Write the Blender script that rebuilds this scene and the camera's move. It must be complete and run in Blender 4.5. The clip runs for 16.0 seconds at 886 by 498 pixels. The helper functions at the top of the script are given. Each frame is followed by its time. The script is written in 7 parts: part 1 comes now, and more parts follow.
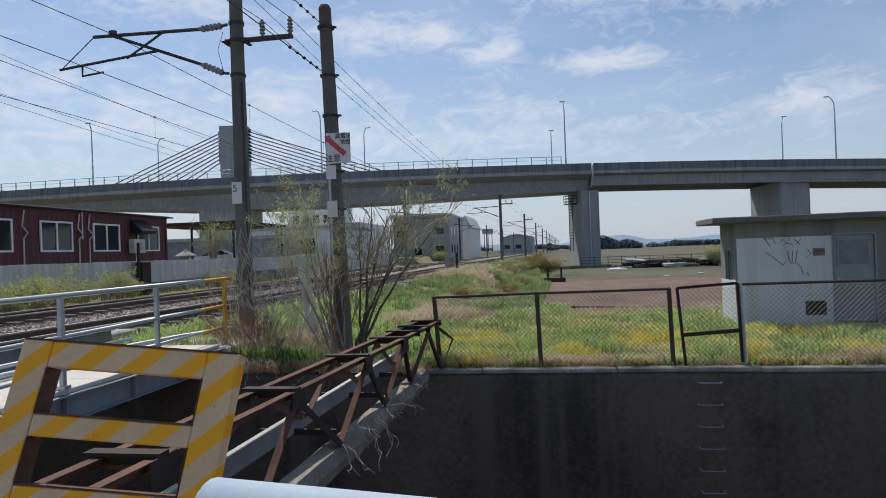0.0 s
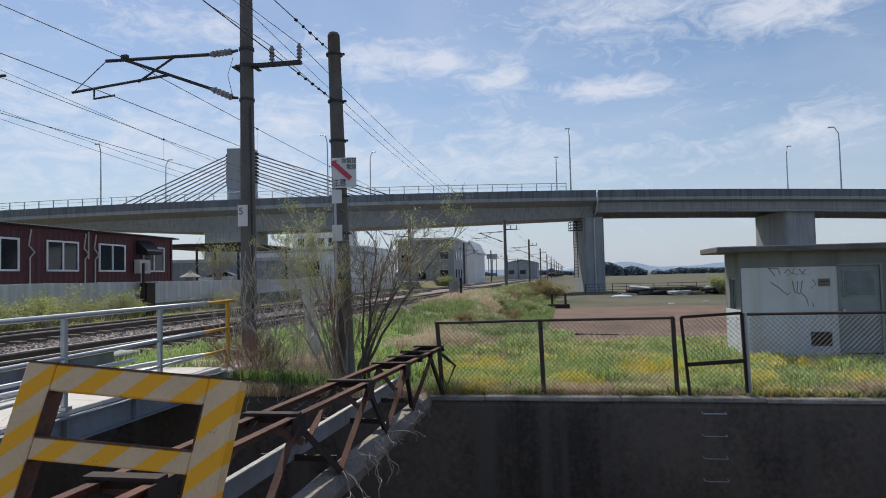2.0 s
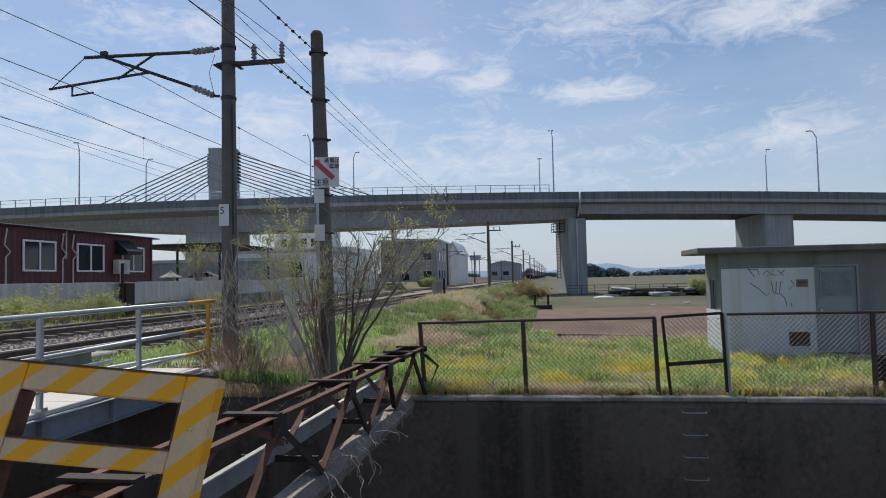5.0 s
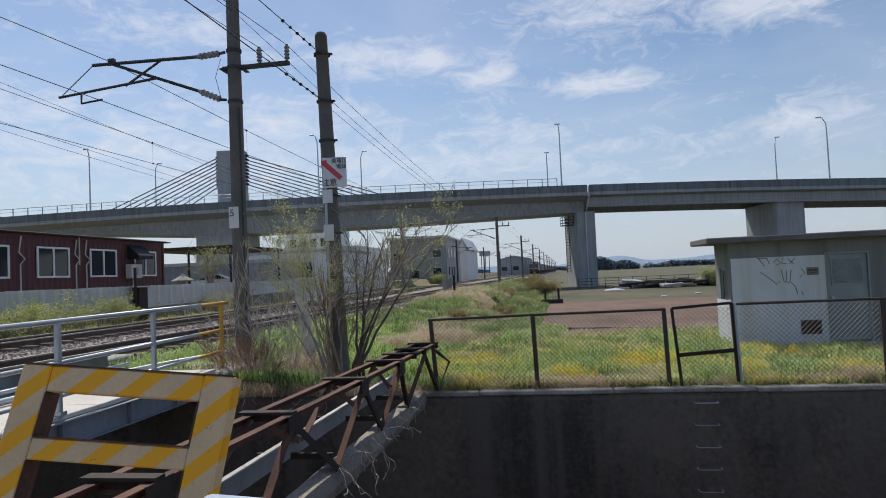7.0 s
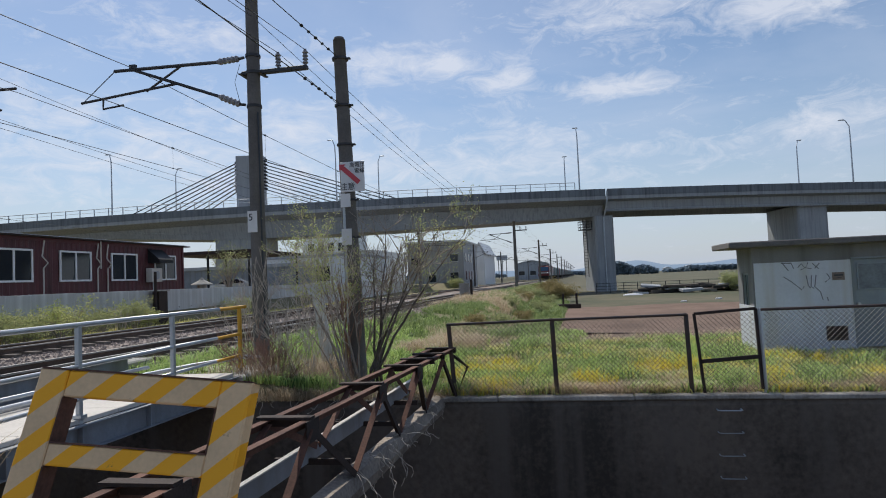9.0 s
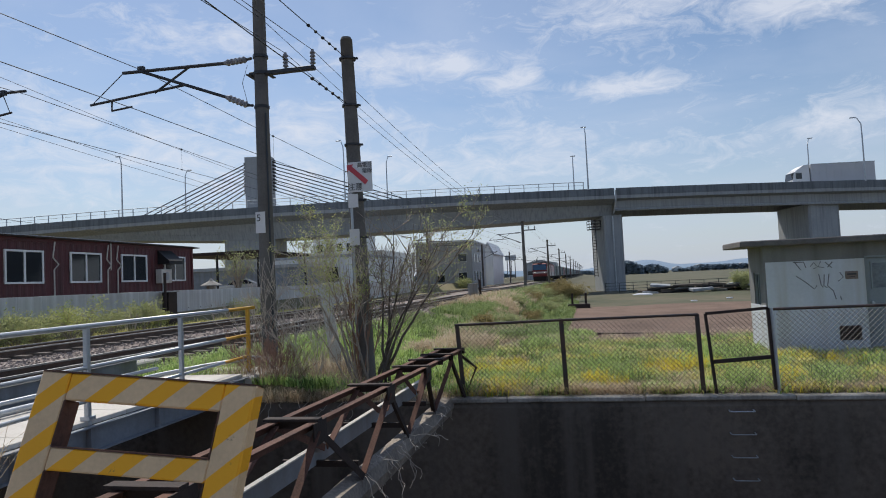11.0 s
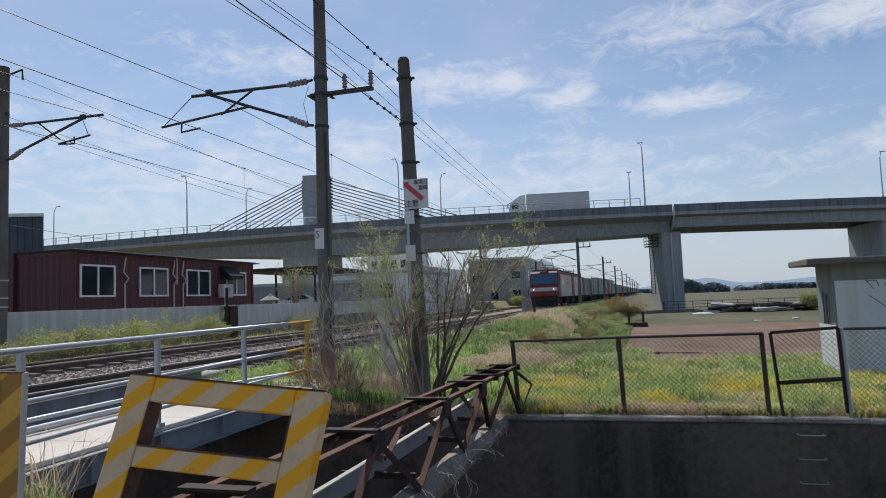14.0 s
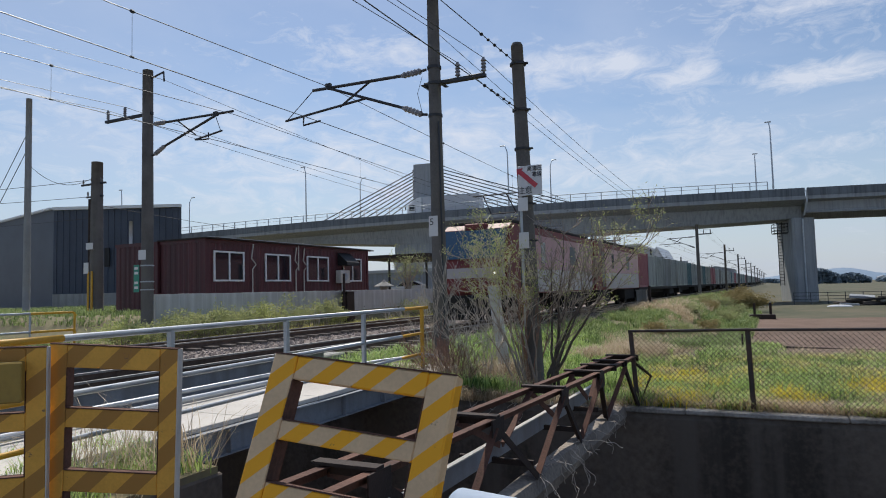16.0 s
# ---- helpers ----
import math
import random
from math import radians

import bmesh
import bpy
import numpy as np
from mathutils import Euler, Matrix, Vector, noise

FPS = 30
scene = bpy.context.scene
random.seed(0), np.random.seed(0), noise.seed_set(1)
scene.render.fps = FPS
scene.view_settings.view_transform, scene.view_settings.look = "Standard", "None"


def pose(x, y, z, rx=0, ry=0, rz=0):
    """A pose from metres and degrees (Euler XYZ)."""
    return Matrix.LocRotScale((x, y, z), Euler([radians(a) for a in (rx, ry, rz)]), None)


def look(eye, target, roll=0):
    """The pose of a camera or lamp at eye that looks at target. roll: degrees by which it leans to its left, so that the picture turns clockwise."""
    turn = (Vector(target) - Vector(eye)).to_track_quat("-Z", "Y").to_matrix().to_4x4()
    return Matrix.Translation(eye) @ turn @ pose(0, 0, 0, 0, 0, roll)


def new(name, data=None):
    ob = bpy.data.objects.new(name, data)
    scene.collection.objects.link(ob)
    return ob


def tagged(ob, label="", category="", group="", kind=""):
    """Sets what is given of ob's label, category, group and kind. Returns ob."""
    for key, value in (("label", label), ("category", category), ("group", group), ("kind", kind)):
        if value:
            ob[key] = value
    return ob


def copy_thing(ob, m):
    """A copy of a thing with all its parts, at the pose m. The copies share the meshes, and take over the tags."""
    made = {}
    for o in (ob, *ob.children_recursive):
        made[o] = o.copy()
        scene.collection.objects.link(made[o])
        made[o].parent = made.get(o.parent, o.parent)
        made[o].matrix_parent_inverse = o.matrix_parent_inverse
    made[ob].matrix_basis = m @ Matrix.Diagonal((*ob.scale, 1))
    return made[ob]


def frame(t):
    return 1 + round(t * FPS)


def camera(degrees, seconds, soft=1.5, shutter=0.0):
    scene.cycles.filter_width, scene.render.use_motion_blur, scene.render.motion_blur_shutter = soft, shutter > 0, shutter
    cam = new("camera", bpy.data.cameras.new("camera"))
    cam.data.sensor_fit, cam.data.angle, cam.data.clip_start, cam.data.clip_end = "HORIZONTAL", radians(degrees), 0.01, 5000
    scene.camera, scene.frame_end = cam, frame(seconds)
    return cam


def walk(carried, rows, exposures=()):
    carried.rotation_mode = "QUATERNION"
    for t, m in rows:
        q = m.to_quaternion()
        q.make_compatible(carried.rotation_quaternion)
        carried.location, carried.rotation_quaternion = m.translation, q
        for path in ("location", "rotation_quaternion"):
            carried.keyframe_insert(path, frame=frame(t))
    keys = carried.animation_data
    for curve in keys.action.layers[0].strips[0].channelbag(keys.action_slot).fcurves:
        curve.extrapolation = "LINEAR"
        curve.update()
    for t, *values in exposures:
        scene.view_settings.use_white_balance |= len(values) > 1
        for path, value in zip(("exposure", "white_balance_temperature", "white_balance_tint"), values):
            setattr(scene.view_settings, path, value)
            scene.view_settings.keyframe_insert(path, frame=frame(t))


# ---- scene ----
# Camera: handheld, standing on the road beside a canal, panning towards the train.
cam = camera(69.0, 16.0, soft=1.0)
PATH = [
    (0, (0.01, 0.05, 1.838), (-0.309, 2.024, 1.847), -2.1),
    (0.5, (0.02, -0.019, 1.828), (-0.272, 1.96, 1.836), -3.2),
    (1, (0.026, 0.007, 1.842), (-0.238, 1.988, 1.91), -2.3),
    (1.5, (0.037, -0.005, 1.841), (-0.261, 1.972, 1.898), -2.7),
    (2, (0.021, 0.032, 1.856), (-0.309, 2.003, 1.941), -1.3),
    (2.5, (0.015, 0.059, 1.825), (-0.319, 2.029, 1.911), -0.9),
    (3, (0.018, 0.076, 1.833), (-0.287, 2.051, 1.901), -1.7),
    (3.5, (0.026, 0.041, 1.834), (-0.267, 2.019, 1.893), -2.3),
    (4, (0.016, 0.078, 1.842), (-0.255, 2.058, 1.932), -1.4),
    (6.3, (0.032, 0.009, 1.828), (-0.257, 1.987, 1.891), -1.4),
    (6.5, (0.022, 0.032, 1.827), (-0.269, 2.01, 1.881), -1.7),
    (7, (0.046, -0.014, 1.839), (-0.262, 1.961, 1.917), -2.6),
    (7.5, (0.028, 0.026, 1.836), (-0.282, 2.0, 1.921), -1.6),
    (8, (0.019, 0.065, 1.816), (-0.313, 2.035, 1.907), -3.1),
    (8.5, (0.026, 0.04, 1.827), (-0.33, 2.007, 1.902), -3.3),
    (9, (0.017, 0.046, 1.839), (-0.342, 2.011, 1.933), -2.5),
    (9.2, (0.022, 0.058, 1.852), (-0.332, 2.025, 1.938), -2.2),
    (11.3, (0.011, 0.102, 1.833), (-0.379, 2.062, 1.933), -2.6),
    (11.5, (0.024, 0.076, 1.812), (-0.371, 2.033, 1.918), -1.3),
    (12, (0.017, 0.082, 1.824), (-0.391, 2.036, 1.95), -2.2),
    (12.5, (0.033, 0.041, 1.825), (-0.431, 1.983, 1.947), -2.7),
    (13, (0.018, 0.071, 1.816), (-0.454, 2.011, 1.936), -2.0),
    (13.5, (0.008, 0.105, 1.831), (-0.469, 2.044, 1.955), -1.5),
    (14, (-0.006, 0.02, 1.821), (-0.548, 1.939, 1.976), -2.2),
    (14.5, (-0.003, 0.05, 1.823), (-0.591, 1.958, 1.936), -2.6),
    (15, (-0.025, 0.071, 1.804), (-0.638, 1.972, 1.913), -1.6),
    (15.5, (-0.038, 0.049, 1.833), (-0.778, 1.904, 1.939), -2.2),
    (16, (-0.087, -0.009, 1.82), (-0.945, 1.793, 1.947), -1.5),
]
walk(cam, [(t, look(eye, target, roll)) for t, eye, target, roll in PATH])

# ---- world and sun ----
SUN_TO = Vector((-0.42, 0.55, 1.0)).normalized()
world = bpy.data.worlds.new("world")
scene.world = world
world.use_nodes = True
wt = world.node_tree
wt.nodes.clear()


def wnode(kind, **kw):
    n = wt.nodes.new(kind)
    for k, v in kw.items():
        n.inputs[k].default_value = v
    return n


sky = wt.nodes.new("ShaderNodeTexSky")
sky.sky_type, sky.sun_disc = "NISHITA", False
sky.sun_elevation = math.asin(SUN_TO.z)
sky.sun_rotation = math.atan2(SUN_TO.x, SUN_TO.y)
sky.air_density, sky.dust_density, sky.ozone_density = 1.0, 0.6, 2.5
tc = wt.nodes.new("ShaderNodeTexCoord")
sep = wt.nodes.new("ShaderNodeSeparateXYZ")
wt.links.new(tc.outputs["Generated"], sep.inputs[0])


def wmath(op, a, b=None, clamp=False):
    n = wt.nodes.new("ShaderNodeMath")
    n.operation, n.use_clamp = op, clamp
    for i, v in enumerate((a, b)):
        if v is None:
            continue
        if isinstance(v, (int, float)):
            n.inputs[i].default_value = v
        else:
            wt.links.new(v, n.inputs[i])
    return n.outputs[0]


# clouds lie on a high flat layer: the view direction over its height
lift = wmath("ADD", wmath("MAXIMUM", sep.outputs[2], 0.0), 0.09)
comb = wt.nodes.new("ShaderNodeCombineXYZ")
wt.links.new(wmath("DIVIDE", sep.outputs[0], lift), comb.inputs[0])
wt.links.new(wmath("DIVIDE", sep.outputs[1], lift), comb.inputs[1])
big = wnode("ShaderNodeTexNoise", Scale=0.9, Detail=7.0, Roughness=0.55, Distortion=0.4)
wt.links.new(comb.outputs[0], big.inputs["Vector"])


def wramp(value, stops):
    r = wt.nodes.new("ShaderNodeValToRGB")
    r.color_ramp.elements[0].position, r.color_ramp.elements[1].position = stops[0][0], stops[-1][0]
    for e, s in zip(r.color_ramp.elements, (stops[0], stops[-1])):
        e.color = (s[1], s[1], s[1], 1)
    wt.links.new(value, r.inputs[0])
    return r.outputs[0]


veil = wramp(big.outputs[0], ((0.40, 0.0), (0.76, 0.45)))
# drifting cloud patches: direction, half width, half height, density
CLOUDS = [
    ((-0.250, 0.916, 0.325), 0.095, 0.026, 0.80), ((-0.145, 0.938, 0.316), 0.038, 0.022, 0.85), ((-0.053, 0.954, 0.300), 0.034, 0.024, 0.85),
    ((-0.085, 0.952, 0.283), 0.030, 0.014, 0.55), ((0.095, 0.958, 0.270), 0.092, 0.017, 1.05), ((0.345, 0.880, 0.340), 0.085, 0.035, 0.80),
    ((0.270, 0.903, 0.338), 0.070, 0.025, 0.60), ((0.100, 0.925, 0.365), 0.120, 0.040, 0.70), ((-0.065, 0.975, 0.225), 0.045, 0.014, 0.40),
    ((0.345, 0.918, 0.190), 0.090, 0.024, 0.55), ((-0.480, 0.800, 0.350), 0.130, 0.035, 0.60), ((-0.560, 0.800, 0.190), 0.300, 0.075, 0.52),
    ((-0.100, 0.975, 0.180), 0.360, 0.045, 0.50), ((-0.800, 0.560, 0.250), 0.250, 0.060, 0.30), ((0.700, 0.680, 0.240), 0.250, 0.050, 0.55),
    ((-0.330, 0.885, 0.240), 0.120, 0.030, 0.45),
]


def wdot(v):
    n = wt.nodes.new("ShaderNodeVectorMath")
    n.operation = "DOT_PRODUCT"
    wt.links.new(tc.outputs["Generated"], n.inputs[0])
    n.inputs[1].default_value = v
    return n.outputs["Value"]


stretch = wt.nodes.new("ShaderNodeMapping")
stretch.inputs["Scale"].default_value = (1.0, 1.0, 2.4)
wt.links.new(tc.outputs["Generated"], stretch.inputs[0])
wisp = wnode("ShaderNodeTexNoise", Scale=17.0, Detail=10.0, Roughness=0.68, Distortion=0.7)
wt.links.new(stretch.outputs[0], wisp.inputs["Vector"])
mass = 0.0
for d, cw, ch, dens in CLOUDS:
    d = Vector(d).normalized()
    side = d.cross(Vector((0, 0, 1))).normalized()
    rise = side.cross(d)
    ex = wmath("POWER", wmath("ABSOLUTE", wmath("DIVIDE", wdot(side), cw)), 2.0)
    ez = wmath("POWER", wmath("ABSOLUTE", wmath("DIVIDE", wdot(rise), ch)), 2.0)
    fall = wmath("EXPONENT", wmath("MULTIPLY", wmath("ADD", ex, ez), -1.0))
    front = wmath("GREATER_THAN", wdot(d), 0.0)
    mass = wmath("ADD", mass, wmath("MULTIPLY", wmath("MULTIPLY", fall, front), dens))
puff = wramp(wmath("ADD", mass, wmath("MULTIPLY", wmath("SUBTRACT", wisp.outputs[0], 0.5), 2.4)), ((0.22, 0.0), (1.35, 1.0)))
low = wmath("SUBTRACT", 1.0, wmath("MULTIPLY", sep.outputs[2], 3.0), True)
haze = wmath("MULTIPLY", wmath("POWER", low, 1.6), 0.85)
cover = veil
mixc = wt.nodes.new("ShaderNodeMix")
mixc.data_type = "RGBA"
wt.links.new(cover, mixc.inputs[0])
wt.links.new(sky.outputs[0], mixc.inputs[6])
mixc.inputs[7].default_value = (5.7, 6.4, 7.9, 1)
mixp = wt.nodes.new("ShaderNodeMix")
mixp.data_type = "RGBA"
wt.links.new(wmath("MULTIPLY", puff, 0.72), mixp.inputs[0])
mixh = wt.nodes.new("ShaderNodeMix")
mixh.data_type = "RGBA"
wt.links.new(haze, mixh.inputs[0])
wt.links.new(mixc.outputs[2], mixh.inputs[6])
mixh.inputs[7].default_value = (4.6, 5.25, 6.35, 1)
wt.links.new(mixh.outputs[2], mixp.inputs[6])
mixp.inputs[7].default_value = (7.2, 7.5, 8.3, 1)
bg = wt.nodes.new("ShaderNodeBackground")
bg.inputs[1].default_value = 0.105
wt.links.new(mixp.outputs[2], bg.inputs[0])
wo = wt.nodes.new("ShaderNodeOutputWorld")
wt.links.new(bg.outputs[0], wo.inputs[0])

sun_data = bpy.data.lights.new("sun", "SUN")
sun_data.energy, sun_data.angle, sun_data.color = 3.9, radians(0.6), (1.0, 0.94, 0.84)
sun = new("sun", sun_data)
sun.matrix_basis = look((0, 0, 60), Vector((0, 0, 60)) - SUN_TO)
scene.view_settings.exposure = 0.0

# ---- materials ----


def mat(name, c1, c2=None, rough=0.75, metal=0.0, scale=1.2, fine=30.0, bump=0.15, mix=0.5, tint=0.0, island=0.0, coords="Object", spec=0.4, grime=None):
    """Two colours mixed at two scales, a fine relief, and per-object (tint) or per-island variation."""
    m = bpy.data.materials.new(name)
    m.use_nodes = True
    nt = m.node_tree
    b = nt.nodes["Principled BSDF"]
    b.inputs["Roughness"].default_value, b.inputs["Metallic"].default_value = rough, metal
    b.inputs["Specular IOR Level"].default_value = spec
    c2 = c2 or tuple(v * 0.72 for v in c1)
    tcn = nt.nodes.new("ShaderNodeTexCoord")
    n1, n2 = nt.nodes.new("ShaderNodeTexNoise"), nt.nodes.new("ShaderNodeTexNoise")
    for n, s, d in ((n1, scale, 6.0), (n2, fine, 4.0)):
        n.inputs["Scale"].default_value, n.inputs["Detail"].default_value = s, d
        nt.links.new(tcn.outputs[coords], n.inputs["Vector"])
    add = nt.nodes.new("ShaderNodeMath")
    add.operation = "MULTIPLY_ADD"
    nt.links.new(n2.outputs[0], add.inputs[0])
    add.inputs[1].default_value = 0.55
    nt.links.new(n1.outputs[0], add.inputs[2])
    ramp = nt.nodes.new("ShaderNodeValToRGB")
    e = ramp.color_ramp.elements
    e[0].position, e[1].position = 0.78 - mix * 0.5, 0.78 + mix * 0.42
    e[0].color, e[1].color = (*c2, 1), (*c1, 1)
    nt.links.new(add.outputs[0], ramp.inputs[0])
    out = ramp.outputs[0]
    if grime:  # streaks that run down the face
        mp = nt.nodes.new("ShaderNodeMapping")
        mp.inputs["Scale"].default_value = (2.2, 2.2, 0.12)
        nt.links.new(tcn.outputs[coords], mp.inputs[0])
        n3 = nt.nodes.new("ShaderNodeTexNoise")
        n3.inputs["Scale"].default_value, n3.inputs["Detail"].default_value = 1.6, 7.0
        nt.links.new(mp.outputs[0], n3.inputs["Vector"])
        r3 = nt.nodes.new("ShaderNodeValToRGB")
        r3.color_ramp.elements[0].position, r3.color_ramp.elements[1].position = 0.45, 0.72
        nt.links.new(n3.outputs[0], r3.inputs[0])
        mx = nt.nodes.new("ShaderNodeMix")
        mx.data_type = "RGBA"
        nt.links.new(r3.outputs[0], mx.inputs[0])
        nt.links.new(out, mx.inputs[6])
        mx.inputs[7].default_value = (*grime, 1)
        out = mx.outputs[2]
    if tint or island:
        src = nt.nodes.new("ShaderNodeNewGeometry").outputs["Random Per Island"] if island else nt.nodes.new("ShaderNodeObjectInfo").outputs["Random"]
        mr = nt.nodes.new("ShaderNodeMapRange")
        k = island or tint
        mr.inputs["To Min"].default_value, mr.inputs["To Max"].default_value = 1 - k, 1 + k
        nt.links.new(src, mr.inputs["Value"])
        hs = nt.nodes.new("ShaderNodeHueSaturation")
        nt.links.new(mr.outputs[0], hs.inputs["Value"])
        nt.links.new(out, hs.inputs["Color"])
        out = hs.outputs[0]
    nt.links.new(out, b.inputs["Base Color"])
    if bump:
        bp = nt.nodes.new("ShaderNodeBump")
        bp.inputs["Strength"].default_value, bp.inputs["Distance"].default_value = bump, 0.02
        nt.links.new(add.outputs[0], bp.inputs["Height"])
        nt.links.new(bp.outputs[0], b.inputs["Normal"])
    return m


def leafy(name, c1, c2, var=0.35):
    """Thin blades and leaves: light passes through."""
    m = bpy.data.materials.new(name)
    m.use_nodes = True
    nt = m.node_tree
    b = nt.nodes["Principled BSDF"]
    b.inputs["Roughness"].default_value, b.inputs["Specular IOR Level"].default_value = 0.6, 0.25
    geo = nt.nodes.new("ShaderNodeNewGeometry")
    tcn = nt.nodes.new("ShaderNodeTexCoord")
    n1 = nt.nodes.new("ShaderNodeTexNoise")
    n1.inputs["Scale"].default_value, n1.inputs["Detail"].default_value, n1.inputs["Roughness"].default_value = 1.1, 6.0, 0.65
    nt.links.new(tcn.outputs["Object"], n1.inputs["Vector"])
    ad = nt.nodes.new("ShaderNodeMath")
    ad.operation = "MULTIPLY_ADD"
    nt.links.new(geo.outputs["Random Per Island"], ad.inputs[0])
    ad.inputs[1].default_value = var
    nt.links.new(n1.outputs[0], ad.inputs[2])
    ramp = nt.nodes.new("ShaderNodeValToRGB")
    e = ramp.color_ramp.elements
    e[0].position, e[1].position = 0.45, 0.45 + var * 0.95
    e[0].color, e[1].color = (*c1, 1), (*c2, 1)
    nt.links.new(ad.outputs[0], ramp.inputs[0])
    nt.links.new(ramp.outputs[0], b.inputs["Base Color"])
    tr = nt.nodes.new("ShaderNodeBsdfTranslucent")
    nt.links.new(ramp.outputs[0], tr.inputs[0])
    ms = nt.nodes.new("ShaderNodeMixShader")
    ms.inputs[0].default_value = 0.4
    nt.links.new(b.outputs[0], ms.inputs[1])
    nt.links.new(tr.outputs[0], ms.inputs[2])
    nt.links.new(ms.outputs[0], nt.nodes["Material Output"].inputs[0])
    return m


def stripes(name, ca, cb, period, wear, lean=0.6):
    """Slanting two-colour paint with chips down to rusty steel."""
    m = mat(name, ca, tuple(v * 0.8 for v in ca), rough=0.6, scale=4, fine=60, bump=0.1)
    nt = m.node_tree
    b = nt.nodes["Principled BSDF"]
    base = b.inputs["Base Color"].links[0].from_socket
    tcn = nt.nodes.new("ShaderNodeTexCoord")
    sp = nt.nodes.new("ShaderNodeSeparateXYZ")
    nt.links.new(tcn.outputs["Object"], sp.inputs[0])

    def mth(op, a, bb):
        n = nt.nodes.new("ShaderNodeMath")
        n.operation = op
        for i, v in enumerate((a, bb)):
            if isinstance(v, (int, float)):
                n.inputs[i].default_value = v
            else:
                nt.links.new(v, n.inputs[i])
        return n.outputs[0]

    d = mth("SUBTRACT", sp.outputs[0], mth("MULTIPLY", sp.outputs[2], lean))
    fr = mth("FRACT", mth("DIVIDE", mth("ADD", d, 40 * period), period), 0.0)
    on = mth("GREATER_THAN", fr, 0.54)
    mx = nt.nodes.new("ShaderNodeMix")
    mx.data_type = "RGBA"
    nt.links.new(on, mx.inputs[0])
    nt.links.new(base, mx.inputs[6])
    mx.inputs[7].default_value = (*cb, 1)
    nz = nt.nodes.new("ShaderNodeTexNoise")
    nz.inputs["Scale"].default_value, nz.inputs["Detail"].default_value, nz.inputs["Roughness"].default_value = 9.0, 10.0, 0.7
    nt.links.new(tcn.outputs["Object"], nz.inputs["Vector"])
    rr = nt.nodes.new("ShaderNodeValToRGB")
    rr.color_ramp.elements[0].position, rr.color_ramp.elements[1].position = 0.64, 0.70
    nt.links.new(nz.outputs[0], rr.inputs[0])
    m2 = nt.nodes.new("ShaderNodeMix")
    m2.data_type = "RGBA"
    nt.links.new(rr.outputs[0], m2.inputs[0])
    nt.links.new(mx.outputs[2], m2.inputs[6])
    m2.inputs[7].default_value = (*wear, 1)
    nt.links.new(m2.outputs[2], b.inputs["Base Color"])
    return m


def glow(name, c, strength):
    m = bpy.data.materials.new(name)
    m.use_nodes = True
    b = m.node_tree.nodes["Principled BSDF"]
    b.inputs["Base Color"].default_value = (*c, 1)
    b.inputs["Emission Color"].default_value = (*c, 1)
    b.inputs["Emission Strength"].default_value = strength
    return m


CONC = mat("concrete", (0.40, 0.39, 0.37), (0.27, 0.265, 0.25), rough=0.9, scale=0.7, fine=22, bump=0.2, grime=(0.24, 0.235, 0.22))
CONC_V = mat("viaduct_concrete", (0.38, 0.395, 0.41), (0.30, 0.315, 0.33), rough=0.9, scale=0.25, fine=6, bump=0.1, grime=(0.25, 0.262, 0.275))
CONC_D = mat("mottled_dark_concrete", (0.170, 0.138, 0.112), (0.062, 0.051, 0.043), rough=0.9, scale=0.55, fine=14, bump=0.45, mix=0.42, grime=(0.140, 0.118, 0.100))
CONC_P = mat("pale_panel_concrete", (0.66, 0.67, 0.68), (0.54, 0.55, 0.56), rough=0.9, scale=1.1, fine=20, bump=0.1, grime=(0.42, 0.42, 0.42), tint=0.06)
CONC_B = mat("old_brown_concrete", (0.36, 0.31, 0.26), (0.13, 0.112, 0.098), rough=0.95, scale=1.6, fine=26, bump=0.4)
CONC_W = mat("weathered_parapet_concrete", (0.20, 0.22, 0.24), (0.145, 0.16, 0.178), rough=0.9, scale=0.25, fine=6, bump=0.1, grime=(0.10, 0.11, 0.12))
# white dimmed and blued: the hut front's shade is put into the paint
PAINT_W = mat("white_paint", (0.64, 0.67, 0.74), (0.54, 0.57, 0.63), rough=0.7, scale=0.9, fine=16, bump=0.05, grime=(0.5, 0.5, 0.5))
RENDER = mat("grey_render", (0.25, 0.25, 0.26), (0.18, 0.18, 0.185), rough=0.9, scale=0.8, fine=40, bump=0.2, grime=(0.15, 0.148, 0.15))
ROOF = mat("weathered_roof_slab", (0.17, 0.16, 0.16), (0.10, 0.095, 0.095), rough=0.9, scale=2, fine=25, bump=0.2)
RUST = mat("rusty_steel", (0.17, 0.085, 0.06), (0.075, 0.04, 0.032), rough=0.85, metal=0.2, scale=3, fine=50, bump=0.3)
RUST_D = mat("dark_rusty_steel", (0.060, 0.040, 0.034), (0.030, 0.024, 0.022), rough=0.8, metal=0.2, scale=3, fine=50, bump=0.3)
BLACKPIPE = mat("black_painted_pipe", (0.05, 0.042, 0.04), (0.09, 0.055, 0.04), rough=0.55, scale=5, fine=60, bump=0.2, mix=0.3)
GALV = mat("galvanised_steel", (0.50, 0.53, 0.56), (0.38, 0.40, 0.43), rough=0.45, metal=0.55, scale=3, fine=40, bump=0.05)
PIPEBLUE = mat("pale_blue_pipe_paint", (0.42, 0.50, 0.60), (0.33, 0.40, 0.50), rough=0.5, scale=3, fine=40, bump=0.05)
GIRDER = mat("blue_grey_girder_paint", (0.28, 0.305, 0.345), (0.20, 0.22, 0.25), rough=0.6, scale=1.5, fine=25, bump=0.1, grime=(0.19, 0.19, 0.20))
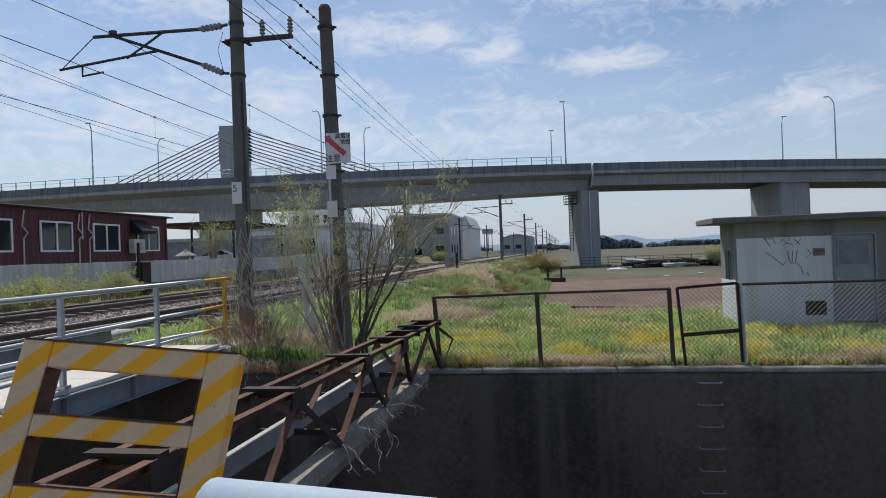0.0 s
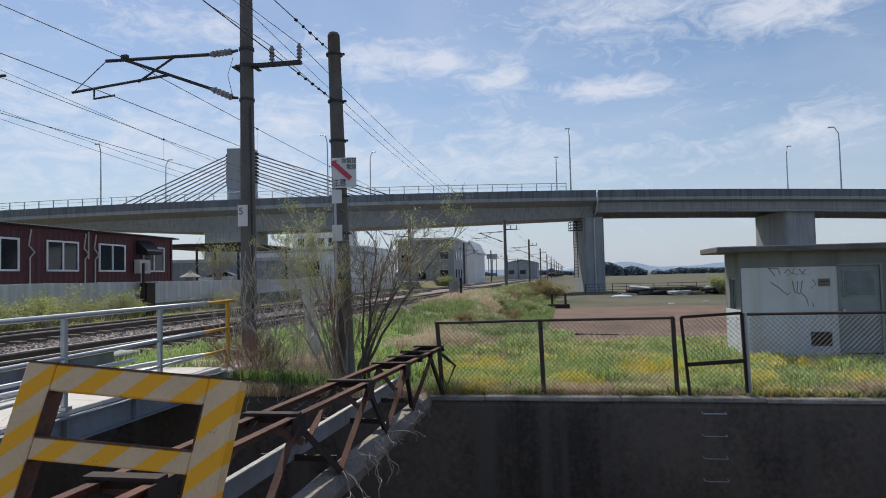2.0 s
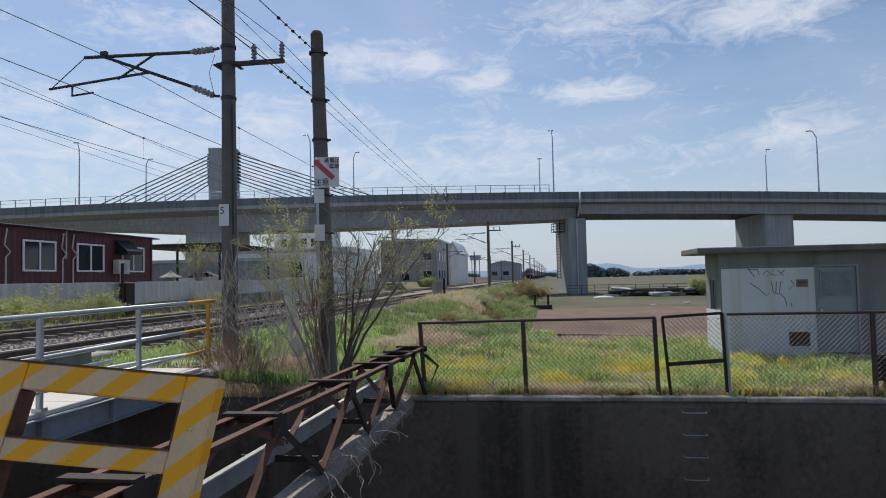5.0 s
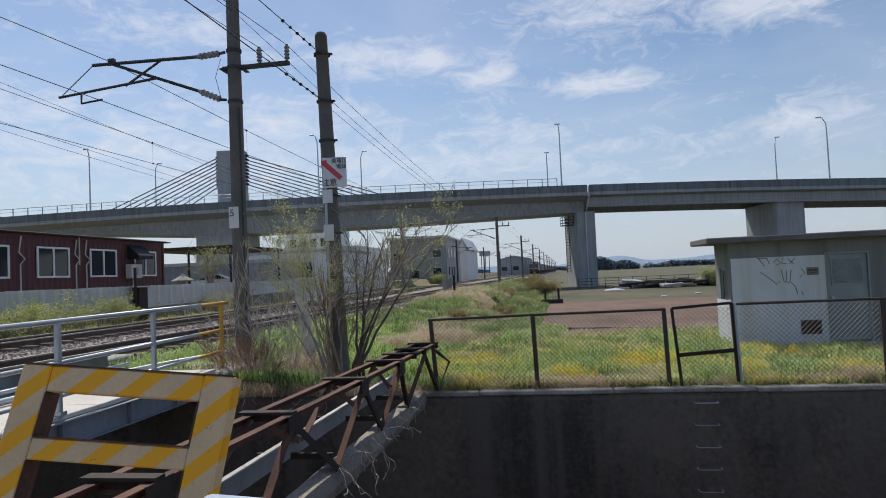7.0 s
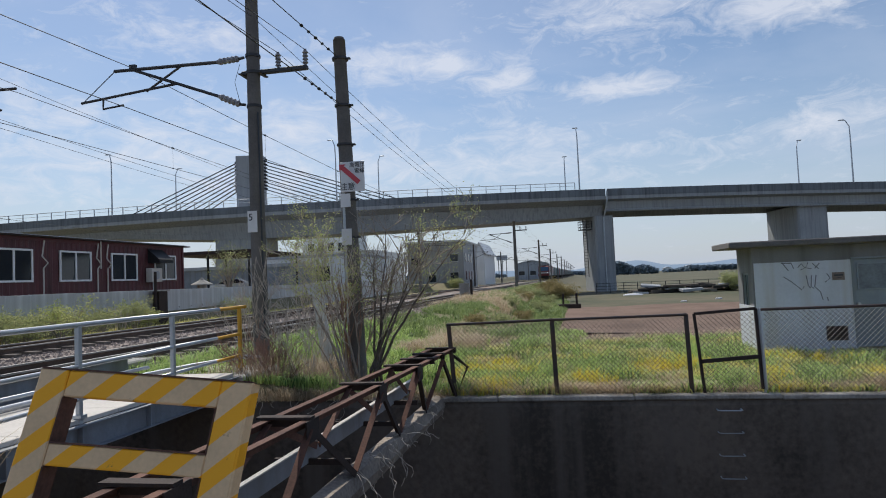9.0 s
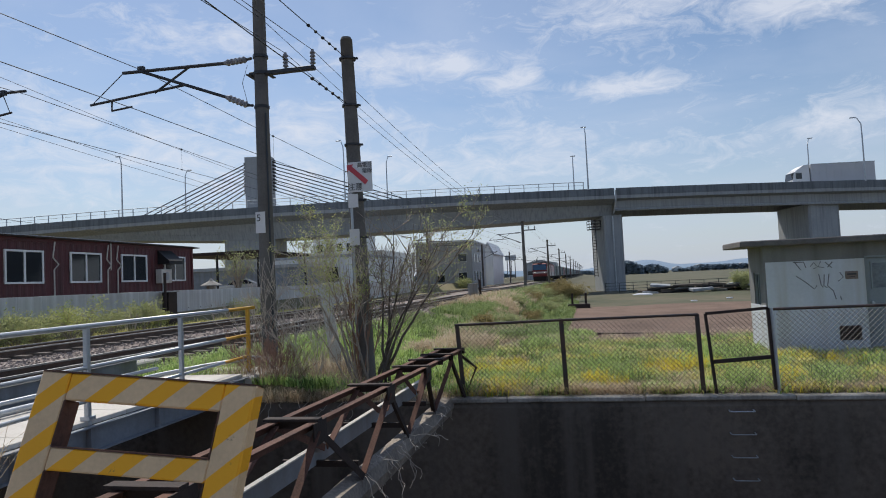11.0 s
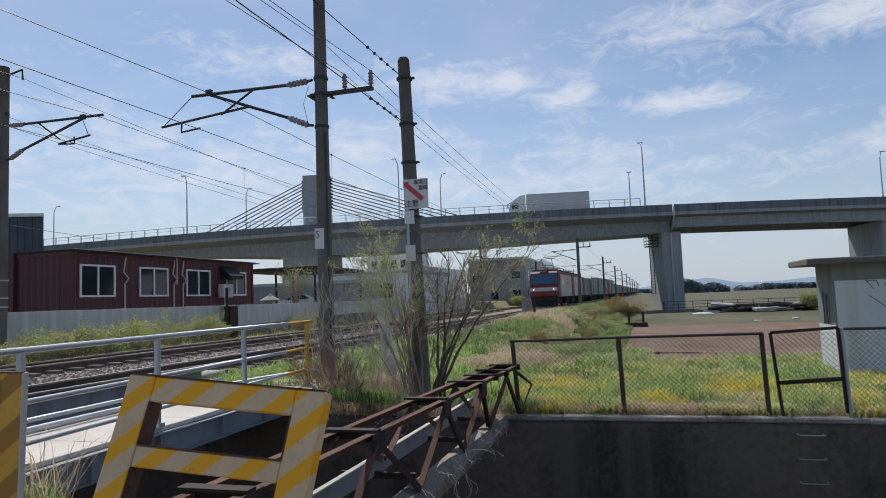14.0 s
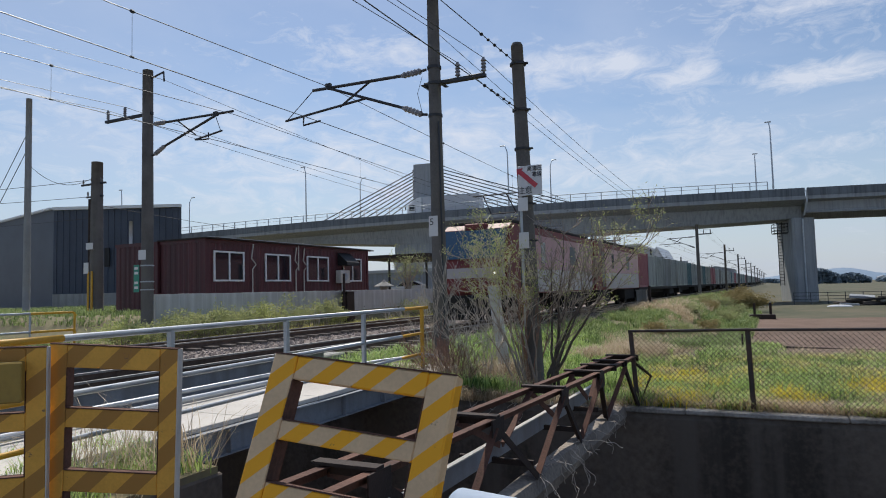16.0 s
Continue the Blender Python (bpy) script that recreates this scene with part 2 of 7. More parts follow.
YELLOW = mat("safety_yellow_paint", (0.62, 0.35, 0.03), (0.48, 0.26, 0.03), rough=0.5, scale=5, fine=50, bump=0.05)
ORANGE = mat("orange_reflector", (0.7, 0.32, 0.03), (0.6, 0.27, 0.03), rough=0.3, bump=0)
SLAB = mat("pale_walkway_concrete", (0.62, 0.59, 0.55), (0.47, 0.44, 0.40), rough=0.9, scale=1.4, fine=24, bump=0.15)
POLE = mat("weathered_concrete_pole", (0.175, 0.160, 0.150), (0.095, 0.088, 0.083), rough=0.9, scale=2.2, fine=35, bump=0.25, grime=(0.16, 0.15, 0.14))
POLE_L = mat("pale_concrete_pole", (0.33, 0.33, 0.33), (0.25, 0.25, 0.25), rough=0.9, scale=2, fine=30, bump=0.1)
WIRE = mat("dark_wire", (0.06, 0.065, 0.075), (0.04, 0.045, 0.05), rough=0.5, metal=0.5, bump=0)
ARM = mat("dark_steel_tube", (0.075, 0.075, 0.08), (0.045, 0.045, 0.05), rough=0.6, metal=0.4, scale=4, bump=0.1)
PORC = mat("grey_brown_porcelain", (0.30, 0.29, 0.30), (0.20, 0.19, 0.20), rough=0.25, scale=6, bump=0)
RAIL = mat("steel_rail", (0.16, 0.11, 0.085), (0.09, 0.065, 0.05), rough=0.7, metal=0.3, scale=5, bump=0.1)
RAILTOP = mat("polished_rail_head", (0.40, 0.39, 0.38), (0.3, 0.29, 0.28), rough=0.4, metal=0.8, scale=5, bump=0)
SLEEPER = mat("grey_sleeper", (0.15, 0.13, 0.115), (0.095, 0.08, 0.07), rough=0.9, scale=3, bump=0.2, tint=0.2)
BALLAST = mat("ballast_stones", (0.30, 0.255, 0.23), (0.16, 0.13, 0.115), rough=0.95, scale=2.0, fine=26, bump=0.6, island=0.4)
MAROON = mat("maroon_steel", (0.115, 0.032, 0.038), (0.08, 0.023, 0.028), rough=0.5, scale=0.8, fine=18, bump=0.05, grime=(0.065, 0.026, 0.03))
WHITE = mat("white_aluminium", (0.78, 0.79, 0.80), (0.70, 0.71, 0.72), rough=0.45, bump=0)
NAVY = mat("dark_blue_cladding", (0.070, 0.085, 0.120), (0.050, 0.062, 0.090), rough=0.55, scale=0.6, fine=10, bump=0.05)
SILVER = mat("grey_cladding", (0.42, 0.44, 0.47), (0.35, 0.37, 0.40), rough=0.6, scale=0.5, fine=9, bump=0.05, grime=(0.25, 0.26, 0.28))
PALE = mat("pale_cladding", (0.74, 0.76, 0.78), (0.64, 0.66, 0.68), rough=0.6, scale=0.4, fine=9, bump=0.05)
BLACK = mat("black_matt", (0.02, 0.02, 0.022), (0.012, 0.012, 0.014), rough=0.6, bump=0.05)
RUBBER = mat("rubber", (0.02, 0.02, 0.02), rough=0.85, bump=0.1)
RED_L = mat("locomotive_red", (0.20, 0.040, 0.040), (0.14, 0.03, 0.03), rough=0.55, scale=0.9, fine=14, bump=0.03)
# red body paint with the sun's glare on the side mixed into the colour
PINK_L = mat("sun_glare_red_side", (0.46, 0.245, 0.26), (0.40, 0.205, 0.215), rough=0.35, scale=0.9, fine=14, bump=0.03)
GREY_L = mat("pale_grey_body_band", (0.46, 0.43, 0.44), (0.38, 0.36, 0.37), rough=0.4, bump=0.02)
NAVY_L = mat("dark_blue_cab_band", (0.025, 0.04, 0.05), (0.018, 0.03, 0.038), rough=0.35, bump=0.02)
UNDER = mat("grimy_underframe", (0.035, 0.032, 0.03), (0.02, 0.018, 0.017), rough=0.9, bump=0.2)
BOX_G = mat("grey_freight_container", (0.40, 0.43, 0.41), (0.32, 0.345, 0.335), rough=0.6, scale=0.6, fine=10, bump=0.1, tint=0.15, grime=(0.22, 0.22, 0.21))
BOX_R = mat("faded_red_freight_container", (0.36, 0.13, 0.15), (0.30, 0.10, 0.12), rough=0.55, scale=0.6, fine=10, bump=0.1)
BOX_T = mat("teal_freight_container", (0.07, 0.17, 0.20), (0.05, 0.13, 0.16), rough=0.55, scale=0.6, fine=10, bump=0.1)
TRUCKW = mat("silver_truck_box", (0.56, 0.57, 0.60), (0.5, 0.51, 0.54), rough=0.5, scale=0.6, fine=8, bump=0.02)
CAR = mat("silver_car_paint", (0.55, 0.58, 0.62), (0.5, 0.53, 0.57), rough=0.2, metal=0.5, bump=0)
SOIL = mat("tilled_brown_soil", (0.195, 0.130, 0.098), (0.105, 0.068, 0.050), rough=0.95, scale=0.45, fine=7, bump=0.6)
# road colour raised to bounce light up onto the shaded barricades
ASPH = mat("light_bouncing_asphalt", (0.15, 0.145, 0.14), (0.10, 0.098, 0.095), rough=0.9, scale=2, fine=60, bump=0.3)
GROUND = mat("grassy_ground", (0.28, 0.235, 0.14), (0.13, 0.135, 0.06), rough=0.95, scale=0.9, fine=11, bump=0.6, grime=(0.18, 0.145, 0.095))
FIELD = mat("stubble_field", (0.125, 0.110, 0.072), (0.060, 0.070, 0.038), rough=0.95, scale=0.09, fine=0.9, bump=0.3, mix=0.4)
MUD = mat("canal_bed_mud", (0.075, 0.066, 0.055), (0.045, 0.040, 0.034), rough=0.6, scale=0.8, bump=0.3)
# distance haze is painted into the hill and wood base colours
HILL = mat("haze_tinted_hill", (0.24, 0.31, 0.40), (0.20, 0.27, 0.36), rough=1.0, scale=0.004, fine=0.03, bump=0, spec=0.0)
WOOD_F = mat("haze_tinted_woods", (0.20, 0.25, 0.29), (0.15, 0.19, 0.225), rough=1.0, scale=0.08, fine=0.8, bump=0.3, spec=0.0, island=0.3)
GRASS = leafy("fresh_grass", (0.055, 0.13, 0.030), (0.50, 0.64, 0.22), 0.7)
GRASS_B = leafy("mixed_bank_grass", (0.07, 0.135, 0.035), (0.34, 0.42, 0.17), 0.65)
GRASS_Y = leafy("yellowing_grass", (0.13, 0.16, 0.04), (0.80, 0.74, 0.27), 0.7)
FLOWER = leafy("yellow_weed_tops", (0.62, 0.52, 0.06), (0.84, 0.70, 0.10))
STRAW = leafy("dry_straw", (0.36, 0.27, 0.17), (0.66, 0.55, 0.40))
STRAW_D = leafy("dull_brown_straw", (0.22, 0.15, 0.105), (0.46, 0.36, 0.27))
LEAF = leafy("young_yellow_green_leaves", (0.30, 0.36, 0.11), (0.54, 0.55, 0.24))
LEAF_B = leafy("bush_leaves", (0.22, 0.27, 0.11), (0.48, 0.49, 0.24))
TWIG = mat("grey_brown_bark", (0.40, 0.34, 0.29), (0.24, 0.195, 0.165), rough=0.9, scale=6, fine=60, bump=0.3)
BARK_D = mat("dark_shrub_bark", (0.155, 0.125, 0.105), (0.075, 0.060, 0.052), rough=0.9, scale=8, fine=60, bump=0.3)
TWIG_P = mat("pale_dead_twigs", (0.56, 0.50, 0.44), (0.38, 0.33, 0.28), rough=0.9, scale=6, fine=60, bump=0.2)
TWIG_R = mat("reddish_brown_dead_stems", (0.34, 0.215, 0.165), (0.20, 0.125, 0.098), rough=0.9, scale=6, fine=60, bump=0.2)
BARRIER = stripes("faded_yellow_and_cream_stripes", (0.80, 0.55, 0.32), (0.93, 0.42, 0.015), 0.215, (0.16, 0.09, 0.06), lean=1.35)
GATE = stripes("amber_and_brown_stripes", (0.80, 0.42, 0.07), (0.40, 0.20, 0.045), 0.26, (0.16, 0.10, 0.07), lean=1.0)
SIGNW = mat("white_sign_enamel", (0.74, 0.73, 0.73), (0.66, 0.65, 0.65), rough=0.4, bump=0)
SIGNR = mat("red_sign_paint", (0.60, 0.07, 0.09), (0.5, 0.06, 0.08), rough=0.4, bump=0)
SIGNG = mat("green_sign_paint", (0.05, 0.32, 0.22), (0.04, 0.26, 0.18), rough=0.4, bump=0)
INK = mat("dark_ink", (0.05, 0.05, 0.06), (0.04, 0.04, 0.05), rough=0.6, bump=0)
SPRAY = mat("grey_spray_paint", (0.20, 0.20, 0.23), (0.14, 0.14, 0.17), rough=0.8, scale=20, bump=0)
DOORP = mat("grey_green_door_paint", (0.27, 0.31, 0.33), (0.22, 0.25, 0.27), rough=0.55, scale=2, fine=30, bump=0.05, grime=(0.2, 0.22, 0.23))
COPING = mat("dirty_coping_concrete", (0.42, 0.39, 0.36), (0.15, 0.135, 0.12), rough=0.95, scale=2.2, fine=26, bump=0.4)
NETTING = mat("zinc_coated_netting", (0.17, 0.165, 0.16), (0.10, 0.095, 0.09), rough=0.6, metal=0.3, scale=4, fine=40, bump=0)
PANE_D = mat("pale_door_glass", (0.20, 0.235, 0.26), (0.11, 0.13, 0.15), rough=0.2, scale=5, fine=30, bump=0)
LAMP = glow("headlight_glow", (1.0, 0.9, 0.75), 2.5)

GLASS = bpy.data.materials.new("dark_window_glass")
GLASS.use_nodes = True
_b = GLASS.node_tree.nodes["Principled BSDF"]
_b.inputs["Base Color"].default_value, _b.inputs["Roughness"].default_value = (0.018, 0.022, 0.028, 1), 0.06
_b.inputs["Specular IOR Level"].default_value = 0.6
# cab glass: the reflected blue sky is put into the base colour
GLASS_C = bpy.data.materials.new("sky_reflection_cab_glass")
GLASS_C.use_nodes = True
_b = GLASS_C.node_tree.nodes["Principled BSDF"]
_b.inputs["Base Color"].default_value, _b.inputs["Roughness"].default_value = (0.03, 0.085, 0.15, 1), 0.08
_b.inputs["Specular IOR Level"].default_value = 0.9

# ---- building helpers ----


def thing(name, label, category, at=(0, 0, 0), rz=0.0, group="", kind=""):
    root = new(name)
    root.matrix_basis = pose(*at, 0, 0, rz)
    root.empty_display_size = 0.2
    return tagged(root, label, category, group, kind)


def part(name, bm, material, parent, label="", smooth=False, local=False, kind=""):
    """Links bm, built in world coordinates (or, with local, in those of its thing), as one mesh under parent."""
    root = parent
    while root.parent:
        root = root.parent
    if not local:
        bm.transform(root.matrix_basis.inverted())
    me = bpy.data.meshes.new(name)
    bm.to_mesh(me)
    bm.free()
    for m in material if isinstance(material, (list, tuple)) else (material,):
        me.materials.append(m)
    if smooth:
        for p in me.polygons:
            p.use_smooth = True
    ob = new(name, me)
    ob.parent = parent
    return tagged(ob, label, "", "", kind)


def solid(name, bm, material, label="", category="", group="", kind="", smooth=False):
    """A thing that is one mesh."""
    me = bpy.data.meshes.new(name)
    bm.to_mesh(me)
    bm.free()
    for m in material if isinstance(material, (list, tuple)) else (material,):
        me.materials.append(m)
    if smooth:
        for p in me.polygons:
            p.use_smooth = True
    return tagged(new(name, me), label, category, group, kind)


def raw(name, verts, faces, material):
    me = bpy.data.meshes.new(name)
    me.from_pydata(verts, [], faces)
    for m in material if isinstance(material, (list, tuple)) else (material,):
        me.materials.append(m)
    return new(name, me)


def B():
    return bmesh.new()


def box(bm, x0, x1, y0, y1, z0, z1, bevel=0.0, m=None):
    v = [bm.verts.new(p) for p in ((x0, y0, z0), (x1, y0, z0), (x1, y1, z0), (x0, y1, z0), (x0, y0, z1), (x1, y0, z1), (x1, y1, z1), (x0, y1, z1))]
    fs = [bm.faces.new([v[i] for i in q]) for q in ((3, 2, 1, 0), (4, 5, 6, 7), (0, 1, 5, 4), (1, 2, 6, 5), (2, 3, 7, 6), (3, 0, 4, 7))]
    if bevel:
        es = list({e for f in fs for e in f.edges})
        r = bmesh.ops.bevel(bm, geom=es, offset=bevel, segments=1, affect="EDGES")
        v = list({w for f in r["faces"] for w in f.verts} | {w for w in v if w.is_valid})
    if m is not None:
        bmesh.ops.transform(bm, matrix=m, verts=v)
    return bm


def prism(bm, pts, y0, y1, axis="y"):
    """Extrudes a closed outline: pts are (x, z) for axis y, (y, z) for axis x, (x, y) for axis z."""
    def place(p, d):
        return {"y": (p[0], d, p[1]), "x": (d, p[0], p[1]), "z": (p[0], p[1], d)}[axis]
    a, b = [bm.verts.new(place(p, y0)) for p in pts], [bm.verts.new(place(p, y1)) for p in pts]
    n = len(pts)
    for i in range(n):
        bm.faces.new((a[i], a[(i + 1) % n], b[(i + 1) % n], b[i]))
    bm.faces.new(a[::-1]), bm.faces.new(b)
    bmesh.ops.recalc_face_normals(bm, faces=bm.faces[:])
    return bm


def tube(bm, pts, r, sides=6, caps=True):
    """A round bar through points; r is one radius or one for each point."""
    pts = [Vector(p) for p in pts]
    rs = r if isinstance(r, (list, tuple)) else [r] * len(pts)
    rings = []
    for i, p in enumerate(pts):
        d = (pts[min(i + 1, len(pts) - 1)] - pts[max(i - 1, 0)]).normalized()
        side = d.cross(Vector((0, 0, 1)) if abs(d.z) < 0.95 else Vector((1, 0, 0))).normalized()
        up = side.cross(d)
        rings.append([bm.verts.new(p + rs[i] * (math.cos(2 * math.pi * k / sides) * side + math.sin(2 * math.pi * k / sides) * up)) for k in range(sides)])
    for a, b in zip(rings, rings[1:]):
        for k in range(sides):
            bm.faces.new((a[k], a[(k + 1) % sides], b[(k + 1) % sides], b[k]))
    if caps and sides > 2:
        bm.faces.new(rings[0]), bm.faces.new(rings[-1][::-1])
    return bm


def bar(bm, a, b, w, h):
    """A rectangular bar from a to b, w wide and h high."""
    a, b = Vector(a), Vector(b)
    d = b - a
    m = Matrix.Translation(a) @ d.to_track_quat("Y", "Z").to_matrix().to_4x4()
    return box(bm, -w / 2, w / 2, 0, d.length, -h / 2, h / 2, m=m)


def angle_iron(bm, a, b, w, t=0.008):
    a, b = Vector(a), Vector(b)
    d = b - a
    m = Matrix.Translation(a) @ d.to_track_quat("Y", "Z").to_matrix().to_4x4()
    box(bm, 0, w, 0, d.length, -t, 0, m=m)
    return box(bm, 0, t, 0, d.length, -w, -t - 0.0005, m=m)


def smooth01(a, b, v):
    t = min(1, max(0, (v - a) / (b - a)))
    return t * t * (3 - 2 * t)


# ---- plan ----
SLOPE = 0.03          # the railway's slant against the y axis
RAIL_Z = 0.60
WALL_Y = 9.76         # face of the far canal wall
BED = -3.3


def track_x(y, line=0):
    """Centre of the near track (0) or the far track (1)."""
    return -9.85 + SLOPE * y - 4.9 * line


def ground_z(x, y):
    u = x - track_x(y)
    far = -0.78 * smooth01(17, 32, y)
    wobble = 0.05 * noise.noise((x * 0.35, y * 0.35, 0.0)) + 0.10 * noise.noise((x * 0.09, y * 0.09, 3.0)) * smooth01(14, 30, y)
    bank = 1 - smooth01(2.4, 5.2 + 1.6 * smooth01(15, 30, y), u)
    z = far * (1 - bank) + 0.36 * bank + wobble * (1 - bank * 0.7)
    # grassy hump along the foot of the embankment
    z += 0.55 * math.exp(-((u - 5.0) / 1.3) ** 2) * smooth01(22, 34, y) * (1 - smooth01(70, 95, y))
    if u < -7.2:
        z = 0.36 + 0.04 * wobble
    if x < -17.6 - 0.5 * smooth01(40, 60, y) and u < -7.4:
        z = 0.36 + 0.86 * smooth01(13.5, 15.2, y)
    return z if y > 11 else (z * smooth01(9.9, 11, y) + (0.0 if x > -3 else 0.30 * smooth01(-3, -5, x)) * (1 - smooth01(9.9, 11, y)) + 0.0)


def spaced(stops):
    out = []
    for (a, step), (b, _) in zip(stops, stops[1:]):
        n = max(1, round((b - a) / step))
        out += [a + (b - a) * i / n for i in range(n)]
    return out + [stops[-1][0]]


# ---- ground, one sheet with the canal cut into it ----
xs = spaced([(-2500, 500), (-500, 100), (-100, 20), (-40, 4), (-24, 0.7), (14, 2), (30, 10), (100, 100), (500, 500), (2500, 0)])
ys_far = spaced([(WALL_Y + 0.30, 0.3), (12, 0.6), (36, 1.5), (80, 8), (160, 40), (400, 200), (1200, 900), (4000, 0)])
verts, faces = [], []
lines = [(-400.0, 0.40), (-6.0, 0.40), (2.62, 0.40), (2.62, BED), (WALL_Y + 0.29, BED)]
nx = len(xs)
for y, z in lines:
    verts += [(x, y, z) for x in xs]
for y in ys_far:
    verts += [(x, y, ground_z(x, y)) for x in xs]
for j in range(len(lines) + len(ys_far) - 1):
    for i in range(nx - 1):
        a = j * nx + i
        faces.append((a, a + 1, a + nx + 1, a + nx))
g = raw("ground", verts, faces, [GROUND, SOIL, FIELD, ASPH, MUD, BALLAST])
tagged(g, "grassy ground with a brown tilled field and distant stubble fields", "ground", kind="structure")
for p in g.data.polygons:
    c = p.center
    u = c.x - track_x(c.y)
    if c.y < 2.6:
        p.material_index = 3
    elif c.y < WALL_Y + 0.29 or c.z < -2:
        p.material_index = 4
    elif 18.6 + 1.2 * noise.noise((c.x * 0.4, 0.0, 5.0)) < c.y < 50.5 and c.x > -0.35 + 0.5 * noise.noise((c.y * 0.25, 0.0, 8.0)) and c.x < 120:
        p.material_index = 1
    elif c.y > 50.5 and u > 7 or c.y > 150:
        p.material_index = 2
    elif -7.0 < u < 2.6:
        p.material_index = 5
    p.use_smooth = True

# far canal wall with a worn coping, near wall and the raised left bank
bm = B()
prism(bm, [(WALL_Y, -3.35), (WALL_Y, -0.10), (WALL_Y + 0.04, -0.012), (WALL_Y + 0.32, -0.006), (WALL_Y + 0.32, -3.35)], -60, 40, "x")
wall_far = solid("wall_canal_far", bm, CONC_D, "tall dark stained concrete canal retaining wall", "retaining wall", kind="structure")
x = -3.0
i = 0
while x < 12:
    bm = B()
    w = 1.98
    box(bm, x, x + w - 0.006, WALL_Y - 0.018, WALL_Y + 0.30, -0.030 + 0.006 * (i % 3), 0.045 + 0.004 * ((i * 7) % 3), bevel=0.016)
    part("coping", bm, COPING, wall_far, "worn pale concrete coping")
    x, i = x + w, i + 1
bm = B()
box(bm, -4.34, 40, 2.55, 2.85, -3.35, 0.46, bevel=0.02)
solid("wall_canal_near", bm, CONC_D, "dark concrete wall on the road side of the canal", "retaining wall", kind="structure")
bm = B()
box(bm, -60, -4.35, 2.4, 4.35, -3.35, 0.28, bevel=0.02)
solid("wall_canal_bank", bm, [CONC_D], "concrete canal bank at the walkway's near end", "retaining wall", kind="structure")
bm = B()
box(bm, -60, -4.37, 2.3, 4.3, 0.27, 0.34)
solid("pavement", bm, GROUND, "earth on top of the canal bank", "ground", kind="structure")

# step irons on the far wall
for k in range(8):
    bm = B()
    z = -0.155 - 0.312 * k
    tube(bm, [(2.06, WALL_Y + 0.02, z), (2.06, WALL_Y - 0.09, z), (2.09, WALL_Y - 0.11, z), (2.35, WALL_Y - 0.11, z), (2.38, WALL_Y - 0.09, z), (2.38, WALL_Y + 0.02, z)], 0.010 if k == 0 else 0.008, 6)
    solid("step_iron", bm, GALV if k == 0 else CONC_V, "bent grey steel step iron set in the canal wall", "step iron", "step irons")

# ---- chain-link fence on the wall ----
NET_D = mat("rusting_netting_wire", (0.20, 0.175, 0.16), (0.08, 0.06, 0.05), rough=0.6, metal=0.2, scale=3, fine=40, bump=0)
FY = WALL_Y + 0.14
fence = thing("chain_link_fence", "rusty black pipe and chain-link fence along the canal wall", "fence", (1.5, FY, 0))
POSTS = [(-1.70, 1.135), (-0.16, 1.165), (1.76, 1.18), (4.67, 1.22), (6.6, 1.22)]
for k, (px, h) in enumerate(POSTS):
    bm = B()
    lean = (-0.07, -0.03, -0.03, -0.0, 0.0)[k]
    angle_iron(bm, (px + 0.03, FY, -0.1), (px + 0.03 + lean, FY, h + 0.02), 0.045, 0.010)
    tube(bm, [(px + 0.03, FY + 0.02, -0.1), (px + 0.03 + lean, FY + 0.02, h)], 0.022, 7)
    part("post", bm, BLACKPIPE, fence)
bm = B()
tube(bm, [(2.77, FY, -0.1), (2.735, FY, 1.235)], 0.028, 8)
part("post", bm, GALV, fence, "galvanised gate post")
bm = B()
tube(bm, [(-1.70, FY + 0.05, 0.0), (-1.52, FY + 0.25, 0.45), (-1.77, FY, 0.72)], 0.024, 6)
part("brace", bm, RUST_D, fence)
SECT = [(-1.77, 1.135, -0.19, 1.160), (-0.19, 1.160, 1.76, 1.175), (2.74, 1.215, 4.67, 1.22), (4.67, 1.22, 6.6, 1.22)]
for x0, z0, x1, z1 in SECT:
    bm = B()
    tube(bm, [(x0, FY, z0), (x1, FY, z1)], 0.021, 7)
    part("top_rail", bm, BLACKPIPE, fence)


def chain(x0, x1, zb, zt, y, pitch=0.070, r=0.0036):
    """Woven diamond netting: zigzag wires in two directions."""
    bm = B()
    h = zt - zb
    n = int((x1 - x0 + h) / pitch)
    for i in range(n + 1):
        for sgn in (1, -1):
            a = x0 - h + i * pitch if sgn > 0 else x0 + i * pitch
            pa, pb = Vector((a, y + 0.003 * sgn, zb)), Vector((a + sgn * h, y + 0.003 * sgn, zt))
            lo, hi = 0.0, 1.0
            dx = pb.x - pa.x
            t0, t1 = sorted(((x0 - pa.x) / dx, (x1 - pa.x) / dx))
            lo, hi = max(lo, t0), min(hi, t1)
            if hi - lo > 0.01:
                tube(bm, [pa.lerp(pb, lo), pa.lerp(pb, hi)], r, 3, caps=False)
    return bm


for x0, x1, zt in ((-1.72, -0.17, 1.13), (-0.15, 1.75, 1.15), (2.80, 4.66, 1.2), (4.69, 6.6, 1.2)):
    part("netting", chain(x0, x1, 0.03, zt, FY + 0.012), NETTING if x0 > 2 else NET_D, fence, "diamond wire netting")
gate = thing("fence_gate", "sagging rusty gate leaf with chain-link netting", "gate", (1.86, FY, 0))
